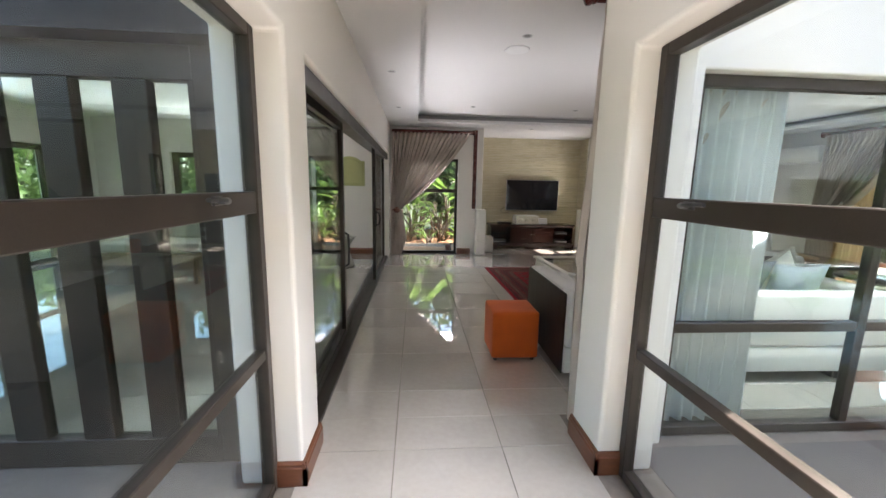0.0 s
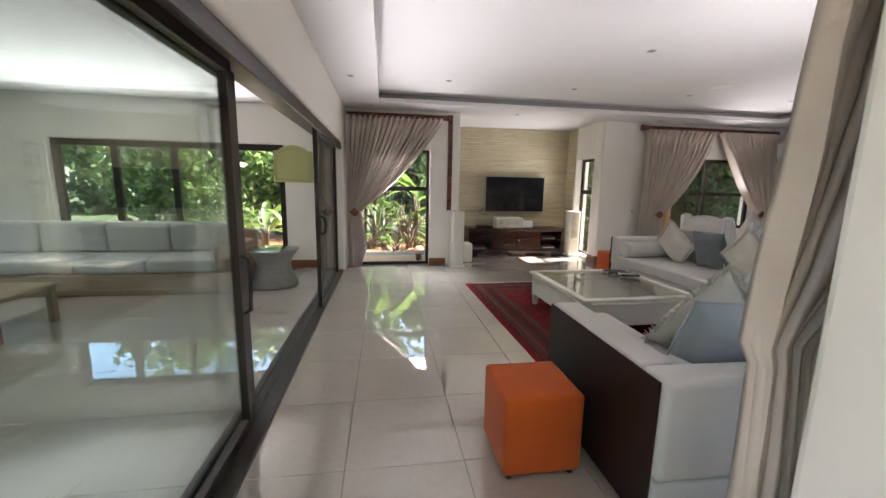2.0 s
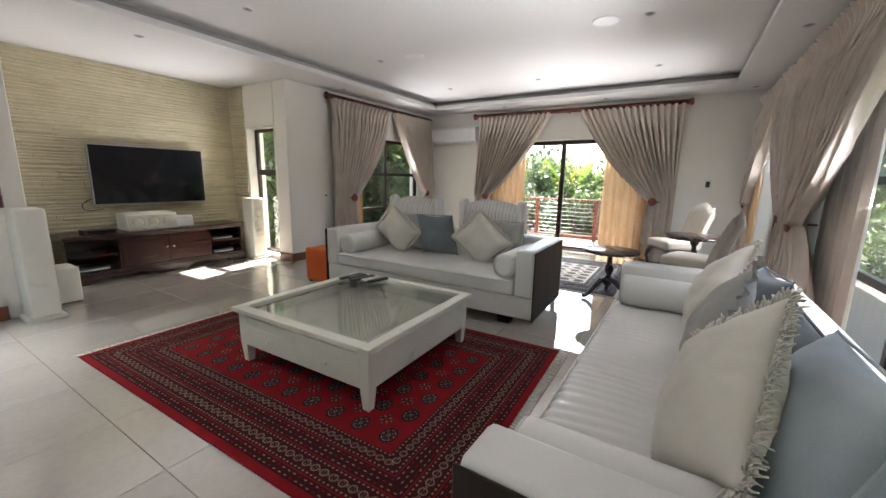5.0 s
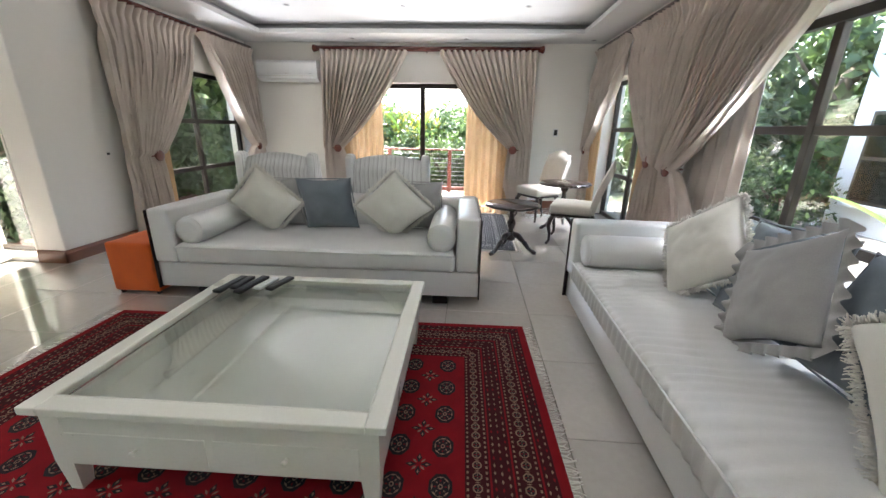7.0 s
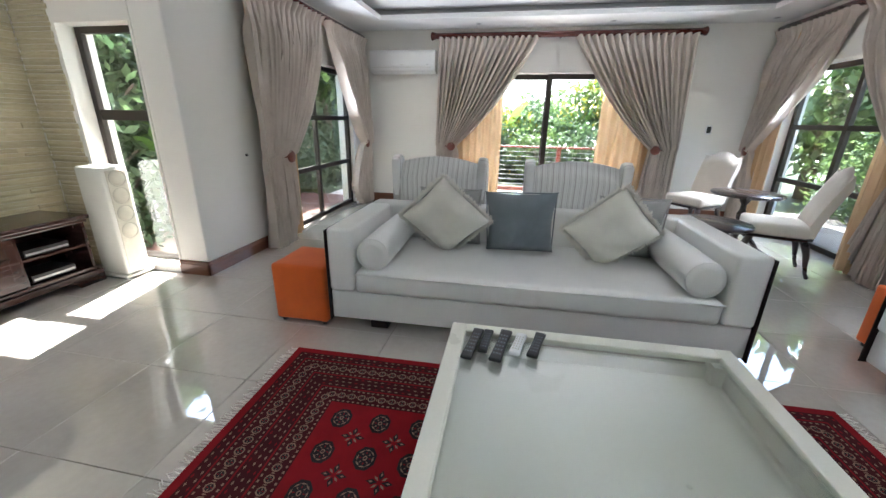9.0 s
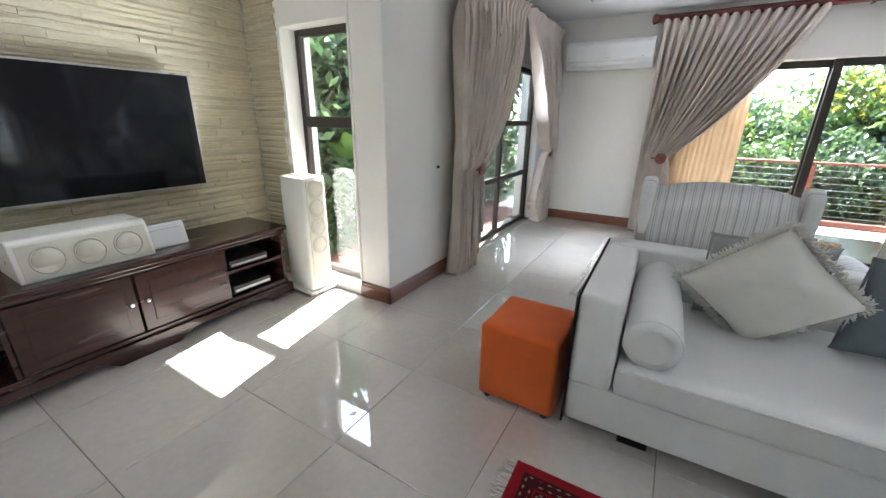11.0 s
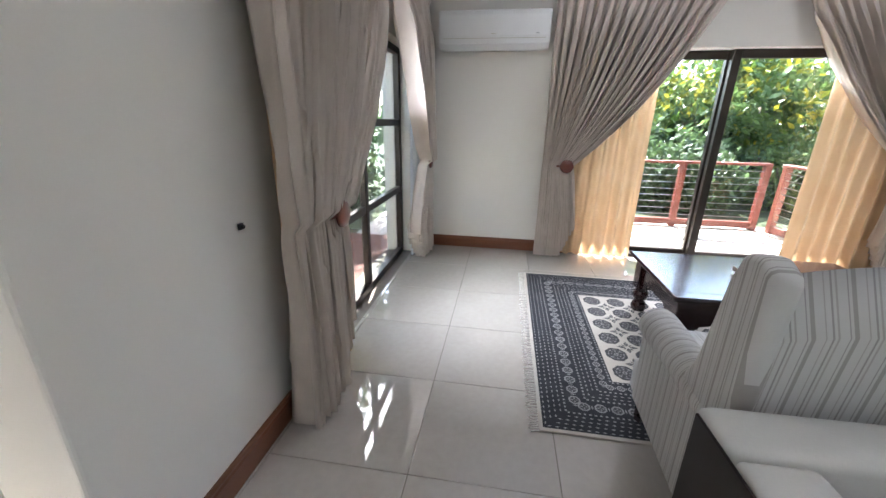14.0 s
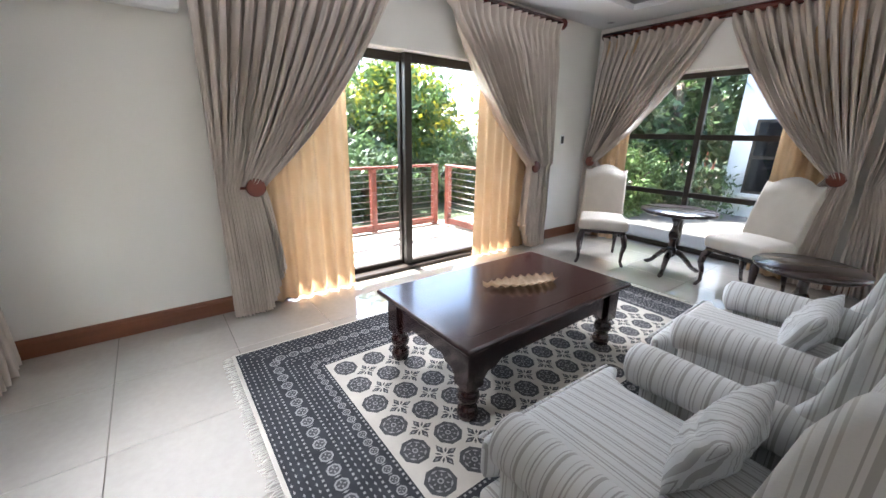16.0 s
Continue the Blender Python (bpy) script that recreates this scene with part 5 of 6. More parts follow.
for x, y, w, z, mt, lb in ((3.42, 9.02, 0.30, 0.3335, M_BLACKPLASTIC, "black disc player on the open shelf"), (3.42, 9.02, 0.30, 0.1345, M_BLACKPLASTIC, "black receiver on the lower shelf"), (1.86, 9.02, 0.34, 0.1345, M_BLACKPLASTIC, "black receiver on the lower shelf")):
    root = thing("media_player", lb, "media player")
    part("shell", rbox(x, x + w, y, y + 0.25, z + 0.004, z + 0.06, 0.004, 1), mt, root)
    part("front_strip", rbox(x + 0.01, x + w - 0.01, y - 0.004, y - 0.0005, z + 0.018, z + 0.034, 0.001, 1), M_SILVER, root, "silver front strip")
    for fx in (x + 0.03, x + w - 0.03):
        part("foot", lathe([(0.01, 0), (0.01, 0.005)], 8, at=(fx, y + 0.05, z)), M_BLACKPLASTIC, root)


# ---- seats by the deck door ----
def stripe_uv(bm, axis):
    lay = bm.loops.layers.uv.new("stripe")
    for f in bm.faces:
        for lp in f.loops:
            c = lp.vert.co
            lp[lay].uv = (c[axis], c.z)
    return bm


M_STRIPE = striped("striped_linen", (0.60, 0.595, 0.575), [(0.06, 0.17, (0.62, 0.60, 0.58)), (0.24, 0.27, (0.60, 0.59, 0.58)), (0.50, 0.55, (0.72, 0.70, 0.68)), (0.62, 0.67, (0.58, 0.57, 0.56)), (0.80, 0.83, (0.74, 0.72, 0.70))], 0.085)


def armchair(m, label):
    """Faces +x in its own frame; origin on the floor in the middle."""
    root = thing("armchair", label, "armchair", "striped wing chairs", m)
    hw = 0.40
    part("frame", stripe_uv(smooth_all(rbox(-0.33, 0.34, -hw + 0.02, hw - 0.02, 0.16, 0.32, 0.015)), 1), M_STRIPE, root)
    seat = fine_box(-0.26, 0.385, -hw + 0.14, hw - 0.14, 0.321, 0.475, 0.035, 0.07)
    for v in seat.verts:
        if v.co.z > 0.4:
            v.co.z += 0.02 * (1 - (v.co.y / 0.27) ** 2) * (1 - ((v.co.x - 0.06) / 0.36) ** 2)
        if v.co.x > 0.3:
            v.co.y *= 1.0 + 0.38 * min(1, (v.co.x - 0.3) / 0.05)
    part("seat_cushion", stripe_uv(seat, 1), M_STRIPE, root)
    edge = [(0.388, y, 0.458) for y in (-0.34, -0.2, 0, 0.2, 0.34)]
    part("piping", stripe_uv(tube(edge, 0.006, 6), 1), M_STRIPE, root)
    # back with an arched top, leaning
    n = 26
    bm = bmesh.new()
    cols = []
    for i in range(n + 1):
        u = 2 * i / n - 1
        top = 1.00 + 0.075 * math.cos(u * math.pi / 2) ** 0.8 if abs(u) < 1 else 1.0
        col = []
        for k in range(13):
            f = k / 12
            if f <= 0.5:
                z = 0.30 + (top - 0.30) * f * 2
                x = -0.24 - 0.10 * (z - 0.3) / 0.75 - 0.035 * math.sin(f * 2 * math.pi) * (1 - u * u) * -1
            else:
                z = top - (top - 0.17) * (f - 0.5) * 2
                x = -0.36 - 0.075 * (z - 0.17) / 0.9
            col.append(bm.verts.new((x, u * (hw - 0.02), z)))
        cols.append(col)
    for a, b in zip(cols, cols[1:]):
        for k in range(12):
            f = bm.faces.new((a[k], a[k + 1], b[k + 1], b[k]))
            f.smooth = True
    bm.faces.new(cols[0])
    bm.faces.new(cols[-1][::-1])
    bmesh.ops.recalc_face_normals(bm, faces=bm.faces)
    part("backrest", stripe_uv(bm, 1), M_STRIPE, root)
    for s in (-1, 1):
        out = [(-0.40, 0.17), (0.24, 0.17), (0.25, 0.52), (-0.04, 0.53), (-0.14, 0.57), (-0.20, 0.68), (-0.235, 0.84), (-0.262, 0.98), (-0.30, 1.07), (-0.37, 1.085), (-0.44, 1.05), (-0.41, 0.6)]
        w = prism(out, 0.075, "y", r=0.02)
        bmesh.ops.translate(w, vec=(0, hw - 0.075 if s == 1 else -hw, 0), verts=w.verts)
        part("wing", stripe_uv(smooth_all(w), 0), M_STRIPE, root)
        yr = s * (hw - 0.065)
        pts = [(-0.30, yr, 0.555), (0.0, yr, 0.55), (0.22, yr, 0.542), (0.275, yr, 0.538), (0.292, yr, 0.536)]
        part("arm", stripe_uv(tube(pts, [0.07, 0.074, 0.08, 0.078, 0.055], 22), 0), M_STRIPE, root)
        for x in (0.27, -0.30):
            leg = bmesh.new()
            lathe([(0.018, 0), (0.024, 0.05), (0.032, 0.16)], 4, leg, (x + (0.0 if x > 0 else -0.03), s * (hw - 0.07), 0), False)
            part("leg", leg, M_DARKWOOD, root, "dark tapered wooden leg")
    return root


armchair(pose(4.945, 6.14, 0, 0, 0, -2), "striped grey and cream wing armchair facing the deck")
armchair(pose(4.945, 5.06, 0, 0, 0, 1), "striped grey and cream wing armchair facing the deck")
for y, sd in ((6.05, 21), (5.02, 22)):
    root = thing("lumbar_pillow", "small striped cushion leaning in the armchair", "pillow", "armchair cushions", pose(4.86, y, 0.60, 0, 0, 90) @ pose(0, 0, 0, -24, 0, 0))
    bm = pillow_mesh(0.42, 0.26, 0.13, sd)
    part("cover", stripe_uv(bm, 0), M_STRIPE, root)


def turned_leg(x, y, h, root, mat):
    prof = [(0.022, 0.0), (0.04, 0.015), (0.048, 0.045), (0.04, 0.075), (0.024, 0.09), (0.038, 0.10), (0.052, 0.13), (0.05, 0.16), (0.03, 0.185), (0.044, 0.195), (0.044, 0.21)]
    part("leg", lathe(prof, 20, at=(x, y, 0)), mat, root, "turned bun leg")
    part("leg_block", rbox(x - 0.05, x + 0.05, y - 0.05, y + 0.05, 0.21, h, 0.003, 1), mat, root)


def low_table():
    x0, x1, y0, y1, h = 5.72, 6.56, 4.80, 6.19, 0.46
    root = thing("low_table", "dark mahogany low table with turned legs on the grey rug", "coffee table")
    part("tabletop", rbox(x0, x1, y0, y1, h - 0.03, h, 0.012, 3), M_DARKRED, root)
    part("inlay", rbox(x0 + 0.09, x1 - 0.09, y0 + 0.09, y1 - 0.09, h + 0.0003, h + 0.0018, 0.0006, 1), M_DARKRED, root)
    part("moulding", rbox(x0 + 0.03, x1 - 0.03, y0 + 0.03, y1 - 0.03, h - 0.05, h - 0.0305, 0.008, 2), M_DARKRED, root)
    zt = h - 0.051
    for x, a, b, ax in ((x0 + 0.07, y0 + 0.13, y1 - 0.13, "x"), (x1 - 0.09, y0 + 0.13, y1 - 0.13, "x")):
        out = [(a, zt), (a, 0.20), (a + 0.04, 0.215), (a + 0.07, 0.25), (a + 0.12, 0.26), (a + 0.16, 0.29), (b - 0.16, 0.29), (b - 0.12, 0.26), (b - 0.07, 0.25), (b - 0.04, 0.215), (b, 0.20), (b, zt)]
        p = prism(out, 0.02, "x")
        bmesh.ops.translate(p, vec=(x, 0, 0), verts=p.verts)
        part("apron", p, M_DARKRED, root)
    for y, a, b in ((y0 + 0.07, x0 + 0.13, x1 - 0.13), (y1 - 0.09, x0 + 0.13, x1 - 0.13)):
        out = [(a, zt), (a, 0.20), (a + 0.04, 0.215), (a + 0.07, 0.25), (a + 0.12, 0.26), (a + 0.15, 0.29), (b - 0.15, 0.29), (b - 0.12, 0.26), (b - 0.07, 0.25), (b - 0.04, 0.215), (b, 0.20), (b, zt)]
        p = prism(out, 0.02, "y")
        bmesh.ops.translate(p, vec=(0, y, 0), verts=p.verts)
        part("apron", p, M_DARKRED, root)
    for x in (x0 + 0.10, x1 - 0.10):
        for y in (y0 + 0.10, y1 - 0.10):
            prof = [(0.03, 0.010), (0.05, 0.02), (0.056, 0.05), (0.045, 0.085), (0.028, 0.10), (0.05, 0.115), (0.058, 0.14), (0.05, 0.17), (0.034, 0.19), (0.05, 0.20)]
            part("leg", lathe(prof, 20, at=(x, y, 0)), M_DARKRED, root, "turned bun leg")
            part("leg_block", rbox(x - 0.052, x + 0.052, y - 0.052, y + 0.052, 0.20, zt, 0.003, 1), M_DARKRED, root)


M_DARKRED = mottled("polished_mahogany", (0.016, 0.0055, 0.0055), (0.032, 0.0095, 0.008), 0.2, 2.5, 60, 0.04, stretch=(8, 1, 8), coat=0.5)
low_table()
# dried seed pod used as a dish
root = thing("seed_pod_dish", "long pale scalloped wooden leaf-shaped dish on the low table", "dish", m=pose(6.12, 5.42, 0.462, 0, 0, 69))
bm = bmesh.new()
rows = []
n = 40
for i in range(n + 1):
    u = i / n
    wd = 0.062 * (math.sin(min(1, u * 1.05 + 0.06) * math.pi) ** 0.5) * (1 + 0.10 * math.cos(u * 2 * math.pi * 9)) + 0.006
    row = []
    for k in range(9):
        v = k / 4 - 1
        row.append(bm.verts.new(((u - 0.5) * 0.50, v * wd + 0.025 * math.sin(u * 3), 0.008 + 0.030 * v * v + 0.008 * math.cos(u * 2 * math.pi * 9))))
    rows.append(row)
for a, b in zip(rows, rows[1:]):
    for k in range(8):
        f = bm.faces.new((a[k], b[k], b[k + 1], a[k + 1]))
        f.smooth = True
bmesh.ops.solidify(bm, geom=bm.faces[:], thickness=0.006)
part("bowl", bm, M_POD, root)


def cabriole(p0, p1, out, root, h=0.42, name="leg"):
    """A curved dark leg from p0 at the top to p1 on the floor, bulging along out."""
    a, b, o = Vector((*p0, h)), Vector((*p1, 0)), Vector((*out, 0))
    pts = [a.lerp(b, f) + o * s for f, s in ((0, 0), (0.15, 0.035), (0.35, 0.045), (0.6, 0.005), (0.85, -0.01), (0.96, 0.02), (1.0, 0.035))]
    pts[-1].z = 0.012
    part(name, tube(pts, [0.030, 0.032, 0.027, 0.020, 0.016, 0.018, 0.010], 10), M_DARKWOOD, root, "dark curved leg")


def dining_chair(m, label):
    """Faces +x in its own frame."""
    root = thing("side_chair", label, "chair", "upholstered corner chairs", m)
    seat = fine_box(-0.24, 0.25, -0.25, 0.25, 0.385, 0.50, 0.035, 0.09)
    for v in seat.verts:
        if v.co.z > 0.45:
            v.co.z += 0.025 * (1 - (v.co.y / 0.25) ** 2) * (1 - (v.co.x / 0.26) ** 2)
        v.co.y *= 1 - 0.10 * (0.25 - v.co.x) / 0.5
    part("seat", seat, M_LINENCHAIR, root)
    part("seat_rail", rbox(-0.22, 0.235, -0.225, 0.225, 0.355, 0.384, 0.006, 1), M_DARKWOOD, root)
    bm = bmesh.new()
    n = 20
    cols = []
    for i in range(n + 1):
        u = 2 * i / n - 1
        top = 0.985 + 0.055 * math.cos(u * math.pi / 2) ** 2 - 0.018 * (1 - abs(abs(u) - 0.75) / 0.25 if abs(abs(u) - 0.75) < 0.25 else 0)
        col = []
        for k in range(11):
            f = k / 10
            z = 0.40 + (top - 0.40) * (f * 2 if f <= 0.5 else (1 - f) * 2)
            lean = -0.22 - 0.20 * ((z - 0.4) / 0.6) ** 1.4
            x = lean + (0.035 if f <= 0.5 else -0.035)
            col.append(bm.verts.new((x, u * (0.22 + 0.012 * (z - 0.4)), z)))
        cols.append(col)
    for a, b in zip(cols, cols[1:]):
        for k in range(10):
            f = bm.faces.new((a[k], a[k + 1], b[k + 1], b[k]))
            f.smooth = True
    bm.faces.new(cols[0])
    bm.faces.new(cols[-1][::-1])
    bmesh.ops.recalc_face_normals(bm, faces=bm.faces)
    part("backrest", bm, M_LINENCHAIR, root)
    for s in (-1, 1):
        cabriole((0.20, s * 0.20), (0.235, s * 0.225), (0.7, s * 0.5), root, 0.36)
        cabriole((-0.20, s * 0.18), (-0.30, s * 0.185), (-0.3, 0), root, 0.36)
    return root


dining_chair(pose(6.89, 3.19, 0, 0, 0, 124), "oatmeal linen side chair with dark curved legs by the window")
dining_chair(pose(5.58, 2.99, 0, 0, 0, 71), "oatmeal linen side chair with dark curved legs by the window")


def pedestal_table(m, r, h, label, name="pedestal_table"):
    root = thing(name, label, "side table", m=m)
    part("tabletop", lathe([(r - 0.05, h - 0.04), (r - 0.02, h - 0.036), (r, h - 0.022), (r, h - 0.010), (r - 0.012, h), (0.0, h)], 48), M_DARKWOOD, root)
    prof = [(0.03, 0.16), (0.055, 0.19), (0.06, 0.23), (0.035, 0.27), (0.028, 0.32), (0.045, 0.37), (0.05, 0.41), (0.03, 0.46), (0.026, 0.52), (0.05, 0.56), (0.06, h - 0.04)]
    prof = [(a, z * (h - 0.04) / (0.62)) if z < h - 0.04 else (a, z) for a, z in prof]
    part("column", lathe(prof, 20), M_DARKWOOD, root, "turned column")
    for k in range(3):
        q = math.radians(90 + 120 * k)
        c, s = math.cos(q), math.sin(q)
        pts = [(c * d, s * d, z) for d, z in ((0.03, 0.22), (0.09, 0.20), (0.16, 0.13), (0.22, 0.06), (0.27, 0.03), (0.30, 0.026))]
        part("foot", tube(pts, [0.034, 0.032, 0.026, 0.022, 0.024, 0.02], 10), M_DARKWOOD, root, "carved splayed foot")
    return root


pedestal_table(pose(6.22, 2.96, 0, 0, 0, 10), 0.345, 0.66, "round dark wooden pedestal table between the corner chairs")
pedestal_table(pose(5.07, 3.78, 0, 0, 0, 40), 0.30, 0.56, "round dark wooden side table beside the armchair")

# ---- fittings ----
root = thing("air_conditioner", "white split air conditioner high on the end wall", "air conditioner")
x = EX - 0.002
out = [(x, 2.09), (x - 0.13, 2.09), (x - 0.195, 2.13), (x - 0.215, 2.19), (x - 0.215, 2.36), (x - 0.20, 2.395), (x - 0.17, 2.41), (x, 2.41)]
b = prism(out, 1.03, "y", r=0.006)
bmesh.ops.translate(b, vec=(0, 6.85, -0.05), verts=b.verts)
part("shell", b, M_WHITEPLASTIC, root)
part("flap", prism([(x - 0.135, 2.087), (x - 0.20, 2.128), (x - 0.203, 2.122), (x - 0.138, 2.081)], 0.92, "y"), M_WHITEPLASTIC, root, "closed air flap").location = (0, 6.90, -0.05)
part("front_line", rbox(x - 0.2165, x - 0.2152, 6.89, 7.84, 2.115, 2.119, 0.0003, 1), M_CONE, root)
part("badge", rbox(x - 0.2175, x - 0.2152, 7.34, 7.39, 2.15, 2.156, 0.0004, 1), M_CONE, root)
part("display_spot", rbox(x - 0.2175, x - 0.2152, 6.95, 6.98, 2.15, 2.16, 0.0004, 1), M_SILVER, root)

root = thing("light_switch", "small dark switch plate with a pale surround", "switch")
part("plate", rbox(EX - 0.008, EX - 0.0005, 2.79, 2.875, 1.235, 1.365, 0.003, 1), M_WHITEPLASTIC, root)
part("rocker", rbox(EX - 0.014, EX - 0.0085, 2.805, 2.86, 1.255, 1.345, 0.003, 1), M_BLACKPLASTIC, root, "black rocker")
root = thing("door_stop", "small black peg on the wall beside the curtain", "peg")
part("plate", rbox(4.818, 4.842, NY - 0.012, NY - 0.0005, 0.988, 1.012, 0.002, 1), M_BLACKPLASTIC, root)
part("pin", tube([(4.83, NY - 0.011, 1.0), (4.83, NY - 0.02, 1.0)], 0.008, 8), M_BLACKPLASTIC, root)


def downlight(x, y, z, label="small recessed downlight with a silver rim, unlit"):
    root = thing("downlight", label, "downlight", "recessed ceiling downlights", pose(x, y, z))
    part("rim", lathe([(0.028, -0.001), (0.043, -0.001), (0.045, -0.004), (0.040, -0.007), (0.030, -0.005), (0.028, -0.001)], 24), M_SILVER, root)
    part("lens", lathe([(0.0, -0.0025), (0.027, -0.0022), (0.0275, -0.001)], 20), M_LENS, root)


for x, y in ((0.99, 3.62), (0.97, 6.75), (2.78, 6.77), (4.58, 6.73), (6.35, 6.71), (4.63, 3.60), (6.42, 3.61), (2.80, 3.60), (2.8, 5.2), (6.4, 5.2)):
    downlight(x, y, CEIL + 0.15)
for x, y in ((-0.27, 2.4), (-0.27, 4.33), (-0.28, 6.22), (-0.1, 7.85), (2.38, 8.0), (5.03, 7.88), (5.10, 2.42), (7.55, 2.45), (7.5, 6.2), (7.5, 4.4), (0.2, 0.4)):
    downlight(x, y, CEIL)
for x, y in ((0.99, 3.97), (4.61, 3.97), (4.61, 6.2)):
    root = thing("ceiling_speaker", "round white flush ceiling speaker with a fine grille", "speaker", "flush ceiling speakers", pose(x, y, CEIL + 0.15))
    part("rim", lathe([(0.10, -0.001), (0.122, -0.001), (0.122, -0.006), (0.112, -0.009), (0.10, -0.006)], 36), M_WHITEPLASTIC, root)
    part("grille", lathe([(0.0, -0.006), (0.10, -0.005), (0.1005, -0.001)], 36), M_MESH, root, "grey perforated grille")


def stay(side, x, y, z, parent):
    """A black casement handle on a transom."""
    s = 1 if side == "w" else -1
    bm = rbox(x, x + s * 0.012 if s > 0 else x, y - 0.03, y + 0.03, z - 0.016, z + 0.016, 0.003, 1) if s > 0 else rbox(x - 0.012, x, y - 0.03, y + 0.03, z - 0.016, z + 0.016, 0.003, 1)
    h = part("handle_plate", bm, M_BLACKMETAL, parent, "black window catch")
    part("lever", tube([(x + s * 0.012, y, z), (x + s * 0.04, y, z), (x + s * 0.046, y - 0.03, z + 0.004), (x + s * 0.046, y - 0.13, z + 0.008)], [0.012, 0.012, 0.009, 0.008], 8), M_BLACKMETAL, h)


for y in (1.30, 0.42):
    stay("w", -0.655, y, 1.40, passage_w)
for y in (1.40, 0.3):
    stay("e", 1.055, y, 1.405, passage_e)

root = thing("door_pull", "black moulded pull handle on the sliding door", "handle")
part("plate", rbox(-0.597, -0.585, 5.71, 5.76, 0.84, 1.08, 0.004, 1), M_BLACKPLASTIC, root)
part("grip", tube([(-0.586, 5.735, 1.06), (-0.55, 5.735, 1.04), (-0.535, 5.735, 0.96), (-0.55, 5.735, 0.88), (-0.586, 5.735, 0.86)], 0.013, 10), M_BLACKPLASTIC, root)
root = thing("door_pull", "slim black pull handle on the sliding door", "handle")
part("grip", tube([(-0.66, 3.55, 1.02), (-0.625, 3.55, 1.0), (-0.62, 3.55, 0.86), (-0.625, 3.55, 0.72), (-0.66, 3.55, 0.70)], 0.010, 10), M_BLACKPLASTIC, root)

root = thing("plant_pot", "small terracotta pot with a dark stake outside the window", "pot", m=pose(0.74, 8.62, -0.003))
part("pot", lathe([(0.045, 0.0), (0.058, 0.10), (0.066, 0.10), (0.066, 0.125), (0.056, 0.125), (0.05, 0.09), (0.0, 0.09)], 18), M_REDPOST, root)
part("stake", tube([(0.07, 0, 0.0), (0.072, 0, 0.17)], 0.010, 8), M_BLACKPLASTIC, root, "short black stake")

# ---- patio room ----
root = thing("wall_board", "sage green arched wooden panel hung on the white wall", "wall panel")
zs = [(-1.68, 1.43), (-1.06, 1.43), (-1.06, 1.93)] + [(-1.06 - 0.08 - 0.46 * k / 10, 1.93 + 0.085 * math.sin(math.pi * k / 10) ** 0.7 + 0.01) for k in range(11)] + [(-1.68, 1.93)]
b = prism(zs, 0.028, "y", r=0.004)
bmesh.ops.translate(b, vec=(0, 8.07, 0), verts=b.verts)
part("panel", b, M_BOARD, root)
ins = [(x0 * 0.86 + -1.37 * 0.14, (z0 - 1.7) * 0.84 + 1.7) for x0, z0 in zs]
part("moulding", tube([(a, 8.066, c) for a, c in ins + ins[:1]], 0.008, 6), M_BOARDRIM, root)

root = thing("wicker_sofa", "wicker patio sofa with pale grey cushions", "sofa")
part("base", rbox(-5.2, -1.80, 6.50, 7.46, 0.0, 0.27, 0.02), M_WICKER, root)
part("backrest", rbox(-5.2, -1.80, 7.32, 7.50, 0.272, 0.74, 0.03), M_WICKER, root)
part("arm", smooth_all(rbox(-2.02, -1.78, 6.48, 7.30, 0.272, 0.62, 0.04, 3)), M_WICKER, root)
for k in range(4):
    xa = -5.18 + k * 0.785
    part("seat_cushion", crumple(fine_box(xa, xa + 0.775, 6.50, 7.30, 0.275, 0.44, 0.04, 0.12), 0.006, 5, k), M_CUSHION, root)
    part("back_cushion", crumple(fine_box(xa, xa + 0.775, 7.10, 7.30, 0.445, 0.86, 0.06, 0.1), 0.008, 5, k + 9), M_CUSHION, root)
root = thing("wicker_side_table", "waisted grey wicker side table with a glass top", "side table", m=pose(-1.42, 6.90, 0))
part("body", lathe([(0.30, 0.0), (0.305, 0.03), (0.25, 0.16), (0.215, 0.27), (0.23, 0.37), (0.29, 0.46), (0.325, 0.50), (0.32, 0.512), (0.0, 0.512)], 40), M_WICKERGREY, root)
g = part("glass_top", lathe([(0.325, 0.5125), (0.335, 0.516), (0.335, 0.521), (0.33, 0.5235), (0.0, 0.5235)], 40), M_TABLEGLASS, root, "round glass top")
root = thing("patio_table", "low dark patio table on the tiles", "coffee table", m=pose(-3.6, 5.3, 0))
part("tabletop", rbox(-0.5, 0.5, -0.35, 0.35, 0.36, 0.40, 0.01), M_WICKER, root)
for sx in (-1, 1):
    for sy in (-1, 1):
        part("leg", rbox(sx * 0.44 - 0.03, sx * 0.44 + 0.03, sy * 0.29 - 0.03, sy * 0.29 + 0.03, 0, 0.359, 0.004, 1), M_WICKER, root)
glazed("door_7", "y", 8.22, -4.9, -1.52, 0.0, 2.03, [-4.05, -3.2, -2.36], [], "row of dark folding glass doors to the garden", 0.07, 0.10, category="folding door")
glazed("window_8", "x", -6.44, 2.6, 7.2, 0.0, 2.03, [3.75, 4.9, 6.05], [0.9], "wide dark patio window", 0.07, 0.09)
glazed("door_8", "y", 1.90, -6.29, -0.85, 0.0, 2.055, [-0.95 - 0.325 * k for k in range(16)], [], "row of narrow dark folding glass doors, partly stacked", 0.07, 0.15, category="folding door")

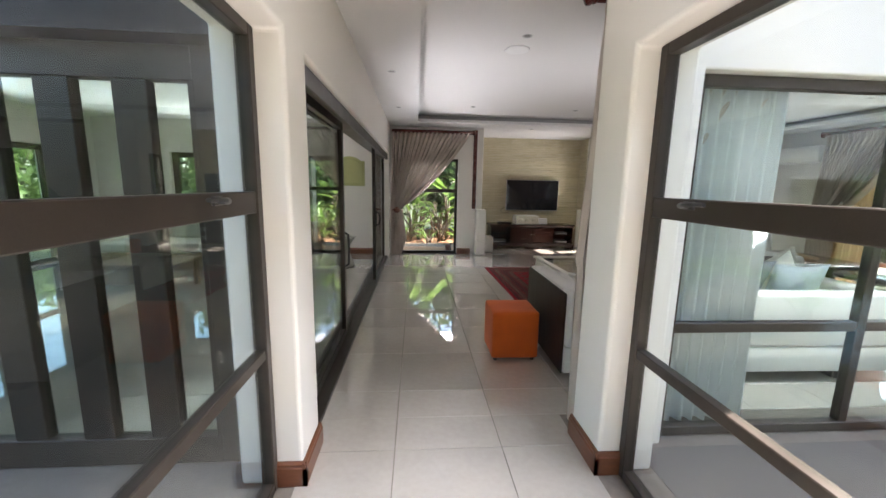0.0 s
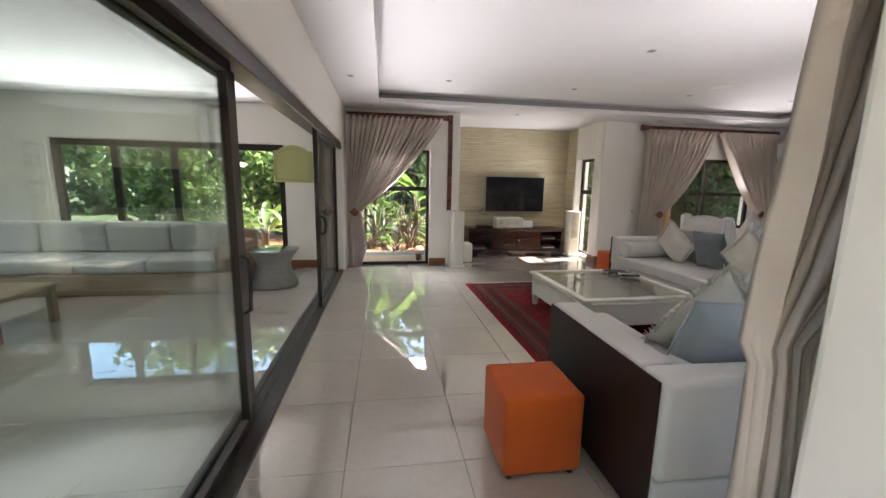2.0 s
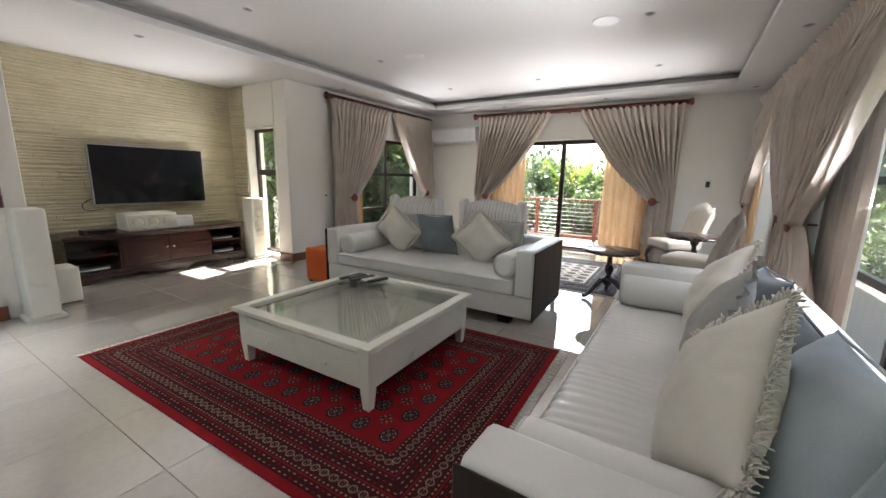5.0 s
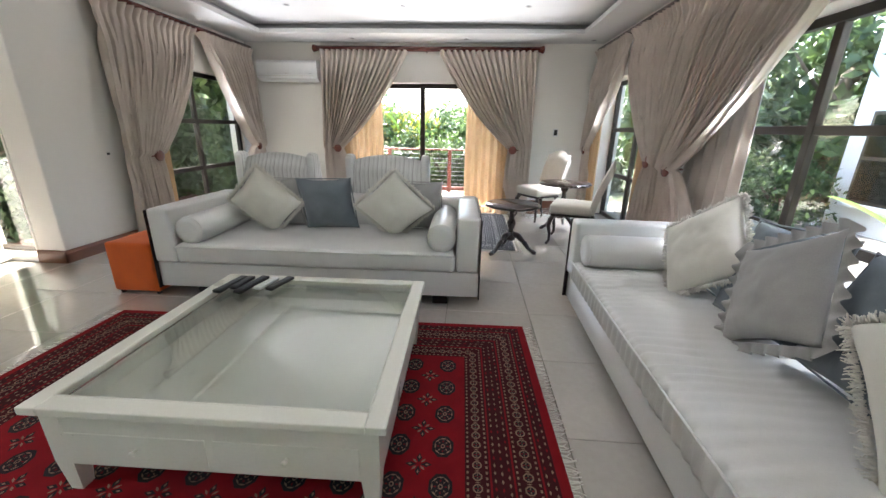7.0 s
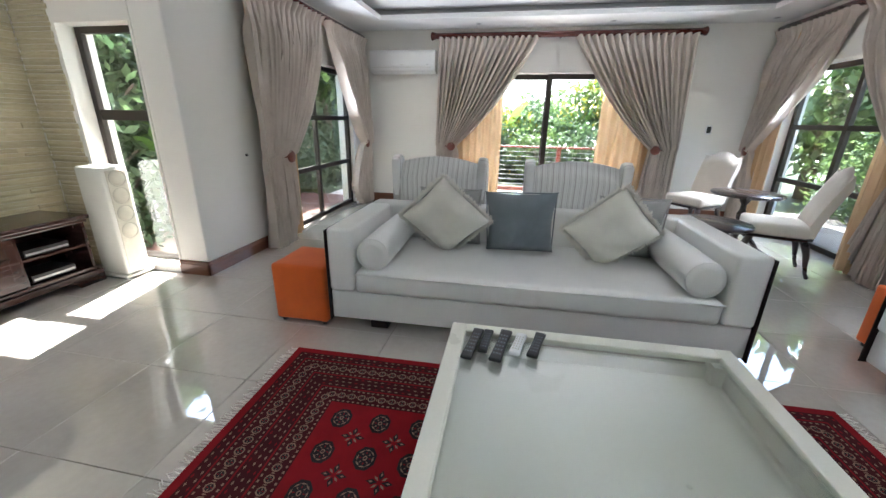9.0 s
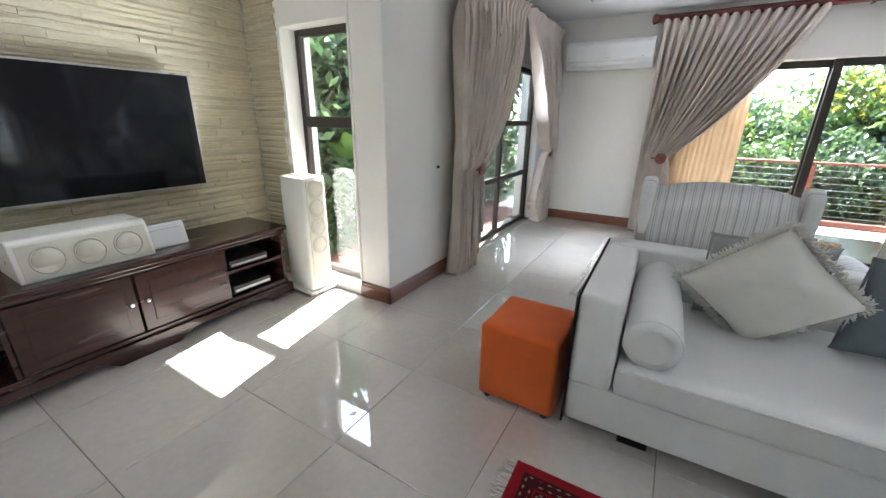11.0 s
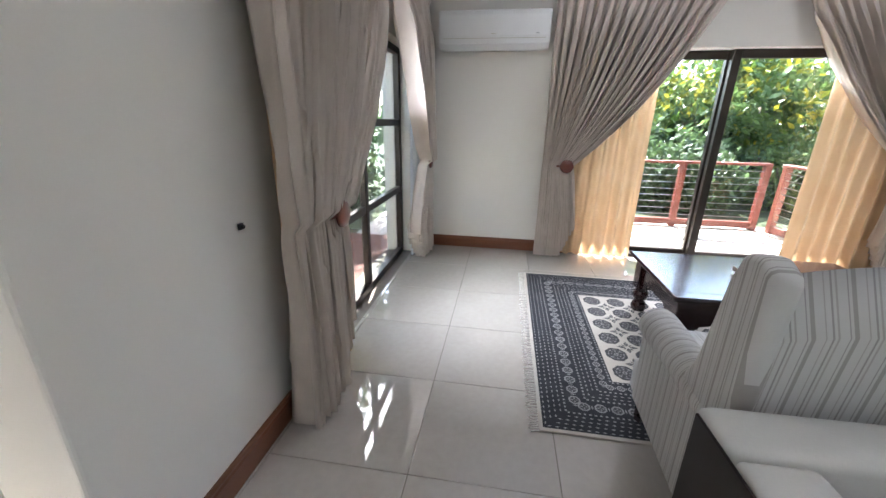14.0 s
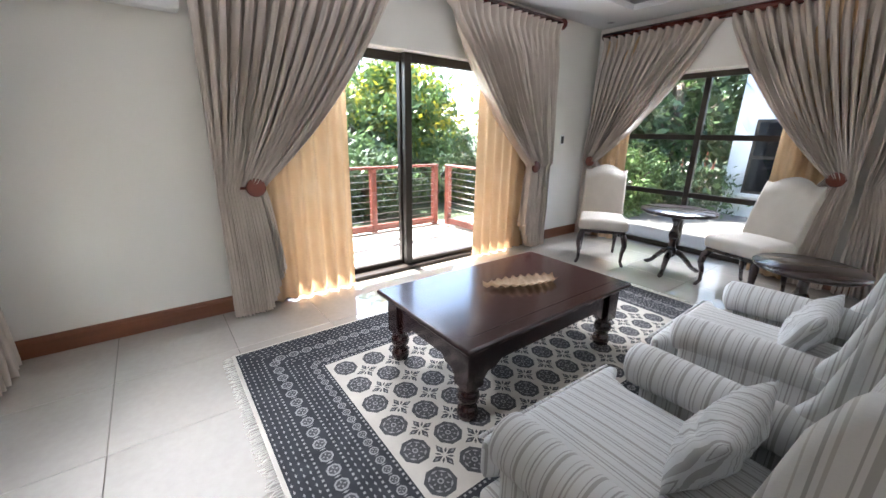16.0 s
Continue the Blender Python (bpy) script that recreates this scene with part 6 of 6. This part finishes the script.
# ---- outside ----
bm = bmesh.new()
box(bm, -400, 400, -400, 400, -0.6, -0.06)
structure("ground", bm, M_GRASS, "green lawn and planted ground around the house", "ground")
bm = bmesh.new()
n = 40
grid = [[bm.verts.new((-3.5 + 9.5 * i / n, 8.44 + 4.2 * j / n, -0.03 + 0.03 * noise.noise((i * 0.35, j * 0.35, 2)) * min(1, j / 6) + 0.10 * max(0, j / n - 0.4))) for i in range(n + 1)] for j in range(n + 1)]
for j in range(n):
    for i in range(n):
        f = bm.faces.new((grid[j][i], grid[j][i + 1], grid[j + 1][i + 1], grid[j + 1][i]))
        f.smooth = True
structure("ground_bed", bm, M_SOIL, "bare reddish soil bed with leaf litter by the windows", "soil")
bm = bmesh.new()
box(bm, 4.44, 8.05, 8.45, 9.7, -0.058, -0.003)
structure("pavement_garden", bm, M_PAVE, "red brick paving strip outside the garden window", "paving")
bm = bmesh.new()
box(bm, 1.27, 8.6, -3.0, 1.88, -0.058, -0.003)
structure("pavement_court", bm, M_COURT, "pale paved court outside the lounge windows", "paving")
# added strip of ground, coloured paler than the soil bed
bm = bmesh.new()
box(bm, -3.4, 1.12, 8.45, 9.15, -0.058, -0.003)
structure("ground_apron", bm, M_APRON, "sandy ground strip along the garden wall, paler than the soil bed", "paving")
# outside faces of the court, whitewashed
bm = bmesh.new()
box(bm, 4.44, 4.50, 9.83, 11.4, -0.06, 2.9)
structure("wall_garden_screen", bm, M_WALL_OUT, "white garden screen wall in the sun", "wall")


def leaf_cloud(name, mat, radius, squash, clumps, per, size, seed, shell=0.55):
    """Many small leaves in clumps through a crown."""
    rng = np.random.default_rng(seed)
    d = rng.normal(size=(clumps, 3))
    d /= np.linalg.norm(d, axis=1)[:, None]
    c = d * (rng.uniform(shell, 1.0, size=(clumps, 1)) ** 0.6) * radius * rng.uniform(0.75, 1.1, size=(clumps, 1))
    c[:, 2] *= squash
    p = np.repeat(c, per, axis=0) + rng.normal(size=(clumps * per, 3)) * radius * 0.13
    k = len(p)
    a = rng.normal(size=(k, 3))
    a /= np.linalg.norm(a, axis=1)[:, None]
    b = rng.normal(size=(k, 3))
    b[:, 2] *= 0.4
    b -= a * (a * b).sum(1)[:, None]
    b /= np.linalg.norm(b, axis=1)[:, None]
    s = size * rng.uniform(0.6, 1.4, size=(k, 1))
    v = np.stack([p - a * s, p + b * s * 0.42, p + a * s, p - b * s * 0.42], 1).reshape(-1, 3)
    me = bpy.data.meshes.new(name)
    me.from_pydata(v.tolist(), [], [(4 * i, 4 * i + 1, 4 * i + 2, 4 * i + 3) for i in range(k)])
    me.materials.append(mat)
    return me


CROWNS = [leaf_cloud("crown", M_LEAF, 1.0, 0.9, 90, 45, 0.075, 1), leaf_cloud("crown", M_LEAFDARK, 1.0, 0.9, 90, 45, 0.075, 2), leaf_cloud("crown", M_LEAF, 1.0, 1.1, 70, 60, 0.06, 3)]
BLOOM = leaf_cloud("blossom", M_LEAFYELLOW, 1.03, 0.9, 70, 20, 0.06, 4, 0.9)


def tree(x, y, h, r, kind, label, blossom=False, spin=0.0):
    root = thing("tree", label, "tree", "garden trees", pose(x, y, -0.06, 0, 0, spin))
    rng = random.Random(int(x * 31 + y * 17))
    bm = bmesh.new()
    top = h - r * 0.5
    pts = [(0.12 * math.sin(k * 1.3) * k / 4, 0.1 * math.cos(k * 1.7) * k / 4, top * k / 5) for k in range(6)]
    tube(pts, [0.055 * r + 0.05 - 0.012 * k for k in range(6)], 8, bm)
    for k in range(5):
        q = rng.uniform(0, 6.28)
        z = top * rng.uniform(0.5, 0.95)
        e = r * rng.uniform(0.5, 0.85)
        tube([(0, 0, z), (math.cos(q) * e * 0.5, math.sin(q) * e * 0.5, z + 0.25 * r), (math.cos(q) * e, math.sin(q) * e, z + 0.55 * r)], [0.05, 0.035, 0.015], 6, bm)
    part("trunk", bm, M_BARK, root)
    c = new("crown", CROWNS[kind])
    c.parent = root
    c.matrix_basis = Matrix.LocRotScale((0, 0, top), Euler((0, 0, spin)), (r, r, r))
    if blossom:
        c = new("blossom", BLOOM)
        c.parent = root
        c.matrix_basis = Matrix.LocRotScale((0, 0, top), Euler((0, 0, 1)), (r, r, r))


G, D = "leafy green garden tree with a loose crown", "dense dark-leaved garden tree"
# beyond the deck
tree(14.5, 1.4, 2.6, 1.5, 0, "green tree with yellow flowering tips beyond the deck", True, 0.4)
tree(13.6, 6.9, 1.4, 1.2, 2, "green tree with yellow flowering tips beyond the deck", True, 1.1)
tree(13.5, 3.2, 2.1, 1.2, 0, "green tree with yellow flowering tips beyond the deck", True, 2.1)
tree(13.2, 5.2, 1.3, 1.25, 1, D, False, 0.9)
tree(12.6, 3.6, 1.1, 1.1, 1, D, False, 1.9)
tree(12.9, 7.6, 1.4, 1.3, 1, D, False, 2.9)
tree(17.5, 8.5, 1.9, 1.7, 1, G, False, 0.2)
tree(18.5, 1.0, 2.1, 1.8, 0, G, False, 0.7)
tree(19.5, 4.8, 1.7, 1.7, 2, G, False, 1.7)
for k in range(9):
    tree(11.0 + 0.5 * (k % 3), 1.2 + 0.95 * k, 0.75 + 0.15 * (k % 2), 0.85, (1, 2, 1)[k % 3], "dense low shrub below the deck rail", False, k * 1.3)
tree(12.6, 2.2, 2.5, 1.25, 0, "green tree with yellow flowering tips beyond the deck", True, 2.4)
tree(12.7, 5.7, 1.15, 1.1, 0, "green tree with yellow flowering tips beyond the deck", True, 0.3)
# garden side
tree(6.9, 11.6, 3.2, 1.6, 1, D, False, 0.5)
tree(9.2, 11.0, 3.6, 1.8, 0, G, False, 1.5)
tree(5.7, 13.2, 4.0, 2.0, 1, D, False, 2.2)
tree(8.2, 10.0, 1.6, 0.9, 1, D, False, 0.1)
tree(6.2, 10.3, 1.2, 0.75, 1, D, False, 1.2)
tree(-0.6, 13.4, 3.4, 1.9, 0, G, False, 0.3)
tree(1.6, 13.0, 2.6, 1.6, 1, D, False, 0.8)
tree(-2.8, 12.6, 3.2, 1.8, 0, G, False, 1.9)
tree(-4.9, 11.8, 3.0, 1.7, 0, G, False, 2.6)
tree(-3.6, 10.6, 1.1, 0.9, 2, G, False, 2.0)
tree(-10.0, 5.0, 3.2, 2.0, 0, G, False, 0.6)
tree(-9.5, 2.6, 2.8, 1.7, 1, D, False, 1.6)
for k in range(8):
    tree(4.9 + 0.75 * k, 10.5 + 0.35 * (k % 2), 1.3 + 0.5 * (k % 3), 0.95, (1, 1, 0)[k % 3], "dense dark shrub beside the garden path", False, k * 0.9)
# court side
tree(8.6, -2.2, 3.4, 1.8, 1, D, False, 0.9)
tree(9.6, -3.4, 3.0, 1.7, 0, G, False, 1.4)
tree(3.8, -4.6, 4.2, 2.1, 1, D, False, 2.4)
tree(10.6, -0.4, 3.0, 1.7, 0, G, False, 0.2)
tree(2.6, -2.4, 1.6, 1.0, 1, D, False, 0.7)
tree(8.3, 0.2, 0.9, 0.7, 2, G, False, 1.7)
tree(-3.6, -2.5, 3.2, 1.8, 0, G, False, 2.7)


def blade(l, w, bend, n=9):
    """A long arching leaf with a folded midrib."""
    bm = bmesh.new()
    rows = []
    for i in range(n + 1):
        f = i / n
        wd = w * (math.sin(min(1.0, f * 0.93 + 0.06) * math.pi) ** 0.6) / 2
        x = l * f * (1 - 0.25 * f * bend)
        z = l * (0.55 * f - bend * 0.75 * f * f)
        rows.append([bm.verts.new((x, s * wd, z + abs(s) * wd * 0.35)) for s in (-1, -0.5, 0, 0.5, 1)])
    for a, b in zip(rows, rows[1:]):
        for k in range(4):
            f = bm.faces.new((a[k], a[k + 1], b[k + 1], b[k]))
            f.smooth = True
    me = bpy.data.meshes.new("leaf")
    bm.to_mesh(me)
    bm.free()
    me.materials.append(M_PALM)
    return me


BLADES = [blade(1.15, 0.34, 0.5), blade(0.95, 0.30, 0.75), blade(1.3, 0.36, 0.3), blade(0.5, 0.07, 0.7)]


def strelitzia(x, y, h, label, count=9, narrow=False, scale=1.0):
    root = thing("strelitzia", label, "plant", "broad-leaved garden plants", pose(x, y, -0.06))
    rng = random.Random(int(x * 77 + y * 13))
    stem = bmesh.new()
    for k in range(count):
        q = rng.uniform(0, 6.28)
        t = h * rng.uniform(0.45, 1.0)
        e = rng.uniform(0.05, 0.3) * scale
        p = (math.cos(q) * e, math.sin(q) * e, t)
        tube([(math.cos(q) * 0.05, math.sin(q) * 0.05, 0), (math.cos(q) * e * 0.4, math.sin(q) * e * 0.4, t * 0.6), p], [0.022, 0.018, 0.010], 6, stem)
        ob = new("leaf", BLADES[3] if narrow else rng.choice(BLADES[:3]))
        ob.parent = root
        ob.matrix_basis = Matrix.LocRotScale(p, Euler((rng.uniform(-0.4, 0.4), rng.uniform(-0.7, 0.2), q)), (scale,) * 3)
    part("stems", stem, M_BARK, root)


for x, y, h, c, nw, s in ((0.9, 10.9, 1.7, 7, False, 0.6), (0.2, 11.5, 2.1, 8, False, 0.75), (1.4, 11.8, 1.6, 8, False, 0.7), (-0.5, 11.0, 1.2, 7, False, 0.55), (0.7, 10.9, 0.8, 22, True, 1.3), (-0.1, 11.2, 1.0, 22, True, 1.5), (1.3, 11.0, 0.7, 20, True, 1.3), (0.35, 9.9, 0.25, 16, True, 0.7),
                           (1.1, 10.0, 0.3, 14, True, 0.8), (-0.2, 10.2, 0.4, 16, True, 0.9), (-1.6, 9.6, 0.7, 12, True, 1.4), (-2.6, 10.6, 0.9, 8, False, 0.6), (-3.2, 9.4, 0.6, 14, True, 1.4),
                           (5.9, 9.9, 1.1, 7, False, 0.7), (5.3, 10.6, 1.8, 8, False, 0.9), (13.0, 3.6, 1.2, 8, False, 0.7), (12.6, 6.0, 1.2, 7, False, 0.9), (4.4, 0.2, 0.5, 10, False, 0.6), (3.4, -0.5, 0.6, 10, False, 0.6)):
    strelitzia(x, y, h, "strap-leaved clump of garden plants" if nw else "broad-leaved strelitzia plant with arching leaves", c, nw, s)
# bare twisting branches in the bed
for x, y, sd in ((0.75, 10.3, 1), (0.45, 10.7, 2), (0.1, 10.5, 3), (-0.35, 10.4, 4), (0.95, 10.6, 5), (0.6, 10.15, 6)):
    rng = random.Random(sd)
    root = thing("bare_shrub", "gnarled bare shrub stems in the red bed", "shrub", "bare shrubs", pose(x, y, -0.06))
    for k in range(4):
        p = Vector((0, 0, 0))
        d = Vector((rng.uniform(-0.5, 0.5), rng.uniform(-0.5, 0.5), 1))
        pts = [p.copy()]
        for q in range(7):
            d += Vector((rng.uniform(-0.6, 0.6), rng.uniform(-0.6, 0.6), rng.uniform(-0.2, 0.3)))
            p = p + d.normalized() * 0.16
            pts.append(p.copy())
        part("stem", tube(pts, [0.03 - 0.003 * q for q in range(8)], 6), M_BARK, root)
# dense evergreen screen outside the garden window
for k in range(7):
    tree(5.1 + 0.85 * k, 10.25 + 0.2 * (k % 2), 0.9, 0.95, 1, "dense dark shrub beside the garden path", False, k * 1.7)
    tree(5.4 + 0.85 * k, 10.75 + 0.2 * (k % 2), 2.5 + 0.3 * (k % 3), 1.15, 1, "dense dark shrub beside the garden path", False, k * 2.3)
# crowns added in the sun's path to shade the paving outside the garden window
for k, (x, y) in enumerate(((7.9, 10.05), (10.0, 9.9))):
    tree(x, y, 3.5, 1.1, 1, D, False, k * 2.0)
# low planting along the court
for k in range(5):
    tree(2.2 + 1.25 * k, -1.9 + 0.3 * (k % 2), 0.6, 0.75, (1, 2)[k % 2], "low clipped shrub beside the court", False, k * 1.1) if k < 2 else tree(7.6 + 0.7 * (k - 2), -1.0 + 0.3 * (k % 2), 0.7, 0.75, (1, 2)[k % 2], "low clipped shrub beside the court", False, k * 1.1)
# far hedge of trees all round
rng = random.Random(8)
for k in range(44):
    q = 2 * math.pi * k / 44
    d = rng.uniform(24, 34)
    low = 0.38 if math.cos(q) > 0.75 else 1.0
    tree(4 + d * math.cos(q), 4 + d * math.sin(q), rng.uniform(2.6, 5.0) * low, rng.uniform(2.8, 3.8) * (0.4 + 0.6 * low), k % 3, "distant leafy tree at the garden's edge", False, q)

chair = thing("garden_chair", "white plastic garden chair on the path", "chair", m=pose(5.42, 10.12, -0.06, 0, 0, 200))
part("seat", rbox(-0.24, 0.24, -0.23, 0.23, 0.40, 0.43, 0.012), M_WHITEPLASTIC, chair)
part("backrest", rbox(-0.25, -0.215, -0.23, 0.23, 0.431, 0.86, 0.012), M_WHITEPLASTIC, chair)
for sx in (-1, 1):
    for sy in (-1, 1):
        part("leg", rbox(sx * 0.21 - 0.02, sx * 0.21 + 0.02, sy * 0.20 - 0.02, sy * 0.20 + 0.02, 0, 0.399, 0.006, 1), M_WHITEPLASTIC, chair)

# deck with its balustrade
deck = thing("deck", "weathered timber deck outside the sliding door", "deck", kind="structure")
y = 1.9
db = bmesh.new()
box(db, 0, 1.5, 0, 0.088, 0, 0.03)
dm = bpy.data.meshes.new("plank")
db.to_mesh(dm)
db.free()
dm.materials.append(M_DECK)
while y < 9.0:
    ob = new("plank", dm)
    ob.parent = deck
    ob.location = (8.10, y, -0.055)
    y += 0.094
rail = thing("balustrade", "red-stained timber balustrade with horizontal steel cables", "railing")
RX = 9.45
posts = [(RX, 8.7), (RX, 7.4), (RX, 6.05), (RX, 4.72), (RX, 3.66), (RX - 0.14, 3.50), (8.4, 3.50)]
for x, y in posts:
    part("post", rbox(x - 0.04, x + 0.04, y - 0.04, y + 0.04, -0.055, 0.87, 0.005, 1), M_REDPOST, rail)
for (xa, ya), (xb, yb) in (((RX, 8.75), (RX, 3.62)), ((RX - 0.10, 3.50), (8.36, 3.50))):
    bm = bmesh.new()
    if xa == xb:
        rbox(xa - 0.05, xa + 0.05, yb, ya, 0.871, 0.905, 0.005, 1, bm)
    else:
        rbox(xb, xa, ya - 0.05, ya + 0.05, 0.871, 0.905, 0.005, 1, bm)
    part("handrail", bm, M_REDPOST, rail)
    bm = bmesh.new()
    if xa == xb:
        rbox(xa - 0.03, xa + 0.03, yb, ya, 0.0, 0.09, 0.005, 1, bm)
    else:
        rbox(xb, xa, ya - 0.03, ya + 0.03, 0.0, 0.09, 0.005, 1, bm)
    part("bottom_rail", bm, M_REDPOST, rail)
    for k in range(8):
        part("cable", tube([(xa, ya, 0.15 + k * 0.092), (xb, yb, 0.15 + k * 0.092)], 0.0045, 6), M_CABLE, rail)

# wing of the house across the court
wing = thing("house_wing", "white rendered house wing with bronze windows across the court", "house")
bm = bmesh.new()
box(bm, 4.6, 7.15, -5.2, -1.3, -0.06, 4.6)
part("wall", bm, M_WALL_OUT, wing)
part("roof", rbox(4.2, 7.5, -5.6, -0.95, 4.6, 4.8, 0.02, 1), M_ROOF, wing)
for z in (0.42, 2.75):
    w = part("window", rbox(5.55, 6.85, -1.298, -1.25, z, z + 1.25, 0.004, 1), M_ALU, wing)
    for xa, xb in ((5.60, 6.18), (6.22, 6.80)):
        for za, zb in ((z + 0.05, z + 0.60), (z + 0.65, z + 1.20)):
            part("pane", rbox(xa, xb, -1.2485, -1.243, za, zb, 0.001, 1), M_SCREEN, w)
    part("sill", rbox(5.5, 6.9, -1.298, -1.20, z - 0.06, z - 0.002, 0.005, 1), M_WALL_OUT, wing)
bal = thing("red_balcony", "small red-stained balcony rail on a far white wall", "balcony")
bm = bmesh.new()
box(bm, 7.6, 10.2, -6.4, -5.4, -0.06, 0.25)
part("base", bm, M_WALL_OUT, bal)
for k in range(12):
    part("baluster", rbox(7.70 + k * 0.2, 7.75 + k * 0.2, -5.55, -5.50, 0.25, 1.1, 0.004, 1), M_REDPOST, bal)
part("handrail", rbox(7.6, 10.2, -5.57, -5.48, 1.101, 1.17, 0.004, 1), M_REDPOST, bal)
part("bottom_rail", rbox(7.6, 10.2, -5.495, -5.48, 0.30, 0.38, 0.004, 1), M_REDPOST, bal)

# ---- split-stone cladding ----
BLOCKS = []
for k in range(8):
    rng = random.Random(50 + k)
    bm = bmesh.new()
    nx = 4
    front = [[bm.verts.new((i / nx, -(0.45 + 0.55 * rng.random()) if 0 < j < 2 else -(0.25 + 0.3 * rng.random()), (0.03, 0.5, 0.97)[j] + rng.uniform(-0.05, 0.05))) for i in range(nx + 1)] for j in range(3)]
    back = [[bm.verts.new((i / nx, 0, (0.0, 1.0)[j])) for i in range(nx + 1)] for j in range(2)]
    rows = [back[0], *front, back[1]]
    for a, b in zip(rows, rows[1:]):
        for i in range(nx):
            bm.faces.new((a[i], a[i + 1], b[i + 1], b[i]))
    bm.faces.new([r[0] for r in rows][::-1])
    bm.faces.new([r[-1] for r in rows])
    bmesh.ops.recalc_face_normals(bm, faces=bm.faces)
    me = bpy.data.meshes.new("stone")
    bm.to_mesh(me)
    bm.free()
    me.materials.append(M_STONE)
    BLOCKS.append(me)
clad = thing("stone_cladding", "pale yellow split sandstone cladding in thin uneven courses", "stone wall", kind="structure")
rng = random.Random(77)
rest = bmesh.new()
z = 0.0
while z < CEIL - 0.01:
    h = min(rng.uniform(0.030, 0.056), CEIL - z)
    x = 1.425
    while x < 4.135:
        l = min(rng.uniform(0.18, 0.62), 4.135 - x)
        if 4.135 - x - l < 0.08:
            l = 4.135 - x
        dep = rng.uniform(0.008, 0.024)
        me = rng.choice(BLOCKS)
        if x > 2.75 and 0.5 < z < 2.1:
            ob = new("stone", me)
            ob.parent = clad
            ob.matrix_basis = Matrix.LocRotScale((x, 9.549, z + 0.001), None, (l - 0.002, dep, h - 0.0015))
        else:
            v0 = len(rest.verts)
            rest.from_mesh(me)
            rest.verts.ensure_lookup_table()
            for v in rest.verts[v0:]:
                v.co = (x + v.co.x * (l - 0.003), 9.549 + v.co.y * dep, z + 0.001 + v.co.z * (h - 0.003))
        x += l
    dep = rng.uniform(0.010, 0.026)
    ob = new("stone", rng.choice(BLOCKS))
    ob.parent = clad
    ob.matrix_basis = Matrix.Translation((4.139, 9.525, z + 0.001)) @ Euler((0, 0, -math.pi / 2)).to_matrix().to_4x4() @ Matrix.Diagonal((0.375 - rng.uniform(0, 0.03), dep, h - 0.003, 1))
    z += h
tagged(part("stone_courses", rest, M_STONE, clad), kind="stuff")

# ---- floor tiles and cladding, the many small pieces last ----
TPX, TPY, TOX, TOY = 0.607, 0.620, -0.107, 1.92


def tile_mesh(w, d):
    bm = bmesh.new()
    e = 0.0018
    x0, x1, y0, y1 = 0, w, 0, d
    lo = [bm.verts.new(p) for p in ((x0, y0, -0.006), (x1, y0, -0.006), (x1, y1, -0.006), (x0, y1, -0.006))]
    mid = [bm.verts.new(p) for p in ((x0, y0, -e), (x1, y0, -e), (x1, y1, -e), (x0, y1, -e))]
    up = [bm.verts.new(p) for p in ((x0 + e, y0 + e, 0), (x1 - e, y0 + e, 0), (x1 - e, y1 - e, 0), (x0 + e, y1 - e, 0))]
    for a, b in ((lo, mid), (mid, up)):
        for k in range(4):
            bm.faces.new((a[k], a[(k + 1) % 4], b[(k + 1) % 4], b[k]))
    bm.faces.new(up)
    me = bpy.data.meshes.new("tile")
    bm.to_mesh(me)
    bm.free()
    me.materials.append(M_TILE)
    return me


def lay_tiles(x0, x1, y0, y1, cache={}):
    i0, i1 = math.floor((x0 - TOX) / TPX), math.ceil((x1 - TOX) / TPX)
    j0, j1 = math.floor((y0 - TOY) / TPY), math.ceil((y1 - TOY) / TPY)
    for i in range(i0, i1):
        for j in range(j0, j1):
            ax, bx = max(x0, TOX + i * TPX + 0.0016), min(x1, TOX + (i + 1) * TPX - 0.0016)
            ay, by = max(y0, TOY + j * TPY + 0.0016), min(y1, TOY + (j + 1) * TPY - 0.0016)
            if bx - ax < 0.02 or by - ay < 0.02:
                continue
            key = (round(bx - ax, 3), round(by - ay, 3))
            if key not in cache:
                cache[key] = tile_mesh(*key)
            ob = new("tile", cache[key])
            ob.parent = floor
            ob.location = (ax, ay, 0)


lay_tiles(WX1 - 0.04, 0.95, -1.4, SY)
lay_tiles(WX1 - 0.04, EX, SY, NY)
lay_tiles(1.42, 4.14, NY, 9.55)
# the patio room's tiles, joined
bm = bmesh.new()
x = TOX
while x > -6.2:
    x -= TPX
    y = TOY
    while y < 8.1:
        ax, bx = max(-6.3, x + 0.001), min(WX0 + 0.06, x + TPX - 0.001)
        if bx - ax > 0.02:
            box(bm, ax, bx, y + 0.0015, min(8.1, y + TPY - 0.001), -0.006, 0)
        y += TPY
tagged(part("patio_tiling", bm, M_TILE, floor), kind="stuff")
